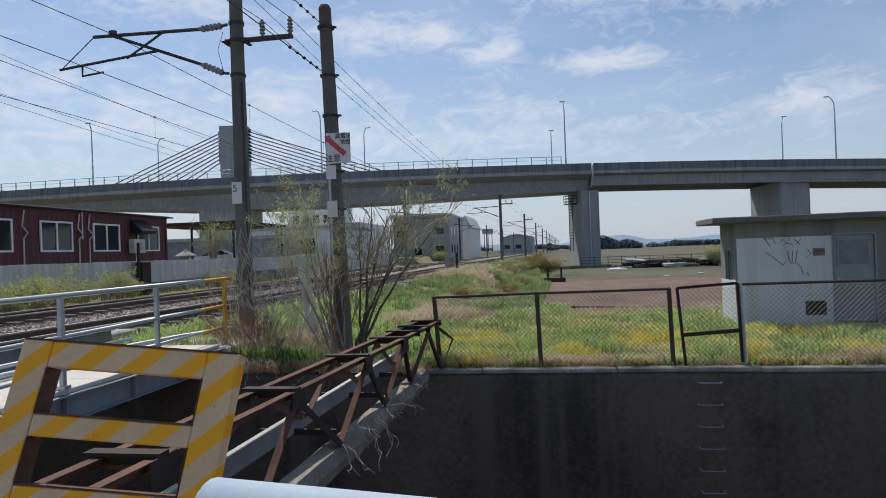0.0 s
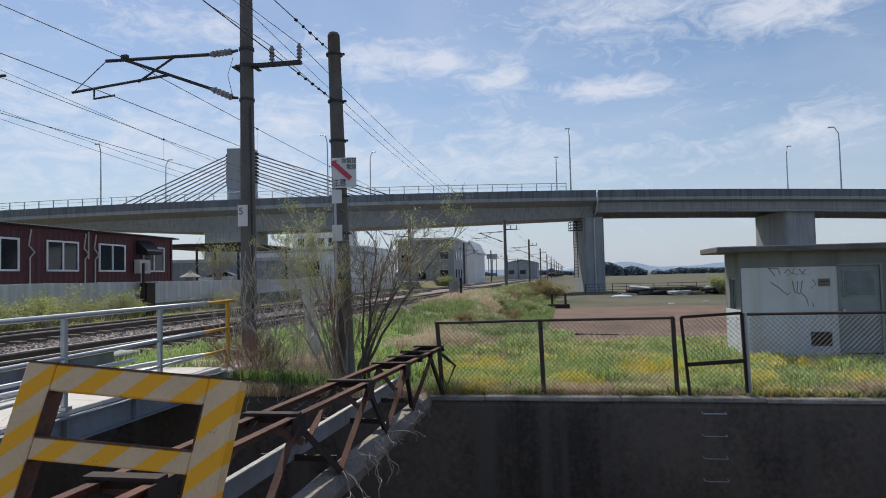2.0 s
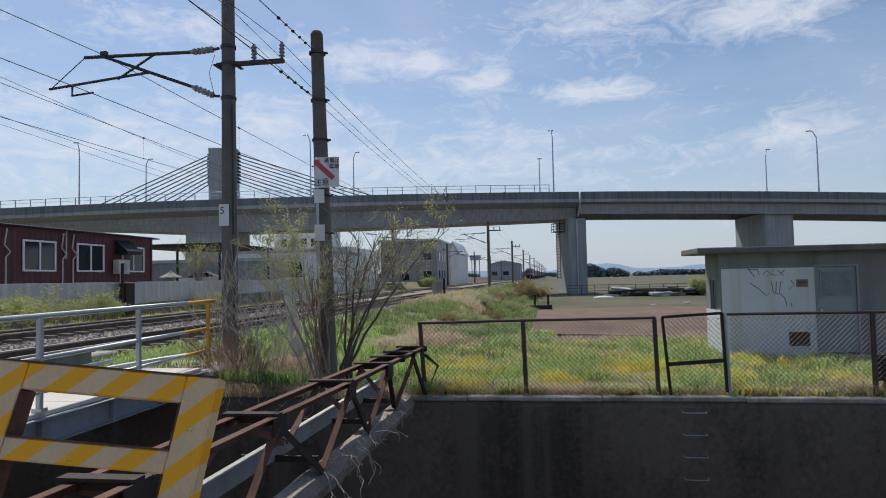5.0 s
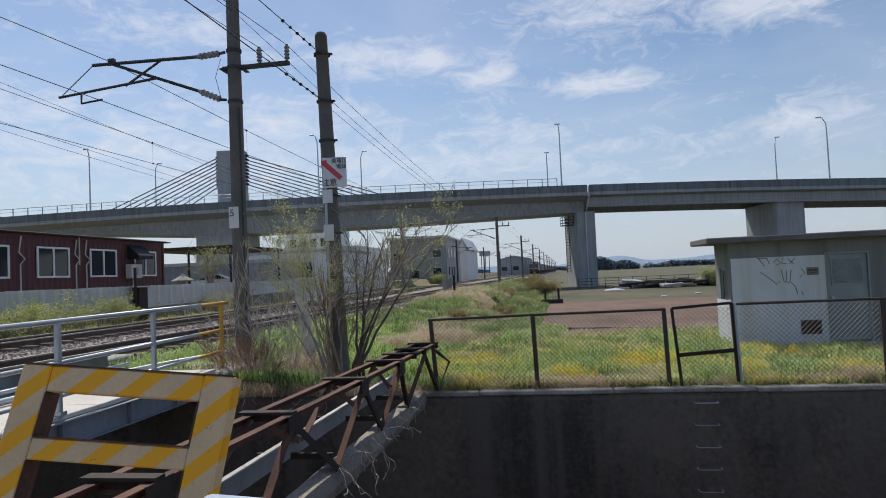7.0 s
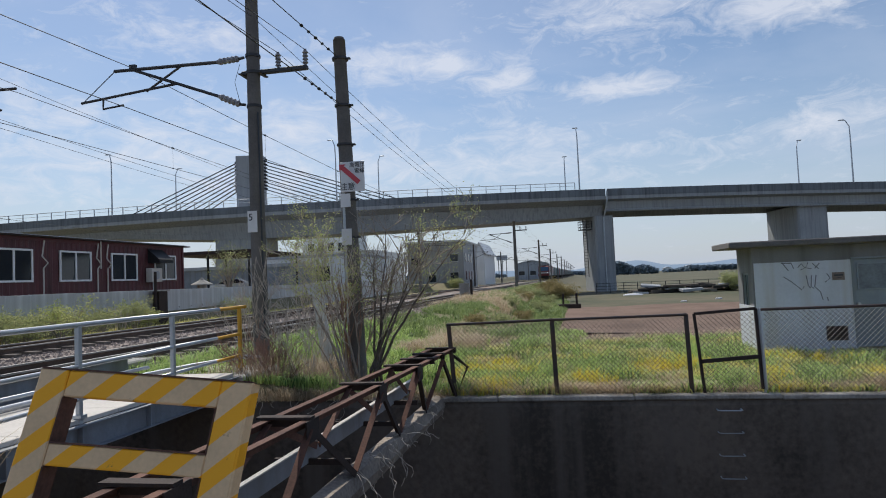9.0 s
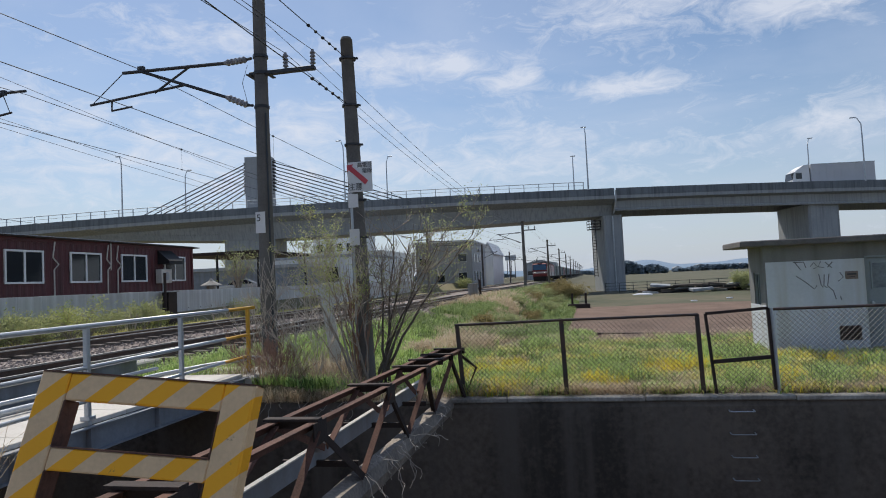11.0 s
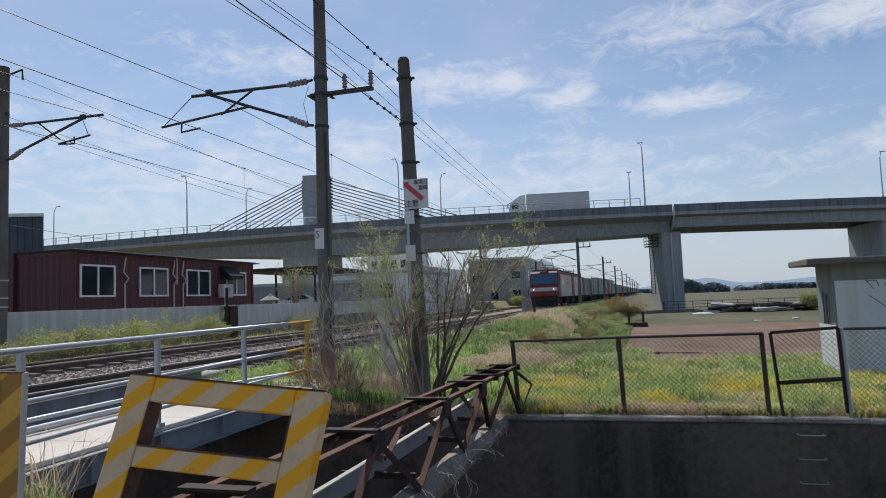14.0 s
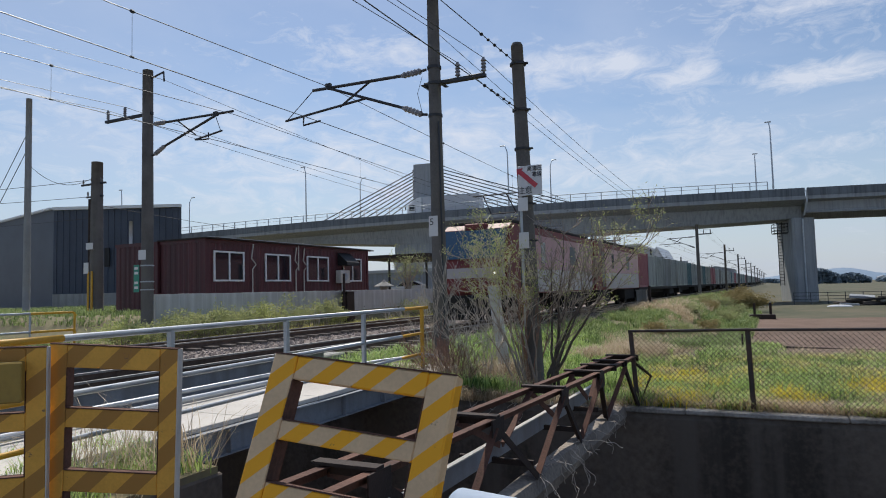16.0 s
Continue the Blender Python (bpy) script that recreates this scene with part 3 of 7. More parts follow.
for a, b, w in (((1.94, 0.05), (1.855, 1.185), 0.04), ((2.72, 0.10), (2.685, 1.235), 0.04), ((1.855, 1.185), (2.685, 1.235), 0.04), ((1.91, 0.50), (2.69, 0.555), 0.055)):
    bm = B()
    bar(bm, (a[0], FY - 0.02, a[1]), (b[0], FY - 0.02, b[1]), 0.035, w)
    part("gate_frame", bm, RUST_D, gate)
part("netting", chain(1.90, 2.67, 0.56, 1.18, FY - 0.02), NET_D, gate)
part("netting", chain(1.94, 2.70, 0.06, 0.50, FY - 0.02), NET_D, gate)
sb = thing("dark_board", "dark board leaning against the fence", "board", (4.9, FY + 0.06, 0))
bm = B()
box(bm, 4.76, 5.6, FY + 0.05, FY + 0.08, 0.25, 0.62, bevel=0.008)
part("board", bm, RUST_D, sb)
bm = B()
box(bm, 4.86, 4.92, FY + 0.085, FY + 0.12, 0.0, 0.6)
part("stand", bm, RUST_D, sb)

# ---- utility hut ----
HX0, HX1, HY0, HY1, HZ = 4.02, 7.55, 14.5, 15.65, 2.21
hut = thing("utility_hut", "small concrete block hut with a flat overhanging roof and scrawled paint", "hut", (5.8, 15.5, 0))
T = 0.15
for q in ((HX0, 5.93, HY0, HY0 + T, -0.1, HZ),
          (5.93, 6.73, HY0, HY0 + T, 1.9, HZ),
          (6.73, HX1, HY0, HY0 + T, -0.1, HZ),
          (HX0, HX1, HY1 - T, HY1, -0.1, HZ),
          (HX1 - T, HX1, HY0 + T, HY1 - T, -0.1, HZ),
          (HX0, HX0 + T, HY0 + T, 14.85, -0.1, HZ),
          (HX0, HX0 + T, 15.3, HY1 - T, -0.1, HZ),
          (HX0, HX0 + T, 14.85, 15.3, -0.1, 0.95),
          (HX0, HX0 + T, 14.85, 15.3, 1.68, HZ)):
    part("wall", box(B(), *q), RENDER, hut)
bm = B()
box(bm, HX0 + 0.03, 5.925, HY0 - 0.006, HY0 - 0.001, 0.0, 1.885)
# white sheet for the sunlit lower part of the left side, below the eaves' shade
box(bm, HX0 - 0.006, HX0 - 0.001, HY0, HY1, 0.0, 1.0)
part("painted_panel", bm, PAINT_W, hut, "whitewashed front wall, with the side's sunlit patch painted white")
bm = B()
box(bm, HX0 - 0.50, HX1 + 0.45, HY0 - 0.30, HY1 + 0.12, HZ, HZ + 0.13, bevel=0.02)
part("roof", bm, ROOF, hut)
bm = B()
box(bm, 5.94, 6.72, HY0 + 0.03, HY0 + 0.075, 0.1, 1.89, bevel=0.006)
door = part("door", bm, DOORP, hut, "grey-green steel door with a pale pane")
bm = B()
box(bm, 6.04, 6.62, HY0 + 0.015, HY0 + 0.035, 1.28, 1.78)
part("pane", bm, PANE_D, door)
for q in ((6.03, 6.63, 1.255, 1.28), (6.03, 6.63, 1.78, 1.805), (6.015, 6.04, 1.255, 1.805), (6.62, 6.645, 1.255, 1.805)):
    bm = B()
    box(bm, q[0], q[1], HY0 + 0.012, HY0 + 0.034, q[2], q[3])
    part("pane_frame", bm, DOORP, door)
bm = B()
tube(bm, [(6.01, HY0 + 0.03, 0.98), (6.01, HY0 - 0.03, 0.98)], 0.028, 10)
part("knob", bm, GALV, door)
for q in ((5.905, 5.94, 0.05, 1.93), (6.72, 6.755, 0.05, 1.93), (5.94, 6.72, 1.893, 1.93)):
    bm = B()
    box(bm, q[0], q[1], HY0 - 0.015, HY0 + 0.08, q[2], q[3])
    part("door_frame", bm, DOORP, hut)
bm = B()
box(bm, 5.9, 6.78, HY0 - 0.3, HY0, -0.1, 0.07, bevel=0.01)
part("step", bm, CONC, hut)
vent = part("vent", box(B(), 5.36, 5.76, HY0 - 0.015, HY0 - 0.008, 0.25, 0.54), BLACK, hut, "dark louvred vent opening")
for k in range(6):
    bm = B()
    bar(bm, (5.36, HY0 - 0.022, 0.275 + k * 0.048), (5.76, HY0 - 0.022, 0.275 + k * 0.048), 0.01, 0.014)
    part("slat", bm, RUST, vent)
for k in range(5):
    bm = B()
    bar(bm, (5.40 + k * 0.08, HY0 - 0.03, 0.25), (5.40 + k * 0.08, HY0 - 0.03, 0.54), 0.008, 0.008)
    part("slat", bm, RUST_D, vent)
pl = part("name_plate", box(B(), 5.54, 5.77, HY0 - 0.02, HY0 - 0.006, 1.475, 1.635), mat("weathered_brown_plate", (0.22, 0.17, 0.15), (0.15, 0.12, 0.11), rough=0.6, scale=14), hut, "small weathered plate with an unreadable line")
bm = B()
box(bm, 5.57, 5.74, HY0 - 0.024, HY0 - 0.0205, 1.56, 1.59)
box(bm, 5.60, 5.71, HY0 - 0.024, HY0 - 0.0205, 1.51, 1.525)
part("bar", bm, INK, pl)
wn = part("side_window", box(B(), HX0 + 0.06, HX0 + 0.08, 14.89, 15.26, 0.99, 1.64), GLASS, hut)
for q in ((14.85, 14.89, 0.95, 1.68), (15.26, 15.3, 0.95, 1.68), (14.89, 15.26, 0.95, 0.99), (14.89, 15.26, 1.64, 1.68), (15.06, 15.09, 0.99, 1.64)):
    bm = B()
    box(bm, HX0 + 0.03, HX0 + 0.10, q[0], q[1], q[2], q[3])
    part("window_frame", bm, DOORP, wn)
# sprayed strokes, as scrawls that cannot be read
STROKES = [[(4.60, 1.88), (4.72, 1.70)], [(4.58, 1.86), (4.78, 1.86), (4.82, 1.74)], [(4.90, 1.76), (4.97, 1.84), (5.04, 1.75), (4.95, 1.71)], [(5.10, 1.86), (5.05, 1.75), (5.16, 1.73)], [(5.18, 1.84), (5.30, 1.72)], [(5.22, 1.73), (5.32, 1.84)],
           [(4.62, 1.58), (4.78, 1.46), (4.95, 1.30), (5.00, 1.37)], [(5.05, 1.60), (5.08, 1.38), (5.12, 1.33)], [(5.15, 1.59), (5.13, 1.36), (5.19, 1.32)], [(5.24, 1.60), (5.20, 1.36), (5.30, 1.25), (5.34, 1.08)], [(5.44, 1.62), (5.50, 1.52), (5.40, 1.44)], [(5.42, 1.14), (5.44, 1.06)]]
for st in STROKES:
    bm = B()
    tube(bm, [(a, HY0 - 0.0075, b) for a, b in st], 0.010, 4)
    for v in bm.verts:
        v.co.y = HY0 - 0.009 + (v.co.y - HY0 + 0.0075) * 0.15
    part("scrawl", bm, SPRAY, hut)

hut.matrix_basis = pose(5.71, 15.5, 0)

# ---- concrete beam and rusty truss across the canal ----
def beam_ring(y):
    xb = -2.17 + 0.03 * (y - 5.0)
    return [(xb, y, -0.20), (xb + 0.15, y, -0.20), (xb + 0.20, y, -0.08), (xb + 0.165, y, 0.05), (xb + 0.03, y, 0.075), (xb - 0.015, y, 0.02)]


bm = B()
prev = None
for k in range(15):
    ring = [bm.verts.new(Vector(p) + Vector((0, 0, 0.03 * noise.noise((k * 0.7, i * 1.3, 0))))) for i, p in enumerate(beam_ring(2.8 + k * 0.5))]
    if prev:
        for j in range(6):
            bm.faces.new((prev[j], prev[(j + 1) % 6], ring[(j + 1) % 6], ring[j]))
    else:
        bm.faces.new(ring)
    prev = ring
bm.faces.new(prev[::-1])
bmesh.ops.recalc_face_normals(bm, faces=bm.faces[:])
solid("concrete_beam", bm, CONC_B, "weathered concrete beam across the canal with dead creeper", "beam")
truss = thing("rusty_truss", "rust-brown angle-iron trestle that carries a steel girder across the canal", "truss", (-2.1, 6.4, 0))
TZ = 0.75


def xr(y):
    return -2.22 + 0.072 * (y - 3.37)


def xl(y):
    return xr(y) - 0.34


for fx in (xr, xl):
    bm = B()
    angle_iron(bm, (fx(2.5), 2.5, TZ), (fx(9.95), 9.95, TZ + 0.02), 0.07, 0.01)
    part("chord", bm, RUST, truss)
for k, y in enumerate((3.35, 5.02, 6.68, 8.05, 8.7, 9.25, 9.95)):
    bm = B()
    box(bm, xl(y) - 0.05, xr(y) + 0.08, y - 0.045, y + 0.05, TZ + 0.012, TZ + 0.032)
    box(bm, xl(y) - 0.05, xr(y) + 0.08, y + 0.038, y + 0.05, TZ - 0.06, TZ + 0.011)
    part("cross_bar", bm, RUST_D, truss)
    if k < 4:
        bm = B()
        box(bm, xr(y) + 0.071, xr(y) + 0.083, y - 0.13, y + 0.13, TZ - 0.17, TZ + 0.01)
        part("gusset", bm, RUST_D, truss)
NODES = (3.35, 5.02, 6.68, 8.05, 9.25)
for n0, n1 in zip(NODES, NODES[1:]):
    fy = (n0 + n1) / 2 + 0.05
    foot = Vector((-2.04 + 0.03 * (fy - 5.0), fy, 0.085))
    inner = Vector((xl(fy) + 0.04, fy, 0.35))
    for top, q, m in (((xr(n0) + 0.07, n0 + 0.05, TZ - 0.06), foot + Vector((0.05, 0, 0)), RUST_D), ((xr(n1) + 0.04, n1 - 0.05, TZ - 0.06), foot, RUST),
                      ((xl(n0) + 0.03, n0 + 0.05, TZ - 0.02), inner, RUST), ((xl(n1) + 0.03, n1 - 0.05, TZ - 0.02), inner, RUST)):
        bm = B()
        angle_iron(bm, q, top, 0.062, 0.010)
        part("leg", bm, m, truss)
bm = B()
angle_iron(bm, (xr(9.9) + 0.1, 9.95, -0.02), (xr(9.3) + 0.05, 9.3, TZ), 0.06, 0.01)
part("leg", bm, RUST_D, truss)
bm = B()
bar(bm, (-2.535, 2.5, 0.26), (-2.315, 9.74, 0.26), 0.05, 0.17)
duct = solid("steel_girder", bm, GIRDER, "slim blue-grey steel girder with a painted-in lit edge resting in the trestle", "girder")
# the girder's sunlit top edge, painted as a pale strip
bm = B()
bar(bm, (-2.515, 2.5, 0.352), (-2.295, 9.7, 0.352), 0.05, 0.012)
part("flange", bm, SLAB, duct, "top edge strip with its sunlit paleness in the colour")
for y in (4.2, 5.85, 7.4, 8.65):
    bm = B()
    box(bm, -2.75, -2.0, y - 0.02, y + 0.02, 0.16, 0.215)
    part("bracket", bm, RUST_D, duct)

# ---- walkway beside the railway bridge ----
wk = thing("walkway", "pale concrete walkway on blue-grey steel channels over the canal", "walkway", (-6.0, 6.0, 0))
for k in range(6):
    y0 = 1.5 + k * 1.4
    part("slab", box(B(), -6.72, -5.36, y0, y0 + 1.39, 0.40, 0.455, bevel=0.006), SLAB, wk, "pale worn concrete deck slab")
for xx, s in ((-5.34, -1), (-6.70, 1)):
    bm = B()
    box(bm, xx - 0.012, xx, 1.5, 9.95, 0.12, 0.395)
    box(bm, xx - 0.012 + (0.0 if s < 0 else -0.08), xx + (0.08 if s < 0 else 0), 1.5, 9.95, 0.385, 0.3985)
    box(bm, xx - 0.012 + (0.0 if s < 0 else -0.08), xx + (0.08 if s < 0 else 0), 1.5, 9.95, 0.108, 0.119)
    part("channel", bm, GIRDER, wk)
for y in (2.6, 4.2, 5.4, 6.4, 7.6, 8.65, 9.6):
    bm = B()
    box(bm, -5.335, -5.27, y - 0.006, y + 0.006, 0.12, 0.384)
    part("stiffener", bm, GIRDER, wk)
def hx(y):
    return -5.30 - 0.055 * (y - 5.0)


rail = thing("handrail", "galvanised pipe handrail with yellow painted ends", "handrail", (hx(6.5), 6.5, 0.42))
for y, m, z0 in ((4.6, GALV, 0.40), (6.48, GALV, 0.10), (8.43, GALV, 0.10), (10.6, YELLOW, 0.2), (2.65, YELLOW, 0.3)):
    bm = B()
    x = hx(y)
    box(bm, x - 0.03, x + 0.03, y - 0.03, y + 0.03, z0, 1.49, bevel=0.008)
    part("post", bm, m, rail, "yellow end post" if m is YELLOW else "")
    bm = B()
    box(bm, x - 0.06, x + 0.06, y - 0.05, y + 0.05, 0.46, 0.50)
    part("collar", bm, m, rail)
for z, r, y1 in ((1.505, 0.030, 9.85), (1.04, 0.026, 9.75), (0.67, 0.024, 9.7)):
    for ya, yb, m in ((3.45, y1, GALV), (y1, 10.85 if z > 1.2 else 10.62, YELLOW), (2.5, 3.45, YELLOW)):
        bm = B()
        tube(bm, [(hx(ya), ya, z), (hx(yb), yb, z)], r, 8)
        part("pipe", bm, m, rail, "yellow painted end" if m is YELLOW else "", smooth=True)
bm = B()
tube(bm, [(-6.62, 0.6, 0.52), (-6.62, 9.4, 0.52), (-6.3, 10.2, 0.55), (-5.6, 10.75, 0.62), (-5.42, 10.95, 0.58), (-5.40, 11.05, 0.2)], 0.038, 8)
tube(bm, [(-6.78, 0.6, 0.60), (-6.78, 9.7, 0.60)], 0.03, 8)
solid("cable_conduit", bm, GALV, "grey cable conduits along the walkway's inner edge", "conduit", smooth=True)
bm = B()
box(bm, -6.9, -5.2, 9.96, 11.3, 0.10, 0.40, bevel=0.03)
solid("landing", bm, SLAB, "pale concrete landing at the walkway's end", "landing")

# ---- railway ----
yaw_r = -math.degrees(math.atan(SLOPE))
for line in (0, 1):
    tr = thing("railway_track", "rusty steel rails on grey sleepers" + (", the track the train runs on" if line == 0 else ", the second track by the retaining wall"), "railway track", (track_x(10, line), 10, 0), group="railway tracks", kind="structure")
    for s in (-0.5335, 0.5335):
        bm = B()
        a = [(track_x(y, line) + s, y, 0) for y in (-60, 800)]
        for w, z0, z1 in ((0.125, 0.45, 0.47), (0.018, 0.47, 0.565)):
            bar(bm, (a[0][0], a[0][1], (z0 + z1) / 2), (a[1][0], a[1][1], (z0 + z1) / 2), w, z1 - z0)
        rl = part("rail", bm, RAIL, tr)
        bm = B()
        bar(bm, (a[0][0], a[0][1], 0.582), (a[1][0], a[1][1], 0.582), 0.065, 0.034)
        part("rail_head", bm, RAILTOP, rl, "polished rail head")
    bm = B()
    box(bm, -1.0, 1.0, -0.11, 0.11, -0.12, 0.0, bevel=0.012)
    me = bpy.data.meshes.new("sleeper")
    bm.to_mesh(me), bm.free()
    me.materials.append(SLEEPER)
    for k in range(110):
        y = -4 + 0.62 * k
        o = new("sleeper", me)
        o.matrix_basis = tr.matrix_basis.inverted() @ pose(track_x(y, line), y, 0.448, 0, 0, yaw_r)
        o.parent = tr
# bridge girders that carry the tracks over the canal
for line in (0, 1):
    gd = thing("bridge_girder", "dark blue-grey plate girder bridge under the rails", "bridge girder", (track_x(6, line), 6, 0), group="bridge girders")
    for s in (-0.95, 0.95):
        xx = track_x(6, line) + s
        bm = B()
        box(bm, xx - 0.01, xx + 0.01, 1.0, 10.0, -0.75, 0.30)
        box(bm, xx - 0.13, xx + 0.13, 1.0, 10.0, 0.301, 0.325)
        box(bm, xx - 0.13, xx + 0.13, 1.0, 10.0, -0.775, -0.751)
        part("plate", bm, GIRDER, gd)
        for y in range(2, 10):
            bm = B()
            box(bm, xx + 0.011, xx + 0.11, y - 0.006, y + 0.006, -0.74, 0.295)
            part("stiffener", bm, GIRDER, gd)
bm = B()
box(bm, -7.62, -7.60, 0.5, 10.3, 0.05, 0.68)
box(bm, -7.70, -7.52, 0.5, 10.3, 0.681, 0.71)
solid("edge_beam", bm, GIRDER, "grey steel edge beam beside the near track", "beam")
bm = B()
box(bm, -8.4, -7.7, 9.9, 11.2, -0.4, 0.60, bevel=0.03)
solid("abutment_block", bm, CONC, "weathered concrete bridge seat block", "concrete block")

# loose ballast stones as a layer of small uneven pieces
rng = np.random.default_rng(5)


def stones(n, x0, x1, y0, y1, size, zf):
    v, f = [], []
    for i in range(n):
        y = y0 + (y1 - y0) * rng.random() ** 1.4
        x = track_x(y) + x0 + (x1 - x0) * rng.random()
        z = zf(x, y)
        s = size * (0.6 + 0.8 * rng.random(3))
        a = rng.random() * 6.3
        c, d = math.cos(a), math.sin(a)
        k = len(v)
        for p in ((1, 0, 0), (-0.4, 0.9, 0), (-0.5, -0.8, 0.1), (0.1, 0.1, 0.9)):
            v.append((x + s[0] * (p[0] * c - p[1] * d), y + s[1] * (p[0] * d + p[1] * c), z + s[2] * p[2] * 0.8))
        f += [(k, k + 1, k + 3), (k + 1, k + 2, k + 3), (k + 2, k, k + 3)]
    return v, f


v, f = stones(16000, -6.6, 2.2, 9.9, 40, 0.04, lambda x, y: 0.37)
o = raw("ballast", v, f, BALLAST)
tagged(o, "loose grey-brown ballast stones between and beside the rails", "ballast", kind="stuff")

# ---- railway poles ----


def insulator(bm, p, r=0.055, h=0.28):
    """A ribbed porcelain post."""
    x, y, z = p
    prof = [(0.02, 0.0)]
    for k in range(4):
        z0 = 0.04 + k * (h - 0.06) / 4
        prof += [(r * 0.55, z0), (r, z0 + 0.015), (r * 0.6, z0 + (h - 0.06) / 4 - 0.008)]
    prof += [(0.03, h - 0.02), (0.03, h)]
    tube(bm, [(x, y, z + q[1]) for q in prof], [q[0] for q in prof], 8)


def rod_insulator(bm, a, b, r=0.075):
    a, b = Vector(a), Vector(b)
    n = 11
    tube(bm, [a.lerp(b, i / n) for i in range(n + 1)], [r * (0.55 if i in (0, n) else (1.0 if i % 2 else 0.72)) for i in range(n + 1)], 8)


def cantilever(root, foot, side, zt, reach=3.6, drop=1.05, slant=0.05, tip=None, join=2.45, s0=(1.42, 0.57), s1=None, rise=-0.11, b0=(1.35, 0.06), b1=(2.12, 0.60)):
    """Upper tube, lower strut, brace and steady arm of an overhead line support; side -1 reaches to -x."""
    x, y = foot
    tip, s1 = tip or reach * 0.78, s1 or (reach, 0.64)

    def P(d, z):
        return (x + side * d, y + slant * d, z)
    bm = B()
    tube(bm, [P(0.2, zt), P(0.34, zt - 0.015)], 0.03, 6)
    part("clamp", bm, ARM, root)
    bm = B()
    tube(bm, [P(0.2, zt - drop), P(0.34, zt - drop + 0.02)], 0.03, 6)
    part("clamp", bm, ARM, root)
    for q0, q1 in ((P(0.32, zt - 0.01), P(0.82, zt - 0.03)), (P(0.32, zt - drop + 0.02), P(0.80, zt - drop + 0.24))):
        bm = B()
        rod_insulator(bm, q0, q1)
        part("insulator", bm, PORC, root, "grey ribbed porcelain rod")
    for a, b, r in ((P(0.8, zt - 0.03), P(tip, zt + rise), 0.036), (P(0.78, zt - drop + 0.23), P(join, zt + rise - 0.02), 0.036), (P(b0[0], zt - b0[1]), P(b1[0], zt - b1[1]), 0.024), (P(s0[0], zt - s0[1]), P(s1[0], zt - s1[1]), 0.028), (P(min(tip, reach * 0.86), zt + rise), P(s1[0] - 0.06, zt - s1[1] + 0.02), 0.010)):
        bm = B()
        tube(bm, [a, b], r, 6)
        part("arm_tube", bm, ARM, root)
    bm = B()
    tube(bm, [P(s1[0] - 0.55, zt - s1[1] + 0.02), P(s1[0] - 0.54, zt - s1[1] - 0.18), P(s1[0] - 1.05, zt - s1[1] - 0.14)], 0.022, 6)
    part("steady_arm", bm, ARM, root)
    bm = B()
    box(bm, x + side * join - 0.07, x + side * join + 0.07, y + slant * join - 0.04, y + slant * join + 0.04, zt + rise - 0.04, zt + rise + 0.09)
    part("fitting", bm, ARM, root)


def pole(name, label, x, y, z0, z1, r0, r1, lean=0.0, material=None, category="pole", group=""):
    root = thing(name, label, category, (x, y, z0), group=group)
    bm = B()
    n = 6
    tube(bm, [(x + lean * i / n, y, z0 - 0.15 + (z1 - z0 + 0.15) * i / n) for i in range(n + 1)], [r0 + (r1 - r0) * i / n for i in range(n + 1)], 14)
    part("shaft", bm, material or POLE, root, smooth=True)
    return root


P1 = (-6.02, 12.25)
p1 = pole("railway_pole", "tall weathered concrete catenary pole with a cantilever arm", *P1, 0.2, 8.6, 0.165, 0.125, 0.0, group="catenary poles")
cantilever(p1, P1, -1, 6.60, drop=0.99, reach=3.80, slant=0.03, tip=3.28, join=2.82, s0=(1.78, 0.38), s1=(4.12, 0.57), rise=0.05, b0=(1.60, -0.02), b1=(2.50, 0.47))
bm = B()
box(bm, P1[0] - 0.24, P1[0] + 1.18, P1[1] - 0.06, P1[1] + 0.06, 6.21, 6.29, bevel=0.008)
for dx in (-0.2, 0.2):
    box(bm, P1[0] + dx - 0.04, P1[0] + dx + 0.04, P1[1] - 0.19, P1[1] + 0.19, 6.19, 6.209)
part("cross_arm", bm, ARM, p1)
for dx in (0.55, 1.14):
    bm = B()
    insulator(bm, (P1[0] + dx, P1[1], 6.29), 0.062, 0.34)
    part("insulator", bm, PORC, p1)
for z in (6.6, 5.55, 6.25):
    bm = B()
    tube(bm, [(P1[0], P1[1], z - 0.03), (P1[0], P1[1], z + 0.03)], 0.155, 12)
    part("band", bm, ARM, p1)
tag = part("number_tag", box(B(), P1[0] - 0.135, P1[0] + 0.07, P1[1] - 0.175, P1[1] - 0.165, 2.95, 3.38), SIGNW, p1, "white plate with a dark figure")
bm = B()
tube(bm, [(P1[0] + 0.13, P1[1] - 0.09, 0.2), (P1[0] + 0.12, P1[1] - 0.10, 5.4)], 0.018, 5)
tube(bm, [(P1[0] - 0.35, P1[1] + 0.1, 6.5), (P1[0] - 0.42, P1[1], 6.1), (P1[0] - 0.30, P1[1], 5.6)], 0.006, 4)
part("earth_cable", bm, WIRE, p1)

P2 = (-3.78, 11.6)
p2 = pole("signal_cable_pole", "weathered concrete pole with a red and white warning sign", P2[0], P2[1], 0.1, 6.47, 0.165, 0.115, -0.15)
for z in (6.1, 5.2, 4.45, 3.4, 2.7):
    bm = B()
    lx = P2[0] - 0.15 * z / 6.47
    tube(bm, [(lx, P2[1], z - 0.02), (lx, P2[1], z + 0.02)], 0.158, 12)
    box(bm, lx + 0.14, lx + 0.20, P2[1] - 0.03, P2[1] + 0.03, z - 0.015, z + 0.015)
    part("band", bm, ARM, p2)
bm = B()
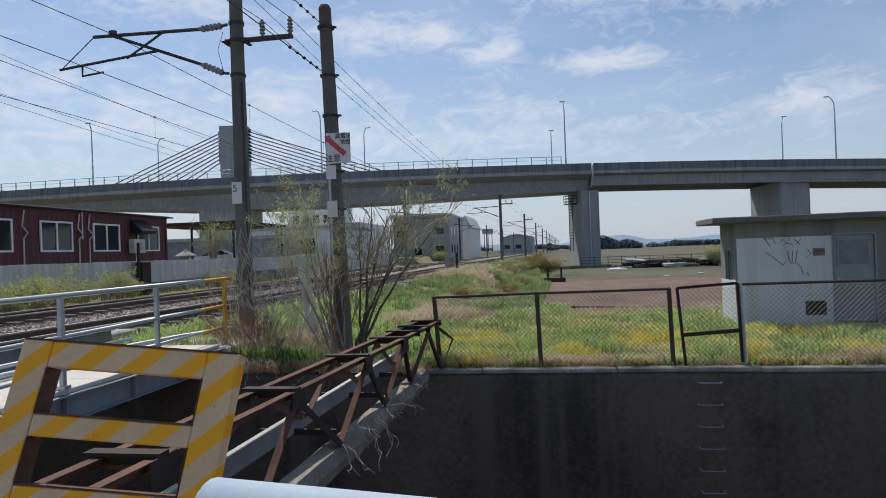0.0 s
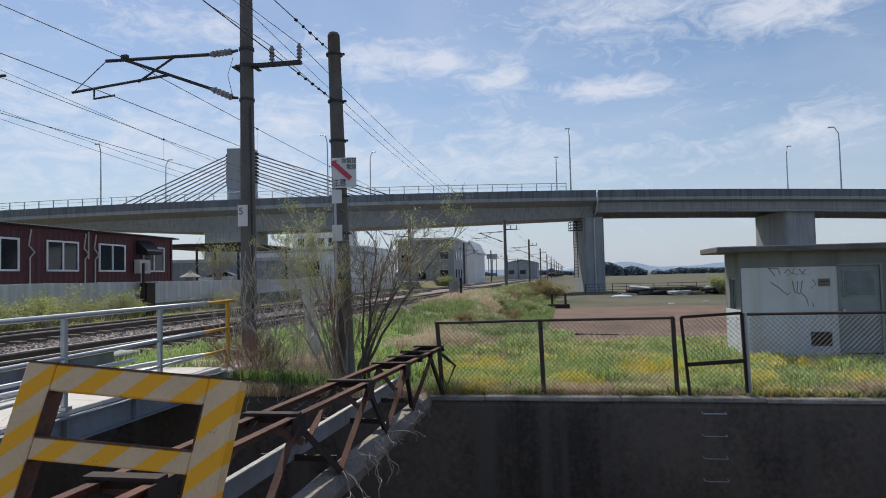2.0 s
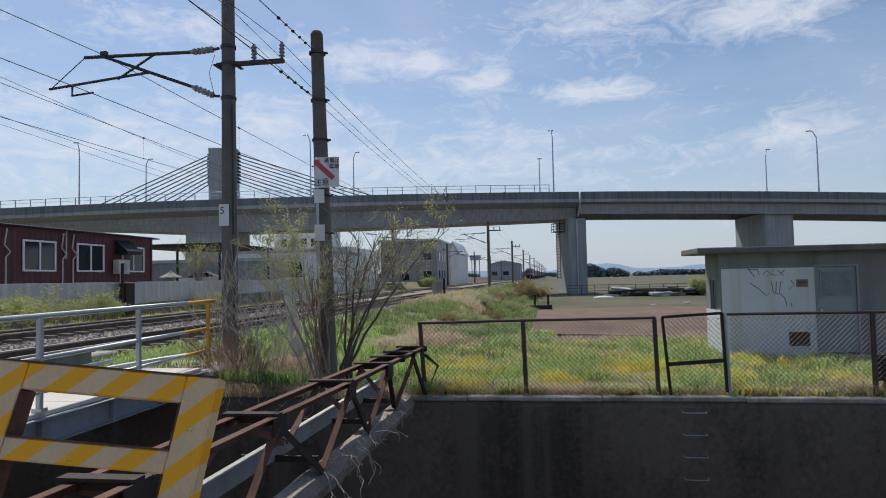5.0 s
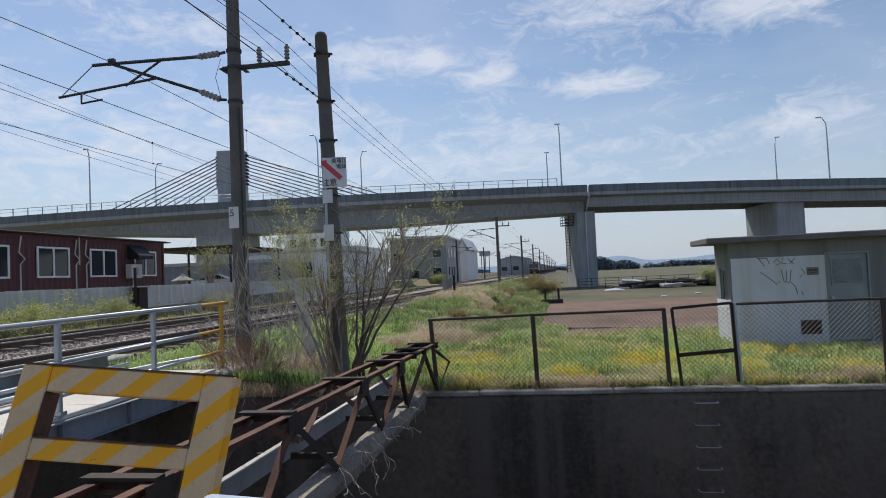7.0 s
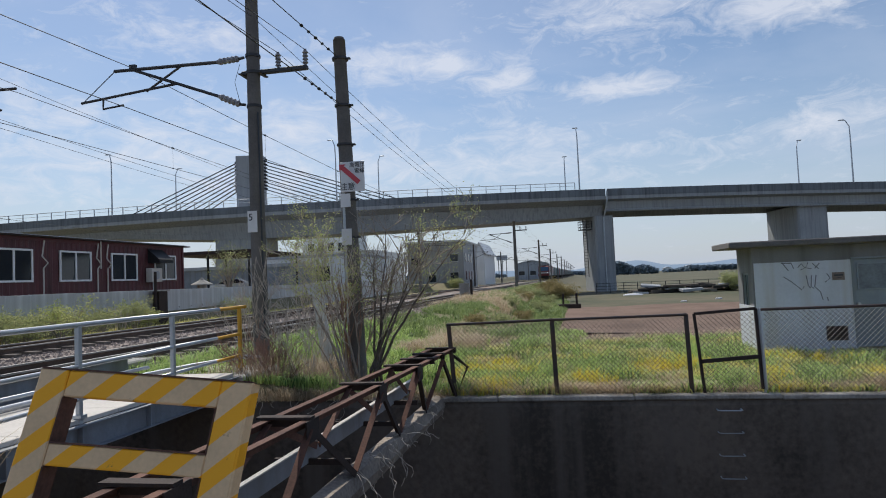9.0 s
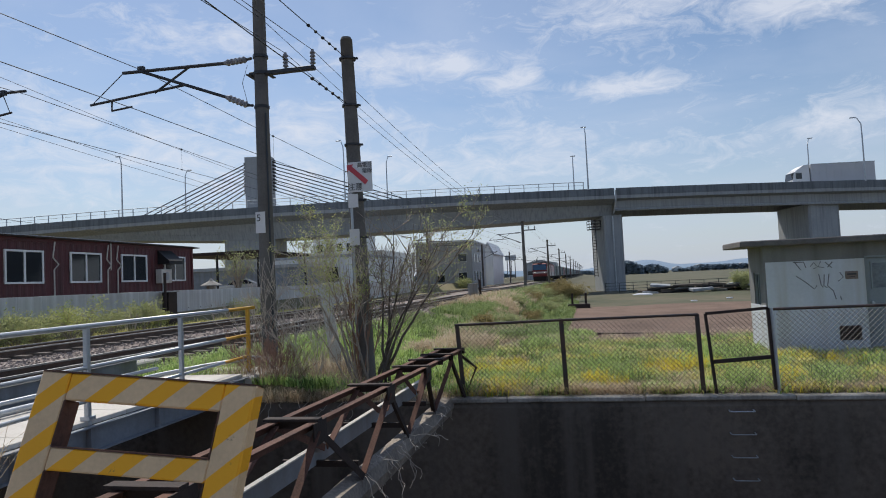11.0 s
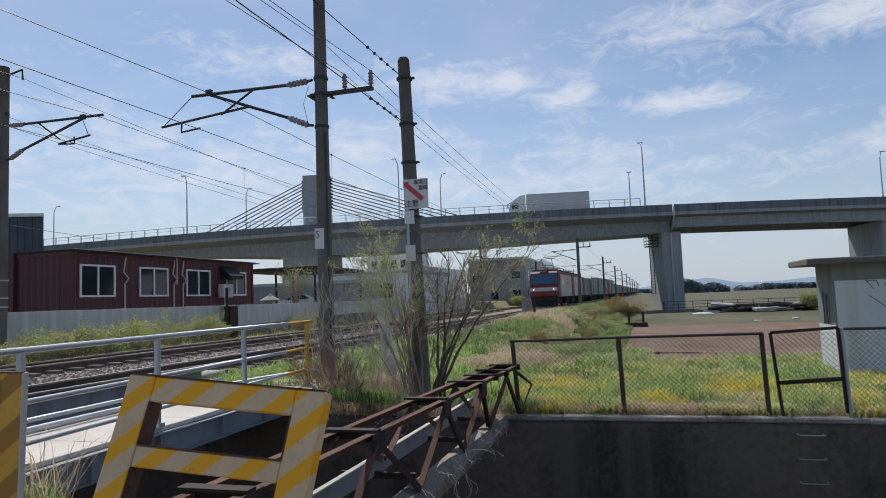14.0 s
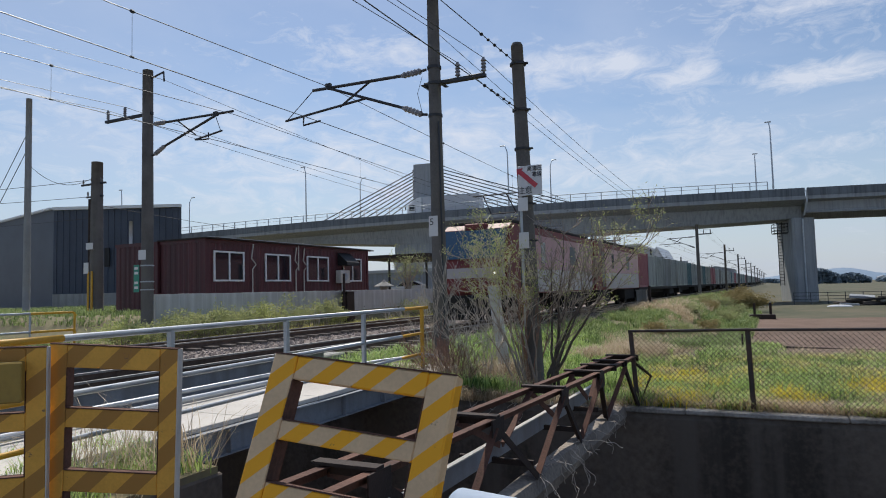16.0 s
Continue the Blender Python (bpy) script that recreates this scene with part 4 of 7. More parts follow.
tube(bm, [(P2[0] - 0.15, P2[1], 6.46), (P2[0] - 0.15, P2[1], 6.52)], [0.115, 0.09], 12)
part("cap", bm, POLE, p2)
for z0, z1 in ((2.55, 2.85), (3.25, 3.5)):
    part("tag", box(B(), P2[0] - 0.17, P2[0] + 0.02, P2[1] - 0.19, P2[1] - 0.18, z0, z1), SIGNW, p2, "faded white number tag")
bm = B()
tube(bm, [(P2[0] - 0.11, P2[1] - 0.13, 0.2), (P2[0] - 0.13, P2[1] - 0.12, 3.6)], 0.03, 6)
part("conduit", bm, GALV, p2)
sg = thing("warning_sign", "white enamel warning sign with a red diagonal arrow", "sign", (-3.7, 11.42, 3.5))
bm = B()
box(bm, -3.93, -3.47, 11.40, 11.415, 3.53, 4.09, bevel=0.004)
part("plate", bm, SIGNW, sg)
bm = B()
m = Matrix.Translation((-3.70, 11.393, 3.81)) @ Euler((0, radians(43), 0)).to_matrix().to_4x4()
box(bm, -0.25, 0.17, -0.002, 0.002, -0.045, 0.045, m=m)
a = [bm.verts.new(m @ Vector(p)) for p in ((-0.25, -0.002, 0.09), (-0.34, -0.002, 0.0), (-0.25, -0.002, -0.09))]
bm.faces.new(a)
part("arrow", bm, SIGNR, sg, "red diagonal arrow")


def lettering(text, size, at, parent, material, rot=(90, 0, 0)):
    cu = bpy.data.curves.new("lettering", "FONT")
    cu.body, cu.size, cu.extrude, cu.align_x, cu.align_y = text, size, 0.001, "CENTER", "CENTER"
    cu.materials.append(material)
    o = new("lettering", cu)
    root = parent
    o.matrix_basis = root.matrix_basis.inverted() @ pose(*at, *rot)
    o.parent = parent
    return o


lettering("5", 0.20, (P1[0] - 0.065, P1[1] - 0.182, 3.25), p1, INK)
lettering("注意", 0.15, (-3.80, 11.392, 3.62), sg, INK)
lettering("高電圧", 0.10, (-3.60, 11.392, 4.02), sg, INK)
lettering("電線", 0.10, (-3.56, 11.392, 3.91), sg, INK)
bm = B()
box(bm, -3.86, -3.62, 11.416, 11.47, 3.95, 3.98)
box(bm, -3.86, -3.62, 11.416, 11.47, 3.62, 3.65)
part("bracket", bm, GALV, sg)

PL = (-17.05, 14.15)
p3 = pole("railway_pole", "dark concrete catenary pole behind the far track", *PL, 0.3, 9.02, 0.19, 0.16, 0.0, group="catenary poles")
cantilever(p3, PL, 1, 7.27, reach=3.4, drop=1.0, slant=-0.03, tip=3.65, join=2.95, s0=(2.1, 0.75), s1=(3.2, 0.62))
bm = B()
box(bm, PL[0] - 1.95, PL[0] + 0.2, PL[1] - 0.05, PL[1] + 0.05, 7.58, 7.66)
part("cross_arm", bm, ARM, p3)
bm = B()
tube(bm, [(PL[0], PL[1], 8.72), (PL[0] + 0.7, PL[1], 8.86), (PL[0] + 0.72, PL[1], 8.56)], 0.03, 6)
part("cross_arm", bm, ARM, p3)
for dx in (-1.85, -1.05):
    bm = B()
    insulator(bm, (PL[0] + dx, PL[1], 7.66), 0.06, 0.34)
    part("insulator", bm, PORC, p3)
part("tag", box(B(), PL[0] - 0.16, PL[0] + 0.16, PL[1] - 0.2, PL[1] - 0.19, 3.0, 3.3), SIGNW, p3, "white plate")
gs = part("notice", box(B(), PL[0] - 0.36, PL[0] - 0.12, PL[1] - 0.205, PL[1] - 0.195, 2.0, 2.85), SIGNG, p3, "green notice with white bars")
for z in (2.1, 2.25, 2.55, 2.7):
    bm = B()
    box(bm, PL[0] - 0.32, PL[0] - 0.16, PL[1] - 0.209, PL[1] - 0.2055, z, z + 0.08)
    part("bar", bm, SIGNW, gs)
for z in (2.05, 2.3, 2.8):
    bm = B()
    tube(bm, [(PL[0], PL[1], z), (PL[0], PL[1], z + 0.04)], 0.2, 12)
    part("band", bm, GALV, p3)

# poles further along the line, on both sides
for side, ys in ((1, (66, 104, 142, 180, 218, 256, 294, 340, 390, 440, 500)), (-1, (72, 110, 148, 186, 224, 262, 300, 346, 396))):
    for k, y in enumerate(ys):
        x = track_x(y) + (3.3 if side > 0 else -8.2)
        z0 = ground_z(x, y) if side > 0 else 0.36
        r = pole("railway_pole", "dark concrete catenary pole further along the railway", x, y, z0, 7.45 if side > 0 else 7.6, 0.17, 0.14, group="catenary poles")
        cantilever(r, (x, y), -side, 6.3, reach=3.5, slant=0.0)
        bm = B()
        box(bm, x + (0 if side > 0 else -1.3), x + (1.3 if side > 0 else 0), y - 0.05, y + 0.05, 6.45, 6.55)
        part("cross_arm", bm, ARM, r)
        for dx in (0.6, 1.2):
            bm = B()
            tube(bm, [(x + side * dx, y, 6.55), (x + side * dx, y, 6.9)], 0.05, 6)
            part("insulator", bm, PORC, r)

# ---- wires ----


def sag(a, b, d, n=14):
    a, b = Vector(a), Vector(b)
    return [a.lerp(b, i / n) - Vector((0, 0, 4 * d * (i / n) * (1 - i / n))) for i in range(n + 1)]


def wires(name, label, spans, r=0.008):
    root = thing(name, label, "wire", spans[0][0])
    for a, b, d in spans:
        bm = B()
        tube(bm, sag(a, b, d), r, 4)
        part("span", bm, WIRE, root)
    return root


def lower(y):
    """The line hangs a little lower on the further poles."""
    return 0.38 * smooth01(20, 66, y)


def line_pts(dx, z, ys, share=1.0):
    return [(track_x(y) + dx, y, z - share * lower(y)) for y in ys]


for line, knots, mdx, mz, cdx, cz in ((0, (-34, 12.25, 66, 104, 142, 180, 218, 256, 300), 0.65, 6.66, 0.65, 5.75), (1, (-34, 14.15, 72, 110, 148, 186, 224, 262, 300), -4.05, 7.10, -4.05, 6.20)):
    side_name = "near" if line == 0 else "far"
    mess = wires("messenger_wire", "sagging messenger wire over the " + side_name + " track", [(p, q, 0.42) for p, q in zip(line_pts(mdx, mz, knots), line_pts(mdx, mz, knots[1:]))], 0.009)
    cont = wires("contact_wire", "taut contact wire over the " + side_name + " track", [(p, q, 0.05) for p, q in zip(line_pts(cdx, cz, knots, 0.4), line_pts(cdx, cz, knots[1:], 0.4))], 0.009)
    for a, b in zip(knots[:3], knots[1:4]):
        for k in range(1, 9):
            t = k / 9
            y = a + (b - a) * t
            zt = (mz - lower(a)) * (1 - t) + (mz - lower(b)) * t - 4 * 0.42 * t * (1 - t)
            zc = (cz - 0.4 * lower(a)) * (1 - t) + (cz - 0.4 * lower(b)) * t - 0.2 * t * (1 - t)
            bm = B()
            tube(bm, [(track_x(y) + cdx, y, zc), (track_x(y) + mdx, y, zt)], 0.004, 3)
            tube(bm, [(track_x(y) + mdx, y - 0.03, zt), (track_x(y) + mdx, y + 0.03, zt)], 0.03, 5)
            tube(bm, [(track_x(y) + cdx, y - 0.03, zc), (track_x(y) + cdx, y + 0.03, zc)], 0.022, 5)
            part("dropper", bm, WIRE, mess)
for dx, z, label in ((0.55, 6.62, "feeder wire on the cross arm"), (1.14, 6.62, "outer feeder wire on the cross arm"), (0.05, 7.4, "upper earth wire along the poles")):
    far_z = 6.9 if z < 7 else 7.2
    wires("feeder_wire", "thin " + label, [((P1[0] + dx - SLOPE * 46, -34, z + 0.3), (P1[0] + dx, P1[1], z), 0.6), ((P1[0] + dx, P1[1], z), (track_x(66) + 3.3 + dx, 66, far_z), 1.0), ((track_x(66) + 3.3 + dx, 66, far_z), (track_x(142) + 3.3 + dx, 142, far_z), 0.5)], 0.008)
for dx, fz in ((-1.85, 8.0), (-1.05, 8.0), (0.72, 8.6)):
    wires("feeder_wire", "thin feeder wire on the far poles", [((PL[0] + dx - SLOPE * 48, -34, fz + 0.2), (PL[0] + dx, PL[1], fz), 0.6), ((PL[0] + dx, PL[1], fz), (track_x(72) - 8.2 + dx, 72, 6.9), 0.6)], 0.008)
CABLES = (((P2[0] - 0.14, P2[1], 6.1), (P2[0] - 0.2, -34, 6.0)), ((P2[0] - 0.12, P2[1], 5.2), (P2[0] + 0.1, -34, 5.7)))
sc = wires("signal_cable", "thin cables from the sign pole along the line", [(p, q, 0.35) for p, q in CABLES], 0.010)
# small dark beads clipped to the cables by the pole
for p, q in CABLES:
    for k in range(7):
        bm = B()
        t = 0.014 + 0.0045 * k + 0.002 * (k % 3)
        c = Vector(p).lerp(Vector(q), t) - Vector((0, 0, 1.4 * t * (1 - t)))
        bmesh.ops.create_icosphere(bm, subdivisions=1, radius=0.030, matrix=Matrix.Translation(c))
        part("bead", bm, BLACK, sc)

# ---- retaining wall of precast panels, container offices ----
RW = thing("panel_wall", "pale precast concrete panel wall beside the far track", "retaining wall", (-17.35, 26, 0.3), kind="structure")
bm = B()
box(bm, -0.06, 0.06, -0.4975, 0.4975, 0, 1.62, bevel=0.004)
pm = bpy.data.meshes.new("panel")
bm.to_mesh(pm), bm.free()
pm.materials.append(CONC_P)
for k in range(60):
    y = 15.2 + k
    o = new("panel", pm)
    o.matrix_basis = RW.matrix_basis.inverted() @ pose(-17.40 - 0.01 * k + 0.002 * math.sin(k * 2.3), y, 0.30 + 0.006 * math.sin(k * 1.7), 0, 0, 0.5)
    o.parent = RW
for k in range(60):
    bm = B()
    tube(bm, [(-17.33 - 0.01 * k, 15.2 + k, 1.1), (-17.31 - 0.01 * k, 15.2 + k, 1.1)], 0.025, 6)
    part("lifting_hole", bm, BLACK, RW)

CX, CY0, CY1, CZ0, CZ1 = -19.0, 18.4, 30.1, 1.24, 4.05


def container_office(name, label, x0, x1, y0, y1, windows):
    root = thing(name, label, "container", ((x0 + x1) / 2, (y0 + y1) / 2, CZ0), group="container offices")
    bm = B()
    box(bm, x0, x1 - 0.05, y0 + 0.04, y1, CZ0, CZ1 - 0.02)
    part("body", bm, MAROON, root)
    # corrugated long side facing the track: one folded sheet
    bm = B()
    pts = [(x1 - 0.055, y1 - 0.02), (x1 - 0.055, y0 + 0.02)]
    for i in range(int((y1 - y0) / 0.28)):
        y = y0 + 0.02 + 0.28 * i
        pts += [(x1 - 0.036, y), (x1 - 0.036, y + 0.10), (x1 - 0.008, y + 0.14), (x1 - 0.008, y + 0.24)]
    prism(bm, pts, CZ0 + 0.12, CZ1 - 0.14, "z")
    part("side_panel", bm, MAROON, root)
    bm = B()
    pts = [(x1 - 0.02, y0 + 0.045), (x0 + 0.02, y0 + 0.045)]
    for i in range(int((x1 - x0) / 0.28)):
        x = x0 + 0.02 + 0.28 * i
        pts += [(x, y0 + 0.03), (x + 0.10, y0 + 0.03), (x + 0.14, y0 + 0.004), (x + 0.24, y0 + 0.004)]
    prism(bm, pts, CZ0 + 0.12, CZ1 - 0.14, "z")
    part("end_panel", bm, MAROON, root)
    for q in ((x0 - 0.01, x1 + 0.012, y0 - 0.012, y1 + 0.012, CZ1 - 0.14, CZ1), (x0 - 0.01, x1 + 0.012, y0 - 0.012, y1 + 0.012, CZ0, CZ0 + 0.12)):
        bm = B()
        box(bm, *q)
        part("frame_rail", bm, MAROON, root)
    for yy in (y0, y1 - 0.12):
        bm = B()
        box(bm, x1 - 0.12, x1 + 0.014, yy, yy + 0.12, CZ0 + 0.12, CZ1 - 0.14)
        part("corner_post", bm, MAROON, root)
    for (a, b, za, zb) in windows:
        w = part("window", box(B(), x1 - 0.005, x1 + 0.012, a, b, za, zb), GLASS, root, "sliding window in a white frame")
        for q in ((a - 0.07, b + 0.07, zb, zb + 0.07), (a - 0.07, b + 0.07, za - 0.07, za), (a - 0.07, a, za, zb), (b, b + 0.07, za, zb), ((a + b) / 2 - 0.035, (a + b) / 2 + 0.035, za, zb)):
            bm = B()
            box(bm, x1 - 0.004, x1 + 0.05, *q)
            part("window_frame", bm, WHITE, w)
    return root


def cwin(y0, y1):
    return (y0, y1, 2.46, 3.53)


off = container_office("container_office", "maroon container office with four white sliding windows", -21.42, CX, CY0, CY1, [cwin(18.89, 20.43), cwin(21.85, 23.41), cwin(24.75, 26.33), cwin(27.75, 29.31)])
bm = B()
box(bm, -21.5, CX + 0.22, CY0 - 0.08, CY1 + 0.3, CZ1 + 0.001, CZ1 + 0.05)
part("roof_sheet", bm, RUST_D, off, "dark corrugated roof edge")
for k in range(60):
    y = CY0 + (CY1 - CY0) * k / 60
    part("roof_rib", box(B(), CX + 0.1, CX + 0.24, y, y + 0.1, CZ1 + 0.051, CZ1 + 0.075), GALV, off)
for y in (20.95, 23.8, 24.4, 24.0):
    bm = B()
    tube(bm, [(CX + 0.07, y, CZ0 + 0.05), (CX + 0.07, y, 2.9), (CX + 0.12, y + 0.16, 3.1), (CX + 0.07, y - 0.06, 3.35), (CX + 0.07, y + 0.05, CZ1 - 0.1)] if y != 24.0 else [(CX + 0.07, y, 2.9), (CX + 0.07, y, CZ1), (CX + 0.12, y + 0.3, CZ1 + 0.1)], 0.028, 6)
    part("hose", bm, SLAB, off, "pale cable hose down the wall")
bm = B()
prism(bm, [(CX + 0.015, 3.85), (CX + 0.6, 3.35), (CX + 0.6, 3.2), (CX + 0.015, 3.2)], 27.2, 28.3, "y")
part("awning", bm, BLACK, off, "small dark awning")
bm = B()
box(bm, CX + 0.06, CX + 0.38, 26.95, 27.75, 2.3, 2.95, bevel=0.02)
ac = part("air_conditioner", bm, SLAB, off, "beige outdoor unit")
bm = B()
tube(bm, [(CX + 0.065, 27.35, 2.62), (CX + 0.392, 27.35, 2.62)], 0.2, 14)
part("fan_grille", bm, SILVER, ac)
bm = B()
tube(bm, [(CX + 0.2, 27.3, 1.25), (CX + 0.2, 27.3, 2.3)], 0.03, 6)
part("stand", bm, GALV, ac)
off2 = container_office("container_office", "maroon container standing beside the windowed one", -23.9, -21.46, CY0 - 0.1, CY1, [])

ctrl = thing("trackside_cabinet", "dark weathered trackside cabinet on the wall with a thin post", "cabinet", (-17.1, 25.2, 0.4))
bm = B()
box(bm, -17.28, -16.95, 25.0, 25.6, 0.35, 1.86, bevel=0.01)
part("body", bm, RUST_D, ctrl)
bm = B()
box(bm, -17.36, -16.9, 24.9, 25.7, 1.861, 1.90)
part("lid", bm, CONC, ctrl)
bm = B()
tube(bm, [(-17.05, 24.9, 0.3), (-17.05, 24.9, 2.7)], 0.06, 8)
part("post", bm, RUST_D, ctrl)

# ---- dark blue shed and things by it ----
shed = thing("dark_shed", "large dark blue metal-clad shed with a pale roof edge", "building", (-42, 40, 1.2))
A0, A1, A2 = Vector((-46.8, 30.7, 0)), Vector((-38.2, 34.8, 0)), Vector((-74.4, 37.6, 0))
dv, dl = A1 - A0, A2 - A0
bm = B()
pts = [A0, A1, A1 + dl, A2]
lo, hi = [bm.verts.new((p.x, p.y, 1.0)) for p in pts], [bm.verts.new((p.x, p.y, z)) for p, z in zip(pts, (8.6, 8.6, 8.6, 8.6))]
for i in range(4):
    bm.faces.new((lo[i], lo[(i + 1) % 4], hi[(i + 1) % 4], hi[i]))
bm.faces.new(hi), bm.faces.new(lo[::-1])
part("wall", bm, NAVY, shed)
bm = B()
n = dv.normalized().cross(Vector((0, 0, 1)))
bar(bm, A0 + n * 0.08 + Vector((0, 0, 8.62)), A1 + n * 0.08 + Vector((0, 0, 8.62)), 0.25, 0.22)
part("roof_edge", bm, PALE, shed)
n2 = Vector((0, 0, 1)).cross(dl.normalized())
for k in range(72):
    bm = B()
    q = A0.lerp(A2, (k + 0.5) / 72) + n2 * 0.1
    bar(bm, q + Vector((0, 0, 8.66)), q + dl.normalized() * 0.22 + Vector((0, 0, 8.66)), 0.3, 0.14)
    part("roof_rib", bm, PALE, shed)
bm = B()
bar(bm, A0 + n * 0.02 + Vector((0, 0, 1.6)), A1 + n * 0.02 + Vector((0, 0, 1.6)), 0.1, 1.3)
part("plinth", bm, CONC, shed)
for k in range(20):
    bm = B()
    q = A0.lerp(A1, (k + 0.5) / 20) + n * 0.02
    bar(bm, q + Vector((0, 0, 2.3)), q + Vector((0, 0, 8.5)), 0.06, 0.05)
    part("rib", bm, NAVY, shed)
bm = B()
q = A0.lerp(A1, 0.42) + n * 0.03
box(bm, q.x - 0.3, q.x + 0.3, q.y - 0.06, q.y + 0.02, 4.2, 5.6)
part("louvre", bm, BLACK, shed)
for x, y, z1, r, m, lab in ((-27.4, 20.0, 8.2, 0.33, POLE, "stout dark concrete utility pole with fittings"), (-30.3, 18.6, 11.3, 0.17, POLE_L, "tall pale concrete utility pole"), (-27.5, 21.9, 5.6, 0.10, GALV, "slim grey steel pole with a small lamp")):
    u = pole("utility_pole", lab, x, y, 1.2, z1, r * 0.95, r * 0.75, 0, m)
    if r > 0.3:
        for z, w in ((z1 - 1.0, 1.2), (z1 - 1.6, 0.8)):
            bm = B()
            bar(bm, (x - w * 0.9, y, z), (x + w * 0.5, y, z), 0.08, 0.08)
            part("cross_arm", bm, ARM, u)
            for k in range(3):
                bm = B()
                insulator(bm, (x - w * 0.8 + k * w * 0.5, y, z + 0.04), 0.05, 0.22)
                part("insulator", bm, PORC, u)
        bm = B()
        tube(bm, [(x - 0.45, y, z1 - 5.0), (x - 0.45, y, z1 - 1.7)], 0.10, 8)
        part("riser", bm, RUST_D, u)
        for s in (-0.2, 0.05):
            bm = B()
            box(bm, x + s, x + s + 0.12, y - 0.33, y - 0.30, 1.2, 3.1)
            part("guard_strip", bm, YELLOW, u)
        bm = B()
        box(bm, x - 0.25, x + 0.2, y - 0.36, y - 0.32, 4.1, 4.4)
        part("tag", bm, SIGNW, u)
        bm = B()
        box(bm, x - 0.4, x - 0.1, y - 0.36, y - 0.32, 3.0, 3.5)
        part("tag", bm, SIGNW, u)
    elif r < 0.12:
        bm = B()
        tube(bm, [(x, y, 4.0), (x + 0.5, y, 4.15), (x + 0.9, y, 4.15)], 0.04, 6)
        box(bm, x + 0.2, x + 0.65, y - 0.1, y + 0.1, 2.85, 3.2)
        part("bracket", bm, GALV, u)
for z, b in ((6.6, (-70, 12, 9.0)), (5.6, (-70, 12, 7.0)), (7.4, (-70, 14, 9.4)), (7.6, (-30.3, 18.6, 8.2)), (6.2, (-40, 70, 8.5))):
    wires("service_wire", "thin overhead service wire from the utility pole", [((-27.4, 20.0, z), b, 0.7)], 0.012)
wires("guy_wire", "slanting guy wires from the tall pole", [((-30.3, 18.6, 9.8), (-34.5, 17.0, 1.2), 0.02), ((-30.3, 18.6, 9.0), (-34.0, 17.0, 1.2), 0.02)], 0.02)

# second handrail beyond the tracks
hr2 = thing("handrail", "galvanised pipe handrail with a yellow end beyond the tracks", "handrail", (-17.9, 10.0, 0.3))
for z in (1.46, 0.95):
    bm = B()
    tube(bm, [(-18.6, 2.0, z), (-18.1, 11.2, z)], 0.035, 7)
    part("pipe", bm, GALV, hr2)
    bm = B()
    tube(bm, [(-18.1, 11.2, z), (-18.05, 12.4, z), (-18.05, 12.5, z - 0.1)], 0.036, 7)
    part("pipe", bm, YELLOW, hr2, "yellow painted end")
for y, m in ((4.0, GALV), (6.5, GALV), (9.0, GALV), (11.2, GALV), (12.45, YELLOW)):
    bm = B()
    tube(bm, [(-18.6 + 0.054 * (y - 2), y, 0.2), (-18.6 + 0.054 * (y - 2), y, 1.46)], 0.03, 7)
    part("post", bm, m, hr2)

# ---- carport, car, lantern, low buildings behind the wall ----
cp = thing("carport", "dark carport with a corrugated roof on slim posts", "carport", (-19.5, 38, 1.2))
cr_ = part("roof", box(B(), -23.2, -17.6, 34.6, 42, 3.90, 4.019), RUST_D, cp)
for k in range(28):
    x = -23.2 + k * 0.2
    part("roof_rib", box(B(), x, x + 0.12, 34.6, 42, 4.02, 4.09), RUST_D, cr_)
for x in (-23, -20.4, -17.8):
    for y in (34.8, 41.6):
        bm = B()
        tube(bm, [(x, y, 1.1), (x, y, 3.9)], 0.07, 6)
        part("post", bm, BLACK, cp)

car = thing("parked_car", "silver hatchback parked behind the panel wall", "car", (-28.6, 52.0, 1.20), 20)
prof = [(-2.0, 0.35), (-2.05, 0.75), (-1.75, 0.95), (-0.95, 1.02), (-0.25, 1.45), (0.9, 1.50), (1.65, 1.15), (2.05, 1.0), (2.08, 0.4)]
bm = B()
prism(bm, prof, -0.82, 0.82, "y")
bmesh.ops.bevel(bm, geom=bm.edges[:], offset=0.05, segments=2, affect="EDGES")
body = part("body", bm, CAR, car, local=True, smooth=False)
bm = B()
prism(bm, [(-0.82, 1.04), (-0.2, 1.40), (0.85, 1.44), (1.45, 1.12)], -0.835, 0.835, "y")
part("side_window", bm, GLASS, car, local=True)
bm = B()
prism(bm, [(-0.99, 1.03), (-0.30, 1.43), (-0.24, 1.46), (-0.90, 1.03)], -0.68, 0.68, "y")
part("windscreen", bm, GLASS, car, local=True)
for x in (-1.3, 1.3):
    for y in (-0.78, 0.78):
        bm = B()
        tube(bm, [(x, y - 0.1, 0.32), (x, y + 0.1, 0.32)], 0.32, 16)
        wh = part("wheel", bm, RUBBER, car, local=True)
        bm = B()
        tube(bm, [(x, y - 0.11, 0.32), (x, y + 0.11, 0.32)], 0.19, 12)
        part("rim", bm, GALV, wh, local=True)
lan = thing("stone_lantern", "grey stone garden lantern behind the wall", "lantern", (-18.9, 31.6, 1.22))
bm = B()
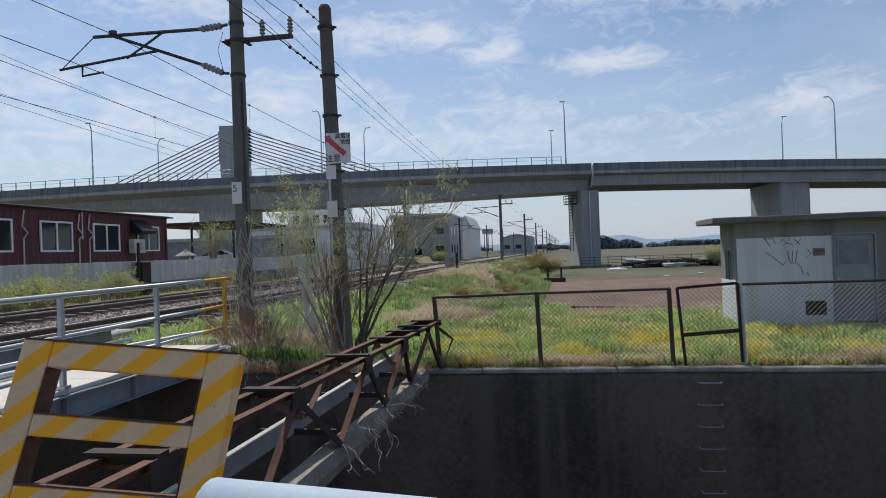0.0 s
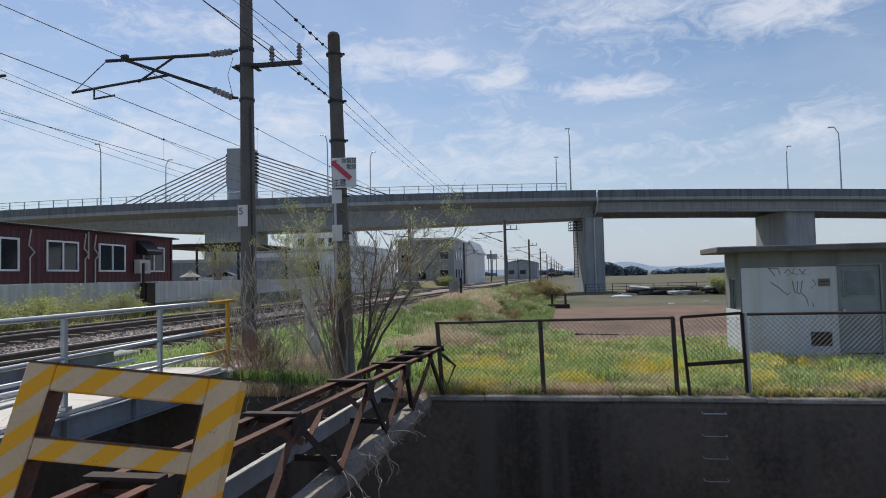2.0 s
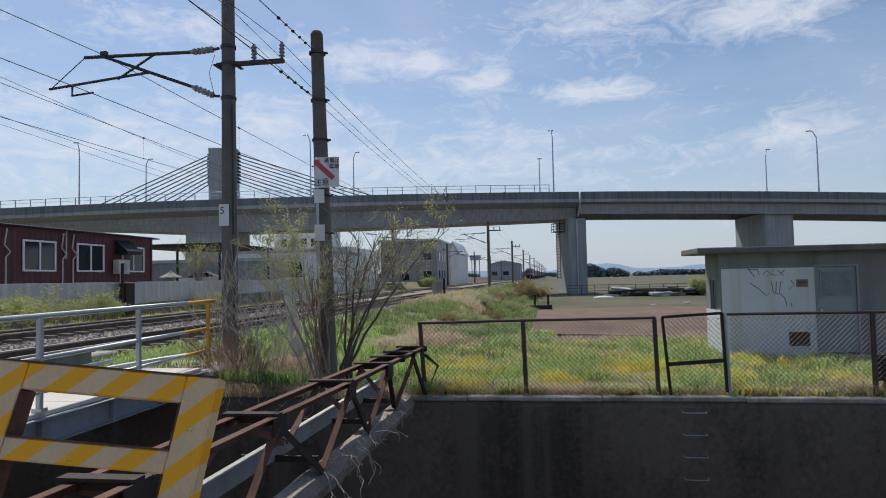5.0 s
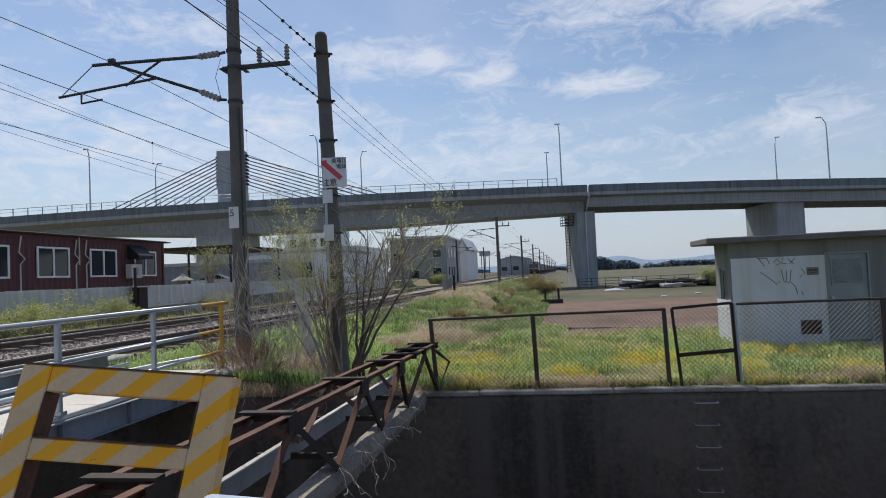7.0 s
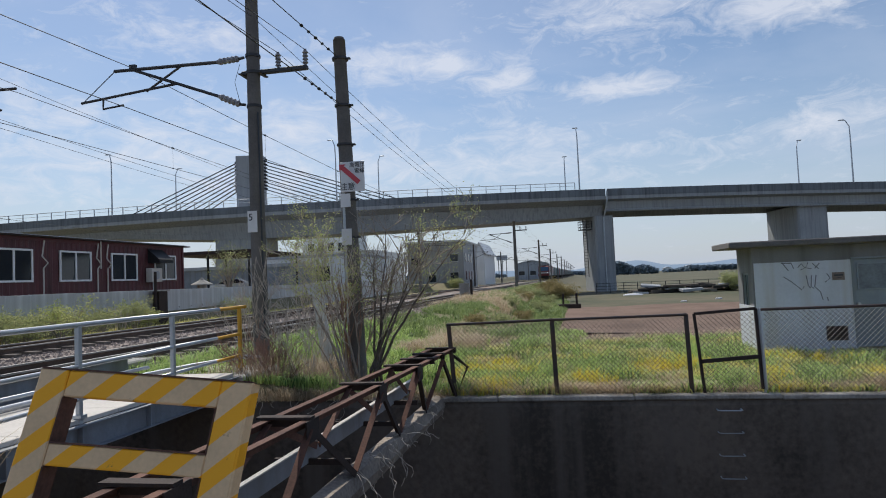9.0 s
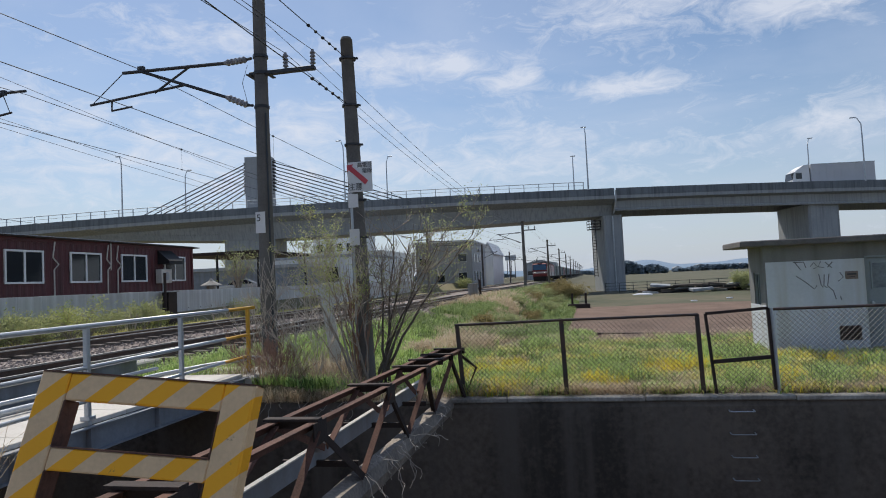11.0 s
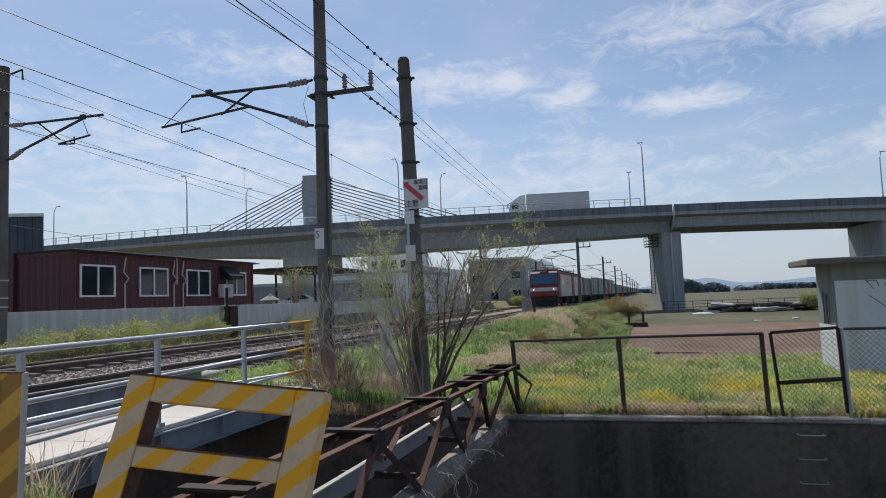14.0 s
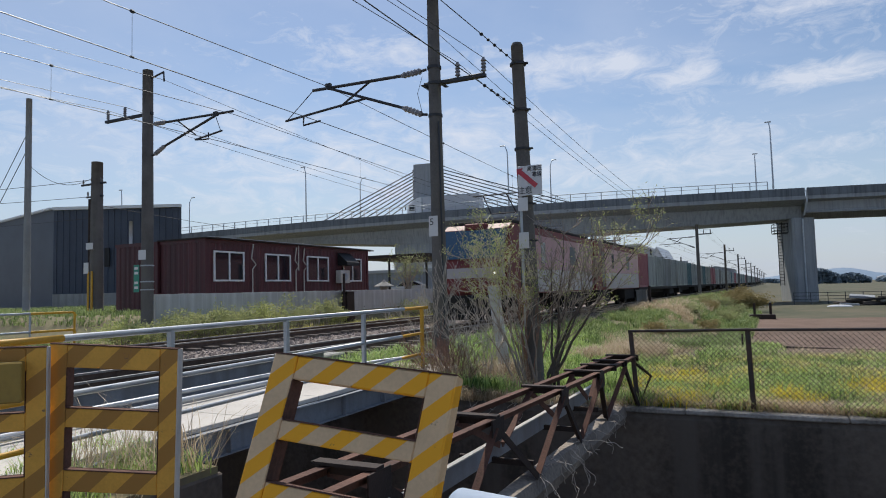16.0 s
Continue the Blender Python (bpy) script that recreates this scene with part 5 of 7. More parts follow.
tube(bm, [(-18.9, 31.6, 1.22), (-18.9, 31.6, 1.4), (-18.9, 31.6, 1.41), (-18.9, 31.6, 1.75), (-18.9, 31.6, 1.76), (-18.9, 31.6, 1.85)], [0.35, 0.35, 0.14, 0.14, 0.36, 0.36], 8)
part("base", bm, CONC, lan)
bm = B()
tube(bm, [(-18.9, 31.6, 1.85), (-18.9, 31.6, 2.1)], 0.24, 6)
part("light_box", bm, CONC, lan)
bm = B()
tube(bm, [(-18.9, 31.6, 2.1), (-18.9, 31.6, 2.14), (-18.9, 31.6, 2.35), (-18.9, 31.6, 2.5)], [0.58, 0.56, 0.16, 0.03], 6)
part("cap", bm, CONC, lan)


def building(name, label, x0, x1, y0, y1, z0, z1, wallm, windows=(), gable=0.0, roofm=None, side_windows=()):
    root = thing(name, label, "building", ((x0 + x1) / 2, (y0 + y1) / 2, z0))
    bm = B()
    if gable:
        prism(bm, [(x0, z0), (x1, z0), (x1, z1), ((x0 + x1) / 2, z1 + gable), (x0, z1)], y0, y1, "y")
    else:
        box(bm, x0, x1, y0, y1, z0, z1)
    part("wall", bm, wallm, root)
    bm = B()
    if gable:
        xm, k = (x0 + x1) / 2, 0.3
        prism(bm, [(x0 - k, z1 - 0.05), (xm, z1 + gable + 0.1), (x1 + k, z1 - 0.05), (x1 + k, z1 + 0.15), (xm, z1 + gable + 0.35), (x0 - k, z1 + 0.15)], y0 - 0.3, y1 + 0.3, "y")
    else:
        box(bm, x0 - 0.2, x1 + 0.2, y0 - 0.2, y1 + 0.2, z1 + 0.001, z1 + 0.3)
    part("roof", bm, roofm or PALE, root)
    for a, b, c, d in windows:
        w = part("window", box(B(), a, b, y0 - 0.05, y0 + 0.02, c, d), GLASS, root)
        for q in ((a - 0.08, b + 0.08, d, d + 0.08), (a - 0.08, b + 0.08, c - 0.1, c)):
            bm = B()
            box(bm, q[0], q[1], y0 - 0.1, y0 + 0.01, q[2], q[3])
            part("frame", bm, PALE, w)
    for a, b, c, d in side_windows:
        w = part("window", box(B(), x1 - 0.02, x1 + 0.05, a, b, c, d), GLASS, root)
        bm = B()
        box(bm, x1, x1 + 0.1, a - 0.08, b + 0.08, c - 0.1, c)
        part("sill", bm, PALE, w)
    return root


building("grey_factory", "two-storey grey clad building beside the railway beyond the viaduct", -25.0, -15.65, 104, 121, 0.2, 7.9, SILVER, [(-17.9, -16.6, 4.7, 5.9), (-17.9, -16.6, 1.4, 2.9), (-24.4, -23.2, 4.3, 5.5), (-21.5, -20.3, 1.4, 2.6)], 0, PALE, [(106 + 3.2 * i, 107 + 3.2 * i, z, z + 1.4) for i in range(4) for z in (1.6, 4.6)])
building("gabled_shed", "pale shed with a pointed gable behind the grey building", -17.3, -15.3, 130, 150, 0.2, 6.6, PALE, (), 2.2)
building("white_warehouse", "long low white warehouse far behind the wall", -62, -32, 108, 130, 1.0, 7.2, PALE, [(-60 + 4 * k, -58.5 + 4 * k, 3.0, 4.6) for k in range(7)], 0)
building("low_workshop", "low pale workshop behind the wall", -34, -22, 66, 80, 1.0, 4.8, PALE, [(-33, -31, 2.2, 3.8), (-29, -27, 2.2, 3.8), (-26, -24.5, 2.2, 3.8)], 0, SILVER)
building("far_depot", "long grey depot beside the railway in the distance", -16, -5, 230, 270, 0.2, 6.0, SILVER, [(-15, -13, 2, 3.5), (-11, -9, 2, 3.5)], 1.0, SILVER)
building("apartment_block", "distant pale apartment block with rows of windows", -58, -48, 140, 156, 1.0, 15.0, PALE, [(-57 + 2.4 * i, -55.6 + 2.4 * i, 3 + 3.2 * j, 4.8 + 3.2 * j) for i in range(4) for j in range(4)], 0)
# added block that supplies the dim void seen past the carport
building("dark_backdrop", "low dark block added for the grey void behind the carport", -40, -24.5, 57, 62, 1.0, 3.7, GIRDER, (), 0, SILVER)
bb = thing("billboard", "distant rooftop billboard on a lattice stand", "billboard", (-22.5, 250, 6))
bm = B()
box(bm, -24.7, -20.5, 249.8, 250, 8.2, 10.1)
part("panel", bm, SILVER, bb)
for x in (-24, -22.5, -21):
    bm = B()
    tube(bm, [(x, 250.2, 0.2), (x, 250.2, 8.2)], 0.15, 5)
    part("stand", bm, ARM, bb)

# ---- viaduct ----
VN, VD = Vector((-0.1564, 0.9877, 0)), Vector((0.9877, 0.1564, 0))
VDIST = 85.0


def vpt(s, o, z):
    q = VN * (VDIST + o) + VD * s
    return Vector((q.x, q.y, z + 0.26))


def deck_z(s):
    return 12.66 - 0.00027 * s * s


def soffit_z(s):
    ks = [(-160, 4.6), (-75, 9.9), (-58, 9.6), (-43, 8.85), (-33, 8.3), (-23, 8.3), (-6, 8.55), (5, 8.85), (19.6, 9.2)]
    for (a, za), (b, zb) in zip(ks, ks[1:]):
        if s <= b:
            return za + (zb - za) * (s - a) / (b - a)
    return 9.2


via = thing("viaduct", "long grey concrete road viaduct with a stubby cable-stay tower", "viaduct", tuple(vpt(0, 5, -0.8)))


def deck_piece(s0, s1, step, section):
    bm = B()
    n = max(1, round((s1 - s0) / step))
    prev = None
    for i in range(n + 1):
        s = s0 + (s1 - s0) * i / n
        ring = [bm.verts.new(vpt(s, o, z)) for o, z in section(s)]
        if prev:
            k = len(ring)
            for j in range(k):
                bm.faces.new((prev[j], prev[(j + 1) % k], ring[(j + 1) % k], ring[j]))
        else:
            bm.faces.new(ring)
        prev = ring
    bm.faces.new(prev[::-1])
    bmesh.ops.recalc_face_normals(bm, faces=bm.faces[:])
    return bm


def sec_box(s):
    t, b = deck_z(s) - 0.95, soffit_z(s)
    b = min(b, t - 1.0)
    return [(0.0, t), (0.0, t - 0.45), (2.2, t - 1.0), (2.7, b), (8.7, b), (9.2, t - 1.0), (11.4, t - 0.45), (11.4, t)]


def sec_girder(s):
    t = deck_z(s) - 0.95
    b = t - 1.95
    return [(0.0, t), (0.0, t - 0.42), (1.0, t - 0.62), (1.0, b + 0.3), (0.85, b + 0.2), (0.85, b), (1.5, b), (1.6, t - 0.9), (9.8, t - 0.9), (9.9, b), (10.55, b), (10.4, t - 0.62), (11.4, t - 0.42), (11.4, t)]


part("box_girder", deck_piece(-160, 19.75, 3, sec_box), CONC_V, via)
part("beam_span", deck_piece(19.9, 250, 5, sec_girder), CONC_V, via)
for s0, s1 in ((-160, 19.7), (19.95, 250)):
    for o0, o1 in ((-0.03, 0.25), (11.15, 11.43)):
        part("parapet", deck_piece(s0, s1, 3, lambda s: [(o0, deck_z(s)), (o1, deck_z(s)), (o1, deck_z(s) - 0.949), (o1 if o1 < 1 else o0, deck_z(s) - 0.949), (o0, deck_z(s) - (1.15 if o0 < 0 else 0.949))][:3] + [(o0, deck_z(s) - 0.949)]), CONC_W, via)
# joint pipe at the change of girders
bm = B()
tube(bm, [vpt(19.83, -0.12, 12.3), vpt(19.83, -0.12, 11.0), vpt(19.6, 0.5, 9.4), vpt(19.6, 1.4, 9.0), vpt(19.6, 1.5, -1.0)], 0.10, 6)
part("drain_pipe", bm, GALV, via)
# steel railing on the parapet
PM = B()
box(PM, -0.05, 0.05, -0.05, 0.05, 0, 0.98)
pme = bpy.data.meshes.new("railing_post")
PM.to_mesh(pme), PM.free()
pme.materials.append(GALV)
inv = via.matrix_basis.inverted()
s = 15.75
while s > -118:
    o = new("railing_post", pme)
    o.matrix_basis = inv @ (Matrix.Translation(vpt(s, 0.1, deck_z(s))) @ pose(0, 0, 0, 0, 0, 9))
    o.parent = via
    s -= 1.95
for dz in (0.96, 0.52):
    bm = B()
    tube(bm, [vpt(15.75 - 3 * k, 0.1, deck_z(15.75 - 3 * k) + dz) for k in range(46)], 0.05 if dz > 0.9 else 0.025, 5)
    part("railing", bm, GALV, via)


def pier(s0, s1, o0, o1, z1, name="pier", cap=None):
    bm = B()
    c0, c1 = 0.25, 0.25
    pts = [(s0 + c0, o0), (s1 - c0, o0), (s1, o0 + c1), (s1, o1), (s0, o1), (s0, o0 + c1)]
    lo, hi = [bm.verts.new(vpt(a, b, -1.2)) for a, b in pts], [bm.verts.new(vpt(a, b, z1)) for a, b in pts]
    n = len(pts)
    for i in range(n):
        bm.faces.new((lo[i], lo[(i + 1) % n], hi[(i + 1) % n], hi[i]))
    bm.faces.new(hi), bm.faces.new(lo[::-1])
    bmesh.ops.recalc_face_normals(bm, faces=bm.faces[:])
    return part(name, bm, CONC_V, via)


pier(18.5, 20.95, 1.6, 10, 9.15)
pier(-33.4, -26.3, 2.8, 8.6, 8.35)
pier(-74.5, -71.0, 2.8, 8.6, 9.9)
pier(45.2, 49.2, 1.4, 10, 9.3)
pier(76.0, 80.0, 1.4, 10, 8.6)
# tower and stays
bm = B()
t0, t1 = -30.85, -27.15
pts = [(t0, 4.7), (t1, 4.7), (t1, 6.7), (t0, 6.7)]
lo, hi = [bm.verts.new(vpt(a, b, 11.5)) for a, b in pts], [bm.verts.new(vpt(a, b, 20.25)) for a, b in pts]
for i in range(4):
    bm.faces.new((lo[i], lo[(i + 1) % 4], hi[(i + 1) % 4], hi[i]))
bm.faces.new(hi), bm.faces.new(lo[::-1])
bmesh.ops.recalc_face_normals(bm, faces=bm.faces[:])
part("tower", bm, CONC_V, via, "blunt concrete stay tower")
for side in (-1, 1):
    for k in range(9):
        bm = B()
        zt = 19.6 - 0.50 * k
        s_t = t0 if side < 0 else t1
        reach = (18.5 if side < 0 else 22.5) - 1.55 * k
        s_b = s_t + side * reach
        tube(bm, [vpt(s_t - side * 0.2, 5.7, zt), vpt(s_b, 5.7, deck_z(s_b) - 0.6)], 0.075, 6)
        st = part("stay", bm, ARM, via)
        bm = B()
        tube(bm, [vpt(s_t - side * 0.1, 5.7, zt + 0.02), vpt(s_t + side * 0.45, 5.7, zt - 0.12)], 0.15, 6)
        part("anchor", bm, ARM, st)
# ladder with cage and platform on the pier
lad = part("access_ladder", tube(tube(B(), [vpt(17.9, 4.6, 1.0), vpt(17.9, 4.6, 9.0)], 0.05, 5), [vpt(17.4, 4.6, 1.0), vpt(17.4, 4.6, 9.0)], 0.05, 5), ARM, via, "dark steel ladder with a small platform")
for k in range(20):
    bm = B()
    tube(bm, [vpt(17.4, 4.6, 1.2 + 0.4 * k), vpt(17.9, 4.6, 1.2 + 0.4 * k)], 0.03, 4)
    part("rung", bm, ARM, lad)
bm = B()
for a, b in (((16.9, 3.8), (18.45, 3.8)), ((16.9, 3.8), (16.9, 5.4)), ((16.9, 5.4), (18.45, 5.4))):
    for z in (7.9, 8.3, 8.7):
        tube(bm, [vpt(*a, z), vpt(*b, z)], 0.035, 4)
for a in ((16.9, 3.8), (17.7, 3.8), (16.9, 5.4), (18.45, 3.8)):
    tube(bm, [vpt(*a, 7.6), vpt(*a, 8.75)], 0.035, 4)
part("cage", bm, ARM, lad)
bm = B()
for a, b, c, d in ((16.9, 3.8, 18.45, 5.4),):
    vv = [bm.verts.new(vpt(*q)) for q in ((a, b, 7.5), (c, b, 7.5), (c, d, 7.5), (a, d, 7.5), (a, b, 7.6), (c, b, 7.6), (c, d, 7.6), (a, d, 7.6))]
    for q in ((0, 1, 2, 3), (4, 5, 6, 7), (0, 1, 5, 4), (1, 2, 6, 5), (2, 3, 7, 6), (3, 0, 4, 7)):
        bm.faces.new([vv[i] for i in q])
part("platform", bm, ARM, lad)


def street_lamp(s, o, h, bend):
    z = deck_z(s) - 0.1
    root = thing("street_lamp", "slim grey street lamp on the viaduct", "street lamp", tuple(vpt(s, o, z)), group="viaduct lamps")
    bm = B()
    pts = [vpt(s, o, z), vpt(s, o, z + h * 0.75), vpt(s, o, z + h * 0.9) + Vector((bend * 0.05, 0, 0)), vpt(s, o, z + h) + Vector((bend * 0.5, 0.2, 0)), vpt(s, o, z + h + 0.1) + Vector((bend, 0.4, 0))]
    tube(bm, pts, [0.11, 0.08, 0.07, 0.06, 0.05], 7)
    part("mast", bm, GALV, root)
    bm = B()
    q = pts[-1]
    box(bm, q.x - 0.35, q.x + 0.35, q.y - 0.12, q.y + 0.12, q.z - 0.06, q.z + 0.07, bevel=0.02)
    part("head", bm, GALV, root)


for s in (-79.4, -46.1, -15.8, 16.35, 51.9):
    street_lamp(s, -0.02, 8.3, -0.8 if abs(s - 16.35) > 1 else -0.2)
for s in (-75.3, -42.4, -11.5, 16.45, 50.9):
    street_lamp(s, 11.35, 6.6 if s == 16.45 else 8.0, 0.5 if s != 16.45 else 0.05)

# ---- freight train ----


def loco_half(root, y0, y1, front):
    """One half of a twin-unit electric locomotive, built along +y from the cab front at y0."""
    W = 1.40
    if front:
        prof = [(y0 + 0.10, 1.0), (y0, 1.25), (y0, 2.05), (y0 + 0.12, 2.25), (y0 + 0.62, 3.42), (y0 + 0.95, 3.62), (y1, 3.62), (y1, 1.0)]
    else:
        prof = [(y0, 1.0), (y0, 3.62), (y1 - 0.95, 3.62), (y1 - 0.62, 3.42), (y1 - 0.12, 2.25), (y1, 2.05), (y1, 1.25), (y1 - 0.1, 1.0)]
    bm = B()
    prism(bm, prof, -W, W, "x")
    bmesh.ops.bevel(bm, geom=[e for e in bm.edges if abs(e.verts[0].co.x - e.verts[1].co.x) < 0.01 and e.calc_length() > 0.3], offset=0.10, segments=2, affect="EDGES")
    body = part("body", bm, RED_L, root, "faded red body shell", local=True)
    for sx in (-1, 1):
        bm = B()
        box(bm, sx * W - 0.012, sx * W + 0.012, y0 + 2.4, y1 - 0.4, 1.05, 1.95)
        part("side_band", bm, GREY_L, body, "pale grey lower band", local=True)
        # overlay that carries the painted glare along the upper side
        bm = B()
        box(bm, sx * W - 0.010, sx * W + 0.010, y0 + 2.3, y1 - 0.3, 1.96, 3.3)
        part("side_panel", bm, PINK_L, body, "red side with sun glare painted in as pale pink", local=True)
        for k in range(2):
            bm = B()
            a = y0 + 3.9 + k * 4.1
            box(bm, sx * W - 0.014, sx * W + 0.016, a, a + (0.9 if k % 2 else 0.55), 2.2, 3.05)
            part("louvre", bm, NAVY_L if k % 2 else GLASS, body, local=True)
        bm = B()
        box(bm, sx * W - 0.015, sx * W + 0.02, y0 + 1.5, y0 + 2.1, 1.15, 3.1)
        part("cab_door", bm, NAVY_L, body, local=True)
    bm = B()
    box(bm, -1.25, 1.25, y0 + 1.1, y1 - 0.3, 3.621, 3.78, bevel=0.04)
    part("roof", bm, UNDER, body, local=True)
    for k in range(3):
        bm = B()
        a = y0 + 3.5 + k * 2.6
        for dx in (-0.6, 0.0, 0.6):
            insulator(bm, (dx, a, 3.78), 0.09, 0.30)
        bar(bm, (-0.9, a, 4.12), (0.9, a, 4.12), 0.06, 0.06)
        part("roof_insulator", bm, PORC, body, local=True)
    for a in (y0 + 2.6, y1 - 2.6):
        bm = B()
        box(bm, -1.2, 1.2, a - 1.5, a + 1.5, 0.35, 0.95, bevel=0.03)
        bg_ = part("bogie", bm, UNDER, root, local=True)
        for dy in (-1.1, 1.1):
            for dx in (-0.6, 0.6):
                bm = B()
                tube(bm, [(dx - 0.07, a + dy, 0.56), (dx + 0.07, a + dy, 0.56)], 0.56, 16)
                part("wheel", bm, UNDER, bg_, local=True)
    return body


loco = thing("electric_locomotive", "red twin-unit electric freight locomotive with lit headlights", "locomotive", (track_x(40), 40, RAIL_Z), yaw_r)
b1 = loco_half(loco, 0.0, 12.3, True)
b2 = loco_half(loco, 12.6, 24.9, False)
bm = B()
prism(bm, [(0.09, 2.32), (0.54, 3.36), (0.50, 3.38), (0.05, 2.32)], -1.28, 1.28, "x")
ws = part("windscreen", bm, GLASS_C, loco, "one-piece windscreen with the sky's blue reflection in its colour", local=True)
for x in (-1.22, -0.02, 1.18):
    bm = B()
    bar(bm, (x + 0.02, 0.08, 2.30), (x + 0.02, 0.51, 3.38), 0.06, 0.03)
    part("pillar", bm, NAVY_L, ws, local=True)
bm = B()
box(bm, -1.36, 1.36, -0.02, 0.02, 1.62, 1.98, bevel=0.01)
part("front_band", bm, GREY_L, loco, "pale grey band between the headlights", local=True)
bm = B()
box(bm, -1.3, 1.3, -0.03, 0.5, 0.55, 1.0, bevel=0.05)
part("buffer_beam", bm, UNDER, loco, local=True)
bm = B()
prism(bm, [(-1.2, 0.12), (1.2, 0.12), (1.28, 0.55), (-1.28, 0.55)], 0.0, 0.12, "y")
part("snow_plough", bm, UNDER, loco, local=True)
bm = B()
tube(bm, [(0, -0.45, 0.88), (0, 0.1, 0.88)], 0.14, 8)
part("coupler", bm, UNDER, loco, local=True)
for x, z, r in ((-0.98, 1.80, 0.055), (0.98, 1.80, 0.055), (-0.16, 3.50, 0.055), (0.16, 3.50, 0.055)):
    bm = B()
    y = -0.03 if z < 2 else 0.60
    tube(bm, [(x, y, z), (x, y + 0.06, z)], r * 1.5, 14)
    hl = part("headlight", bm, UNDER, loco, local=True)
    bm = B()
    tube(bm, [(x, y - 0.012, z), (x, y - 0.002, z)], r, 14)
    part("lens", bm, LAMP, hl, "glowing headlight lens", local=True)
bm = B()
box(bm, -0.42, 0.42, 0.56, 0.9, 3.40, 3.64, bevel=0.04)
part("light_housing", bm, RED_L, loco, local=True)
for y in (2.6, 22.3):
    bm = B()
    for dx in (-0.5, 0.5):
        tube(bm, [(dx, y, 3.8), (dx * 1.1, y + 0.9, 4.3), (dx, y, 4.95)], 0.03, 5)
    for dz, w in ((4.95, 0.95), (4.3, 0.6)):
        tube(bm, [(-w, y if dz > 4.5 else y + 0.9, dz), (w, y if dz > 4.5 else y + 0.9, dz)], 0.03, 5)
    part("pantograph", bm, ARM, loco, local=True)


def wagon(kinds):
    w = thing("freight_wagon", "flat wagon loaded with five corrugated freight containers", "wagon", (0, 0, 0), yaw_r, group="freight wagons")
    bm = B()
    box(bm, -1.25, 1.25, 0.3, 20.0, 0.85, 1.05, bevel=0.02)
    box(bm, -0.5, 0.5, 0.6, 19.7, 0.55, 0.85)
    part("frame", bm, UNDER, w, local=True)
    for a in (3.2, 17.1):
        bm = B()
        box(bm, -1.1, 1.1, a - 1.3, a + 1.3, 0.35, 0.8, bevel=0.03)
        bo = part("bogie", bm, UNDER, w, local=True)
        for dy in (-0.95, 0.95):
            bm = B()
            tube(bm, [(-0.6, a + dy, 0.43), (0.6, a + dy, 0.43)], 0.43, 14)
            part("wheelset", bm, UNDER, bo, local=True)
    for k, m in enumerate(kinds):
        if m is None:
            continue
        y0 = 0.5 + k * 3.9
        bm = B()
        box(bm, -1.19, 1.19, y0 + 0.03, y0 + 3.66, 1.06, 3.52)
        n = 15
        for i in range(n):
            yy = y0 + 0.12 + i * 3.45 / n
            for sx in (-1, 1):
                box(bm, sx * 1.2 - 0.012, sx * 1.2 + 0.018, yy, yy + 0.13, 1.2, 3.38)
        c = part("cargo_container", bm, m, w, local=True)
        for yy in (y0, y0 + 3.57):
            bm = B()
            for sx in (-1, 1):
                box(bm, sx * 1.225 - 0.05, sx * 1.225 + 0.02, yy, yy + 0.12, 1.056, 3.55)
            box(bm, -1.17, 1.17, yy, yy + 0.12, 3.45, 3.55)
            part("end_frame", bm, m, c, local=True)
    return w


WAGONS = []
protos = [wagon(ks) for ks in ((BOX_R, BOX_G, BOX_G, None, BOX_G), (BOX_G, BOX_G, BOX_T, BOX_G, BOX_G), (BOX_G, BOX_T, BOX_G, BOX_G, BOX_R))]
for k in range(20):
    w = protos[k] if k < 3 else copy_thing(protos[k % 3], Matrix.Identity(4))
    WAGONS.append(w)


def train_y(t):
    return 21.3 + 21.4 * (16.0 - t)


# ---- lorry on the viaduct ----
lorry = thing("lorry", "long silver box lorry on the viaduct", "lorry", tuple(vpt(30, 3.4, deck_z(30) - 0.95)), 9)
bm = B()
box(bm, 2.35, 10.7, -1.24, 1.24, 0.95, 3.50, bevel=0.03)
cb = part("cargo_box", bm, TRUCKW, lorry, "ribbed silver cargo box", local=True)
for k in range(9):
    bm = B()
    box(bm, 2.5 + k * 0.95, 2.56 + k * 0.95, -1.262, -1.241, 1.0, 3.42)
    part("rib", bm, TRUCKW, cb, local=True)
for z0, z1 in ((3.40, 3.52), (0.95, 1.1)):
    bm = B()
    box(bm, 2.33, 10.72, -1.275, -1.242, z0, z1)
    part("edge_rail", bm, GALV, cb, local=True)
bm = B()
prism(bm, [(0.0, 0.5), (0.0, 1.45), (0.22, 2.55), (0.55, 2.75), (2.2, 2.75), (2.2, 0.5)], -1.2, 1.2, "y")
bmesh.ops.bevel(bm, geom=bm.edges[:], offset=0.06, segments=2, affect="EDGES")
cab = part("cab", bm, WHITE, lorry, "white cab", local=True)
bm = B()
prism(bm, [(0.5, 2.76), (2.2, 2.76), (2.2, 3.5), (1.5, 3.42)], -1.1, 1.1, "y")
part("wind_deflector", bm, WHITE, lorry, "sloping white wind deflector", local=True)
bm = B()
box(bm, 0.35, 1.15, -1.225, -1.19, 1.6, 2.4)
part("door_window", bm, GLASS, cab, local=True)
bm = B()
prism(bm, [(0.0, 1.55), (0.18, 2.5), (0.14, 2.5), (-0.03, 1.55)], -1.05, 1.05, "y")
part("windscreen", bm, GLASS, cab, local=True)
bm = B()
box(bm, -0.25, -0.1, -1.35, -1.2, 1.8, 2.3)
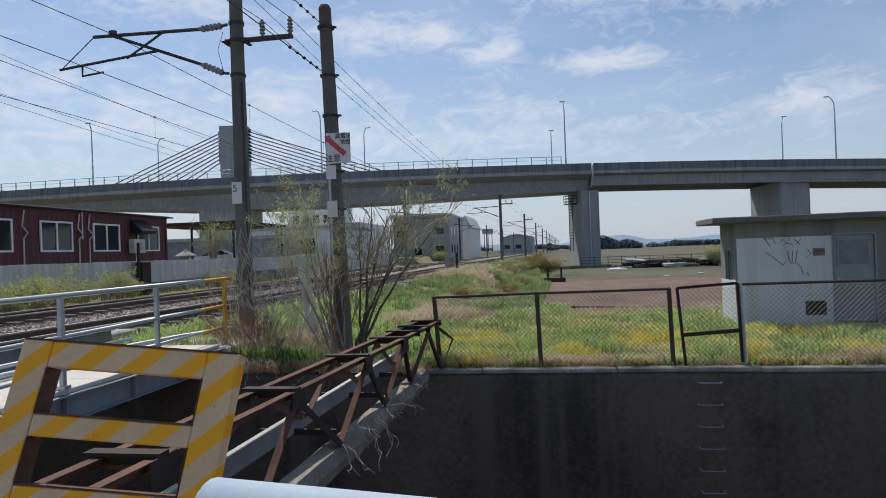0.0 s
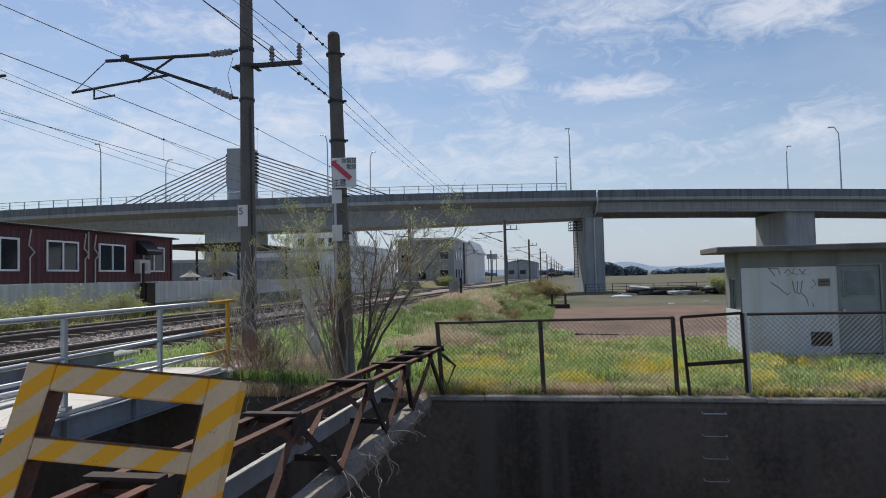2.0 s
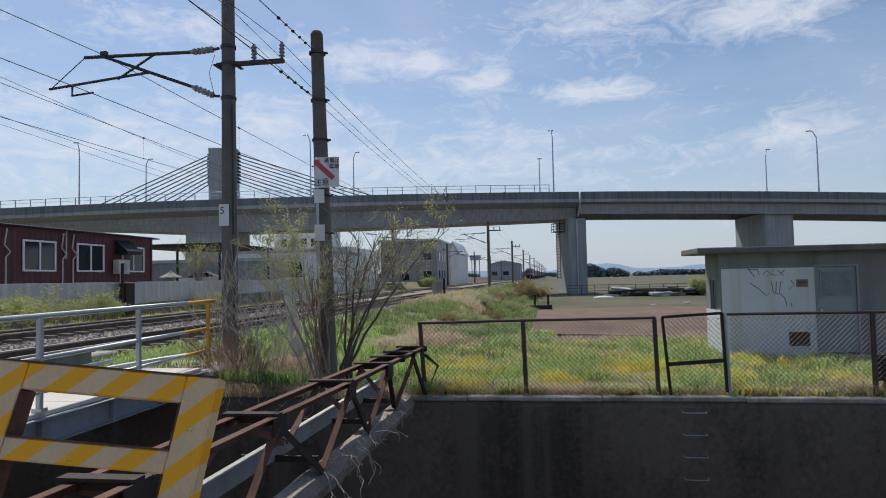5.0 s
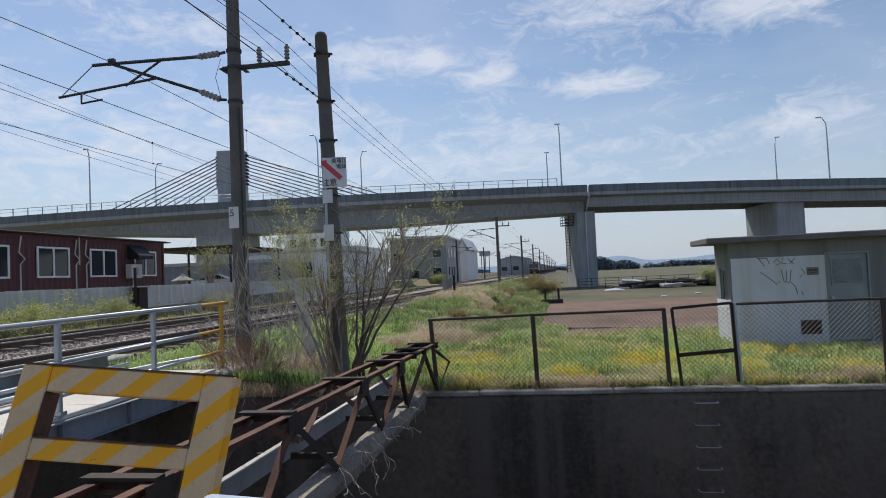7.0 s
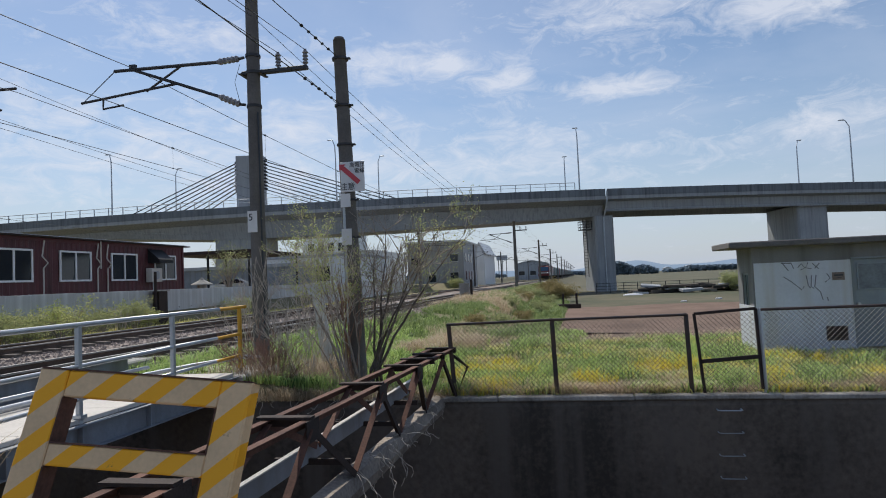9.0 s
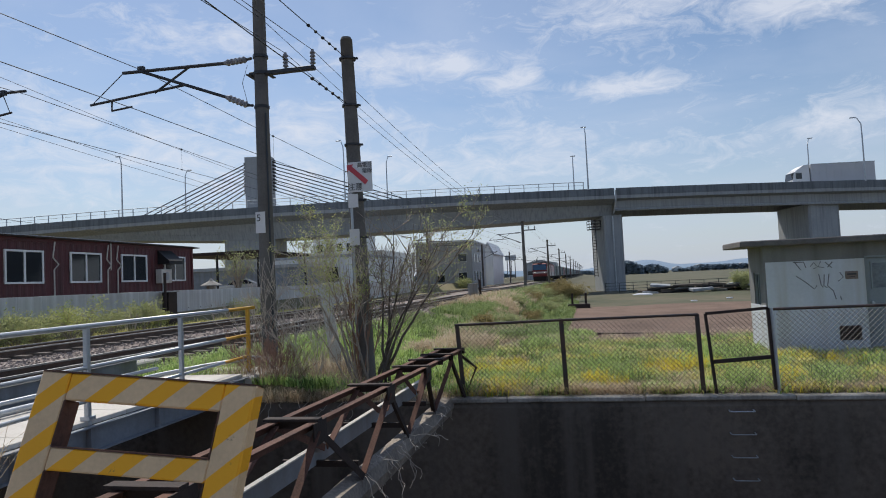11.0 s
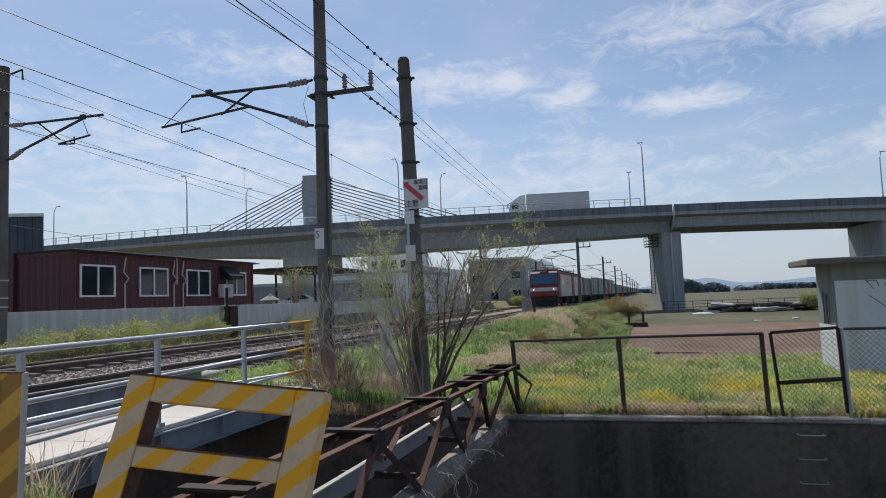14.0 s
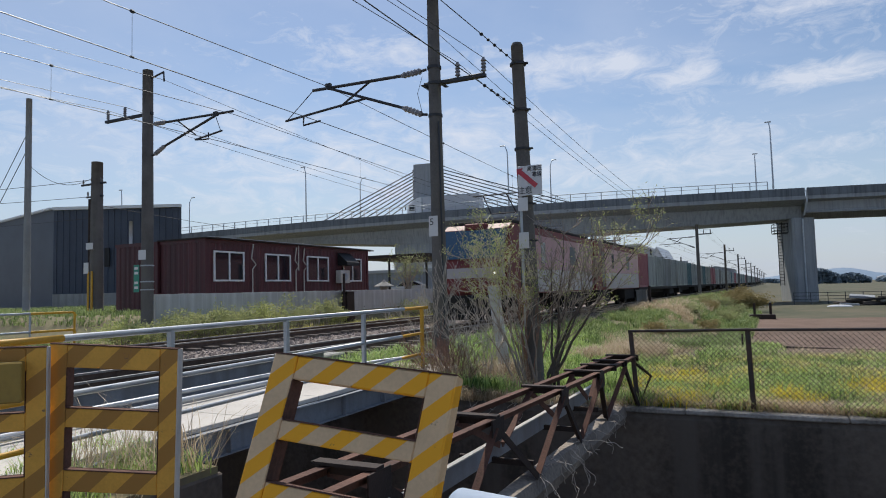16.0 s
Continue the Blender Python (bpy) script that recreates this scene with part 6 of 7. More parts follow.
tube(bm, [(-0.18, -1.25, 2.3), (0.2, -1.15, 2.5)], 0.03, 5)
part("mirror", bm, BLACK, cab, local=True)
bm = B()
box(bm, 0.2, 10.5, -1.0, 1.0, 0.5, 0.94)
part("chassis", bm, UNDER, lorry, local=True)
for x in (1.2, 3.2, 8.2, 9.4):
    for y in (-1.02, 1.02):
        bm = B()
        tube(bm, [(x, y - 0.16, 0.5), (x, y + 0.16, 0.5)], 0.5, 16)
        wh = part("wheel", bm, RUBBER, lorry, local=True)
        bm = B()
        tube(bm, [(x, y - 0.17, 0.5), (x, y + 0.17, 0.5)], 0.26, 12)
        part("rim", bm, GALV, wh, local=True)

# ---- barricades by the road ----


def barricade(name, label, corner, right, down, width, height, material, bars, leg=0.078, depth=0.045, back=None):
    """A welded frame of flat steel: corner is its upper left, right and down its two directions."""
    r, d = Vector(right).normalized(), Vector(down).normalized()
    n = r.cross(d).normalized()
    root = thing(name, label, "barricade", corner, group="striped barricades")
    M = Matrix((( r.x, n.x, -d.x, 0), (r.y, n.y, -d.y, 0), (r.z, n.z, -d.z, 0), (0, 0, 0, 1)))

    def piece(nm, x0, x1, z0, z1, y0=0.0, y1=depth, mm=None):
        bm = B()
        box(bm, x0, x1, y0, y1, -z1, -z0, bevel=0.005)
        bm.transform(M)
        me = bpy.data.meshes.new(nm)
        bm.to_mesh(me), bm.free()
        me.materials.append(mm or material)
        o = new(nm, me)
        o.parent = root
        return o
    piece("upright", 0, leg, 0.0, height)
    piece("upright", width - leg, width, 0.0, height)
    for k, (a, b) in enumerate(bars):
        piece("rail", leg + 0.001, width - leg - 0.001, a, b, 0.003, depth - 0.003)
    # rusty inner edges
    for a, b in zip(bars, bars[1:]):
        piece("inner_edge", leg + 0.0005, leg + 0.006, a[1], b[0], 0.002, depth + 0.03, RUST)
        piece("inner_edge", width - leg - 0.006, width - leg - 0.0005, a[1], b[0], 0.002, depth + 0.03, RUST)
    for k, (a, b) in enumerate(bars[1:]):
        piece("rail_cap", leg + 0.001, width - leg - 0.001, a - 0.004, a - 0.0005, 0.0, depth, RUST)
    piece("top_cap", 0, width, -0.004, -0.0005, 0.0, depth, RUST)
    piece("edge", width + 0.0005, width + 0.004, 0.0, height, 0.004, depth + 0.02, SLAB if back else material)
    for xx in (0.0, width - leg):
        piece("stay", xx + 0.02, xx + leg - 0.02, height - 0.03, height - 0.01, depth, depth + 0.35, RUST)
    return root


barricade("road_barricade", "rusting steel barricade striped yellow and cream by the canal", (-1.948, 2.195, 1.570), (0.988, 0.122, -0.103), (-0.10, -0.30, -0.948), 0.818, 1.23, BARRIER, [(0.0, 0.098), (0.266, 0.346), (0.512, 0.592), (0.80, 0.88)], leg=0.112, depth=0.065)
barricade("road_barricade", "worn amber and brown striped steel barricade in the weeds", (-3.745, 2.38, 1.57), (0.66, 0.31, -0.05), (-0.03, 0.0, -0.85), 0.74, 1.20, GATE, [(0.0, 0.13), (0.36, 0.47), (0.71, 0.83), (1.02, 1.12)], leg=0.10, back=True)
b3 = barricade("road_barricade", "worn amber striped steel barricade with a small box, beside another", (-4.197, 1.80, 1.575), (0.66, 0.62, -0.02), (-0.03, 0.02, -0.85), 0.74, 1.20, GATE, [(0.0, 0.13), (0.36, 0.46), (0.71, 0.83), (1.02, 1.12)], leg=0.10, back=True)
mb = thing("switch_box", "small yellowed switch box hung on the barricade", "box", (-3.777, 2.184, 1.46))
at_face = pose(-3.772, 2.179, 1.46, 0, 0, 43.2)
bm = B()
box(bm, -0.09, 0.07, -0.055, 0.012, -0.19, 0.03, bevel=0.008, m=at_face)
part("case", bm, mat("yellowed_plastic", (0.36, 0.24, 0.05), (0.28, 0.18, 0.04), rough=0.5, scale=6), mb)
bm = B()
box(bm, -0.025, 0.025, -0.0495, -0.0455, -0.08, -0.02, m=at_face)
part("mark", bm, INK, mb)

# guard pipe along the road edge
gp = thing("guard_pipe", "pale blue-white steel guard pipe with an orange reflector", "guard rail", (0.5, 1.75, 0.4))


def pipe_y(x):
    return 1.212 - 0.172 * (x + 0.70)


bm = B()
tube(bm, [(-0.650, pipe_y(-0.650), 1.358), (-0.645, pipe_y(-0.645), 1.358), (6.0, pipe_y(6.0), 1.358)], [0.055, 0.060, 0.060], 20)
part("pipe", bm, PIPEBLUE, gp, smooth=True)
bm = B()
tube(bm, [(-0.620, pipe_y(-0.620) - 0.054, 1.380), (-0.620, pipe_y(-0.620) - 0.061, 1.383)], 0.011, 10)
part("reflector", bm, ORANGE, gp)
for x in (0.9, 2.9, 4.9):
    bm = B()
    tube(bm, [(x, pipe_y(x), 0.35), (x, pipe_y(x), 1.30)], 0.057, 10)
    part("post", bm, PIPEBLUE, gp)
bm = B()
tube(bm, [(0.5, pipe_y(0.5), 0.85), (6.0, pipe_y(6.0), 0.85)], 0.045, 10)
part("lower_pipe", bm, PIPEBLUE, gp, smooth=True)

# ---- plants ----


def tuft_mesh(name, spots, blades, h0, h1, width, lean, material, seed):
    """Grass: thin bent blades, two triangles each, around each spot."""
    r = np.random.default_rng(seed)
    v, f = [], []
    for x, y, z in spots:
        for _ in range(blades):
            a = r.random() * 6.283
            h = (h0 + (h1 - h0) * r.random()) * (1.0 + 0.9 * noise.noise((x * 2.1, y * 2.1, seed * 3.7)))
            w = width * (0.6 + 0.8 * r.random())
            bx, by = x + r.normal() * 0.05, y + r.normal() * 0.05
            l = lean * h * (0.3 + r.random())
            c, s_ = math.cos(a), math.sin(a)
            k = len(v)
            u_ = w * 0.7
            v += [(bx - s_ * w, by + c * w, z - 0.03), (bx + s_ * w, by - c * w, z - 0.03), (bx + c * l * 0.4 + s_ * u_, by + s_ * l * 0.4 - c * u_, z + h * 0.6), (bx + c * l * 0.4 - s_ * u_, by + s_ * l * 0.4 + c * u_, z + h * 0.6), (bx + c * l, by + s_ * l, z + h * (0.95 - 0.25 * r.random()))]
            f += [(k, k + 1, k + 2, k + 3), (k + 3, k + 2, k + 4)]
    return raw(name, v, f, material)


def spots(n, x0, x1, y0, y1, keep=lambda x, y: True, seed=1):
    r = np.random.default_rng(seed)
    out = []
    while len(out) < n:
        x, y = x0 + (x1 - x0) * r.random(), y0 + (y1 - y0) * r.random() ** 1.25
        if keep(x, y) and not (HX0 - 0.1 < x < HX1 + 0.1 and HY0 - 0.35 < y < HY1 + 0.1):
            out.append((x, y, ground_z(x, y)))
    return out


def nz(x, y, s=0.5, o=0.0):
    return noise.noise((x * s, y * s, o))


tagged(tuft_mesh("grass", spots(15000, -5.4, 9, 9.95, 26, lambda x, y: nz(x, y, 0.9, 2) > -0.22 and (x < 0.6 or y < 18 + nz(x, y, 0.5, 3) * 3), 11), 5, 0.06, 0.22, 0.011, 0.9, GRASS, 1), "fresh green grass on the canal bank", "grass", kind="stuff")
tagged(tuft_mesh("grass", spots(12000, -2.2, 9, 9.95, 17, lambda x, y: nz(x, y, 1.1, 7) > -0.05, 12), 4, 0.05, 0.18, 0.010, 0.9, GRASS_Y, 2), "yellowing grass and weeds behind the fence", "grass", kind="stuff")
tagged(tuft_mesh("grass", spots(9000, -9, 4.5, 20, 60, lambda x, y: 2.6 < x - track_x(y) < 8.6 and nz(x, y, 0.45, 6) > -0.28, 13), 6, 0.10, 0.36, 0.012, 0.8, GRASS_B, 3), "long green grass on the railway bank", "grass", kind="stuff")
tagged(tuft_mesh("grass", spots(5000, -6, 4, 40, 110, lambda x, y: 2.8 < x - track_x(y) < 8.0, 14), 6, 0.2, 0.5, 0.03, 0.8, GRASS_B, 4), "tall yellow-green grass far along the bank", "grass", kind="stuff")
tagged(tuft_mesh("dry_grass", spots(4200, -5.8, -0.5, 16, 34, lambda x, y: abs(x - track_x(y) - 6.0 + 0.9 * nz(x, y, 0.3, 4)) < 1.0, 15), 6, 0.12, 0.32, 0.008, 1.0, STRAW, 5), "pale dry grass on the bank", "grass", kind="stuff")
tagged(tuft_mesh("grass", spots(4000, -9.2, -5.6, 10.0, 22, lambda x, y: x - track_x(y) > 1.7, 16), 5, 0.08, 0.3, 0.007, 0.9, GRASS, 6), "green grass beside the near track", "grass", kind="stuff")
tagged(tuft_mesh("grass", [(x, y, 0.36) for x, y, z in spots(3600, -17.3, -15.2, 11, 50, lambda x, y: x - track_x(y, 1) < -1.5, 17)], 6, 0.05, 0.22, 0.008, 0.9, GRASS_Y, 7), "bright weeds at the foot of the panel wall", "grass", kind="stuff")
tagged(tuft_mesh("dry_grass", spots(420, -6.3, -3.6, 10.0, 13.0, lambda x, y: nz(x, y, 0.8, 1) > -0.1, 18), 7, 0.15, 0.6, 0.0030, 1.1, STRAW_D, 8), "dry stalks round the poles", "grass", kind="stuff")
tagged(tuft_mesh("grass", [(x, y, 0.34) for x, y in zip(np.random.default_rng(3).uniform(-6.2, -4.42, 420), np.random.default_rng(4).uniform(2.65, 4.28, 420))], 7, 0.05, 0.24, 0.005, 0.8, GRASS, 9), "green grass on the bank behind the barricades", "grass", kind="stuff")
tagged(tuft_mesh("dry_grass", [(x, y, 0.34) for x, y in zip(np.random.default_rng(5).uniform(-5.3, -4.40, 60), np.random.default_rng(6).uniform(3.3, 4.29, 60))], 8, 0.15, 0.58, 0.0035, 1.3, STRAW, 10), "dry feathery stalks at the canal edge", "grass", kind="stuff")
tagged(tuft_mesh("dry_grass", [(x, WALL_Y + 0.02, 0.05) for x in np.random.default_rng(8).uniform(-5.2, -1.9, 260)] + [(x, WALL_Y + 0.25, 0.0) for x in np.random.default_rng(9).uniform(-1.9, 7, 900)] + [(x, WALL_Y + 0.3 + 0.5 * q * q, 0.02) for x, q in np.random.default_rng(10).uniform((-1.9, 0), (7, 1), (2400, 2))], 6, 0.05, 0.22, 0.0045, 1.5, STRAW, 11), "dry grass along the wall's edge", "grass", kind="stuff")


tagged(tuft_mesh("weeds", spots(2600, -2.0, 9, 9.95, 14, lambda x, y: nz(x, y, 1.1, 21) > 0.15, 31), 4, 0.10, 0.26, 0.008, 0.6, FLOWER, 12), "yellow-topped weeds behind the fence", "weeds", kind="stuff")
tagged(tuft_mesh("weeds", spots(2200, -4.6, 9, 9.95, 17, lambda x, y: nz(x, y, 0.9, 33) > 0.18, 32), 7, 0.12, 0.34, 0.008, 0.7, GRASS, 13), "darker clumps of tall weeds", "weeds", kind="stuff")
tagged(tuft_mesh("dry_grass", spots(6000, -3.0, 9, 9.95, 20, lambda x, y: nz(x, y, 1.0, 44) > 0.0, 33), 6, 0.05, 0.20, 0.0045, 1.4, STRAW, 14), "flattened dry grass among the green", "grass", kind="stuff")


def branch(bm, p, d, length, r, depth, rnd, tips, spread=0.55, up=0.1):
    n = 4
    pts, q = [p.copy()], p.copy()
    dd = d.copy()
    for i in range(n):
        dd = (dd + Vector((rnd.uniform(-1, 1), rnd.uniform(-1, 1), rnd.uniform(-0.6, 1))) * 0.13 + Vector((0, 0, up * 0.1))).normalized()
        q = q + dd * length / n
        pts.append(q.copy())
    tube(bm, pts, [max(0.0042, r * (1 - 0.16 * i)) for i in range(n + 1)], 5 if r > 0.008 else 3, caps=False)
    if depth == 0:
        tips.append((pts[-1], dd))
        tips.append((pts[2], dd))
        return
    for k in range(rnd.choice((2, 3, 3))):
        t = rnd.uniform(0.35, 1.0)
        at = pts[min(n, int(t * n + 0.5))]
        nd = (dd + Vector((rnd.uniform(-1, 1), rnd.uniform(-1, 1), rnd.uniform(-0.5, 0.8))) * spread).normalized()
        branch(bm, at, nd, length * rnd.uniform(0.55, 0.8), r * 0.58, depth - 1, rnd, tips, spread, up)


def leaves(tips, per, size, seed, jitter=0.12):
    rnd = random.Random(seed)
    v, f = [], []
    for p, d in tips:
        for _ in range(per):
            c = p + Vector((rnd.gauss(0, jitter), rnd.gauss(0, jitter), rnd.gauss(0, jitter)))
            a = Vector((rnd.uniform(-1, 1), rnd.uniform(-1, 1), rnd.uniform(-1, 1))).normalized()
            b = a.orthogonal().normalized()
            s_ = size * rnd.uniform(0.5, 1.2)
            k = len(v)
            v += [tuple(c - a * s_), tuple(c + b * s_ * 0.4), tuple(c + a * s_), tuple(c - b * s_ * 0.4)]
            f.append((k, k + 1, k + 2, k + 3))
    return v, f


def shrub(name, label, x, y, stems, height, seed, depth=3, leaf=0.03, per=2, lm=None, bark=None, r0=0.035, spread=0.55, fan=0.45, jitter=0.08, leaf_min=0.0, category="shrub", zb=None):
    rnd = random.Random(seed)
    z = ground_z(x, y) if zb is None else zb
    root = thing(name, label, category, (x, y, z))
    bm = B()
    tips = []
    for k in range(stems):
        a = 6.283 * k / stems + rnd.uniform(-0.4, 0.4)
        o = Vector((math.cos(a), math.sin(a), 0))
        d = (Vector((0, 0, 1)) + o * rnd.uniform(0.1, fan)).normalized()
        branch(bm, Vector((x, y, z - 0.05)) + o * rnd.uniform(0.03, 0.15), d, height * rnd.uniform(0.4, 0.6), r0 * rnd.uniform(0.7, 1.2), depth, rnd, tips, spread)
    part("stem", bm, bark or TWIG, root)
    if per:
        tips = [t for t in tips if t[0].z > z + leaf_min]
        v, f = leaves(tips, per, leaf, seed, jitter)
        me = bpy.data.meshes.new("leaves")
        base = Vector(root.matrix_basis.translation)
        me.from_pydata([tuple(Vector(q) - base) for q in v], [], f)
        me.materials.append(lm or LEAF)
        o = new("leaves", me)
        o.parent = root
    return root


def fan_shrub(name, label, base, limbs, seed, r0=0.03, bark=None, lm=None, leaf=0.022):
    """Stems that fan from one base to given crowns; each limb is (x, y, z of its end, twigs, leaves at each twig's end)."""
    rnd = random.Random(seed)
    root = thing(name, label, "shrub", base)
    b0 = Vector(base)
    stem, twig, v, f = B(), B(), [], []
    for x, y, z, twigs, leafy_ in limbs:
        end = Vector((x, y, z))
        start = b0 + Vector((rnd.uniform(-0.2, 0.2), rnd.uniform(-0.12, 0.12), -0.08))
        mid = start.lerp(end, 0.5) + Vector(((start.x - end.x) * 0.06 + rnd.uniform(-0.12, 0.12), rnd.uniform(-0.1, 0.1), 0.05 * (end - start).length))
        n = 10
        pts, wig = [], Vector((0, 0, 0))
        for i in range(n + 1):
            t = i / n
            wig = wig * 0.7 + Vector((rnd.uniform(-1, 1), rnd.uniform(-1, 1), rnd.uniform(-1, 1))) * 0.028
            pts.append(start * (1 - t) ** 2 + mid * 2 * t * (1 - t) + end * t * t + wig * (1 if 0 < i else 0))
        r = r0 * rnd.uniform(0.65, 1.15)
        tube(stem, pts, [max(0.005, r * (1 - 0.85 * i / n)) for i in range(n + 1)], 6, caps=False)
        tips = []
        for k in range(twigs):
            i = rnd.choice((3, 4, 5, 5, 6, 6, 7, 7, 8, 8, 9, 9, 10))
            d = (pts[min(n, i + 1)] - pts[i - 1]).normalized()
            nd = (d * 0.7 + Vector((rnd.uniform(-1, 1), rnd.uniform(-1, 1), rnd.uniform(-0.6, 0.8))) * 1.1).normalized()
            own = []
            branch(twig, pts[i], nd, rnd.uniform(0.25, 0.60), max(0.006, r * 0.3), rnd.choice((1, 2, 2)), rnd, own, 0.7)
            tips += [q for q in own if i >= 5]
        if leafy_:
            tv, tf = leaves(tips, leafy_, leaf, seed + len(v), 0.055)
            f += [tuple(j + len(v) for j in q) for q in tf]
            v += tv
    part("stem", stem, bark or BARK_D, root, "dark smooth stems", smooth=True)
    part("twig_crown", twig, TWIG_P if bark else TWIG, root, "fine bare grey-brown twigs")
    if v:
        me = bpy.data.meshes.new("leaves")
        me.from_pydata([tuple(Vector(q) - b0) for q in v], [], f)
        me.materials.append(lm or LEAF)
        o = new("leaves", me)
        o.parent = root
    return root


fan_shrub("leafing_shrub", "multi-stemmed bare shrub with tufts of young yellow-green leaves by the poles", (-3.30, 11.2, 0.12),
          [(-1.62, 11.2, 2.55, 12, 5), (-2.05, 11.3, 2.8, 14, 8), (-2.25, 11.0, 2.4, 14, 2), (-2.75, 11.1, 2.6, 14, 0), (-3.05, 11.3, 2.75, 14, 1), (-2.6, 10.9, 1.9, 14, 0), (-3.2, 11.0, 2.1, 12, 0)], 4, r0=0.034)
fan_shrub("leafing_shrub", "leafier shrub with dense yellow-green spring leaves against the sign pole", (-3.72, 11.05, 0.12),
          [(-4.1, 11.0, 2.6, 12, 9), (-4.5, 11.0, 2.85, 12, 7), (-3.95, 10.9, 2.3, 12, 9), (-4.9, 11.1, 2.6, 12, 3), (-4.3, 10.9, 2.1, 13, 4), (-3.55, 10.9, 2.1, 12, 2), (-4.7, 11.0, 1.8, 13, 0), (-4.95, 11.0, 1.5, 12, 0)], 9, r0=0.022, bark=TWIG)
shrub("dead_shrub", "tangle of bare pale twigs round the pole foot", -4.6, 11.0, 9, 1.7, 15, depth=3, per=0, bark=TWIG_P, r0=0.013, fan=0.8, spread=0.8)
shrub("dead_shrub", "tangle of bare reddish twigs round the pole foot", -5.5, 10.9, 14, 1.0, 16, depth=3, per=0, bark=TWIG_R, r0=0.011, fan=0.9)
shrub("dead_shrub", "low dead brush beside the walkway's end", -4.9, 10.4, 14, 0.8, 17, depth=3, per=0, bark=TWIG_R, r0=0.010, fan=1.0)
shrub("dead_shrub", "reddish bare creeper stems bound round the pole", -3.80, 11.42, 10, 2.4, 18, depth=2, per=0, bark=TWIG_R, r0=0.022, fan=0.14, spread=0.32)
shrub("dead_shrub", "bare stems beside the catenary pole", -5.95, 11.9, 7, 2.1, 19, depth=3, per=0, bark=TWIG_P, r0=0.010, fan=0.4)
# creeper hanging over the concrete beam
for k, (x, y) in enumerate(((-1.86, 7.0), (-1.84, 7.6), (-1.9, 6.2), (-1.82, 8.7), (-1.88, 6.6), (-3.4, 9.72), (-4.4, 9.72))):
    rnd = random.Random(40 + k)
    cr = thing("hanging_creeper", "pale dead creeper stems hanging over the concrete edge", "creeper", (x, y, 0.0))
    for j in range(6):
        bm = B()
        q = Vector((x - 0.06 + rnd.uniform(-0.1, 0.1), y + rnd.uniform(-0.4, 0.4) * (1 if y < 9.5 else 0.0), 0.02))
        if y > 9.5:
            q.x = x + rnd.uniform(-0.5, 0.5)
        out = Vector((1, -0.2, 0)) if y < 9.5 else Vector((0, -1, 0))
        pts = [q]
        q.z = 0.08 if y < 9.5 else 0.02
        wig = Vector((0, 0, 0))
        for i in range(10):
            wig = wig * 0.6 + Vector((rnd.uniform(-1, 1), rnd.uniform(-1, 1), rnd.uniform(-0.8, 0.5))) * 0.03
            q = q + out * (0.03 if i < 3 else 0.004) + wig + Vector((0, 0, rnd.uniform(-0.04, 0.012)))
            pts.append(q.copy())
        tube(bm, pts, 0.0035, 4)
        part("stem", bm, TWIG_P, cr)


def bush(name, label, x, y, w, h, n, size, material, seed, zb=None, category="bush"):
    """A rounded bush of many small leaf clumps on short limbs, with gaps and an uneven outline."""
    rnd = random.Random(seed)
    z = ground_z(x, y) if zb is None else zb
    root = thing(name, label, category, (x, y, z))
    bm = B()
    tips = []
    for k in range(7):
        a = 6.283 * k / 7 + rnd.uniform(-0.3, 0.3)
        d = Vector((math.cos(a) * w / h * 0.8, math.sin(a) * w / h * 0.8, 1)).normalized()
        branch(bm, Vector((x, y, z)), d, h * 0.55, 0.012 * h + 0.01, 2, rnd, tips, 0.8)
    part("stem", bm, TWIG, root)
    cl = []
    for _ in range(n):
        p, d = rnd.choice(tips)
        g_ = p + Vector((rnd.gauss(0, w * 0.13), rnd.gauss(0, w * 0.13), rnd.gauss(0, h * 0.10)))
        g_.z = max(z + 0.04, g_.z)
        cl.append((g_, d))
    v, f = leaves(cl, 7, size, seed + 1, size * 1.6)
    me = bpy.data.meshes.new("leaves")
    base = Vector((x, y, z))
    me.from_pydata([tuple(Vector(q) - base) for q in v], [], f)
    me.materials.append(material)
    o = new("leaves", me)
    o.parent = root
    return root


for k, (x, y, w, h, m) in enumerate(((-16.4, 16.6, 1.1, 1.05, LEAF_B), (-16.3, 18.7, 1.3, 1.4, LEAF), (-16.6, 17.7, 0.7, 0.9, LEAF_B), (-16.4, 22.6, 0.9, 1.25, LEAF_B), (-16.5, 15.2, 1.2, 1.0, LEAF_B), (-16.6, 23.7, 0.5, 0.7, LEAF), (-16.6, 31.0, 1.4, 1.2, LEAF_B), (-16.2, 12.6, 1.1, 0.9, LEAF))):
    bush("trackside_bush", "leafy yellow-green bush at the foot of the panel wall", x, y, w * 0.85, h * 0.9, 300, 0.045, m, 100 + k, 0.36)
tagged(tuft_mesh("dry_grass", spots(2600, -9, -1.5, 33, 56, lambda x, y: 1.6 < x - track_x(y) < 5.8 and nz(x, y, 0.35, 12) > -0.05, 41), 7, 0.18, 0.5, 0.014, 1.0, STRAW, 15), "pale tan dead grass on the crest of the bank", "grass", kind="stuff")
tagged(tuft_mesh("grass", [(x, y, 0.36) for x, y, z in spots(2600, -34, -17.8, 8, 14, lambda x, y: True, 42)], 6, 0.08, 0.3, 0.010, 0.8, GRASS_B, 16), "rough grass beyond the tracks", "grass", kind="stuff")
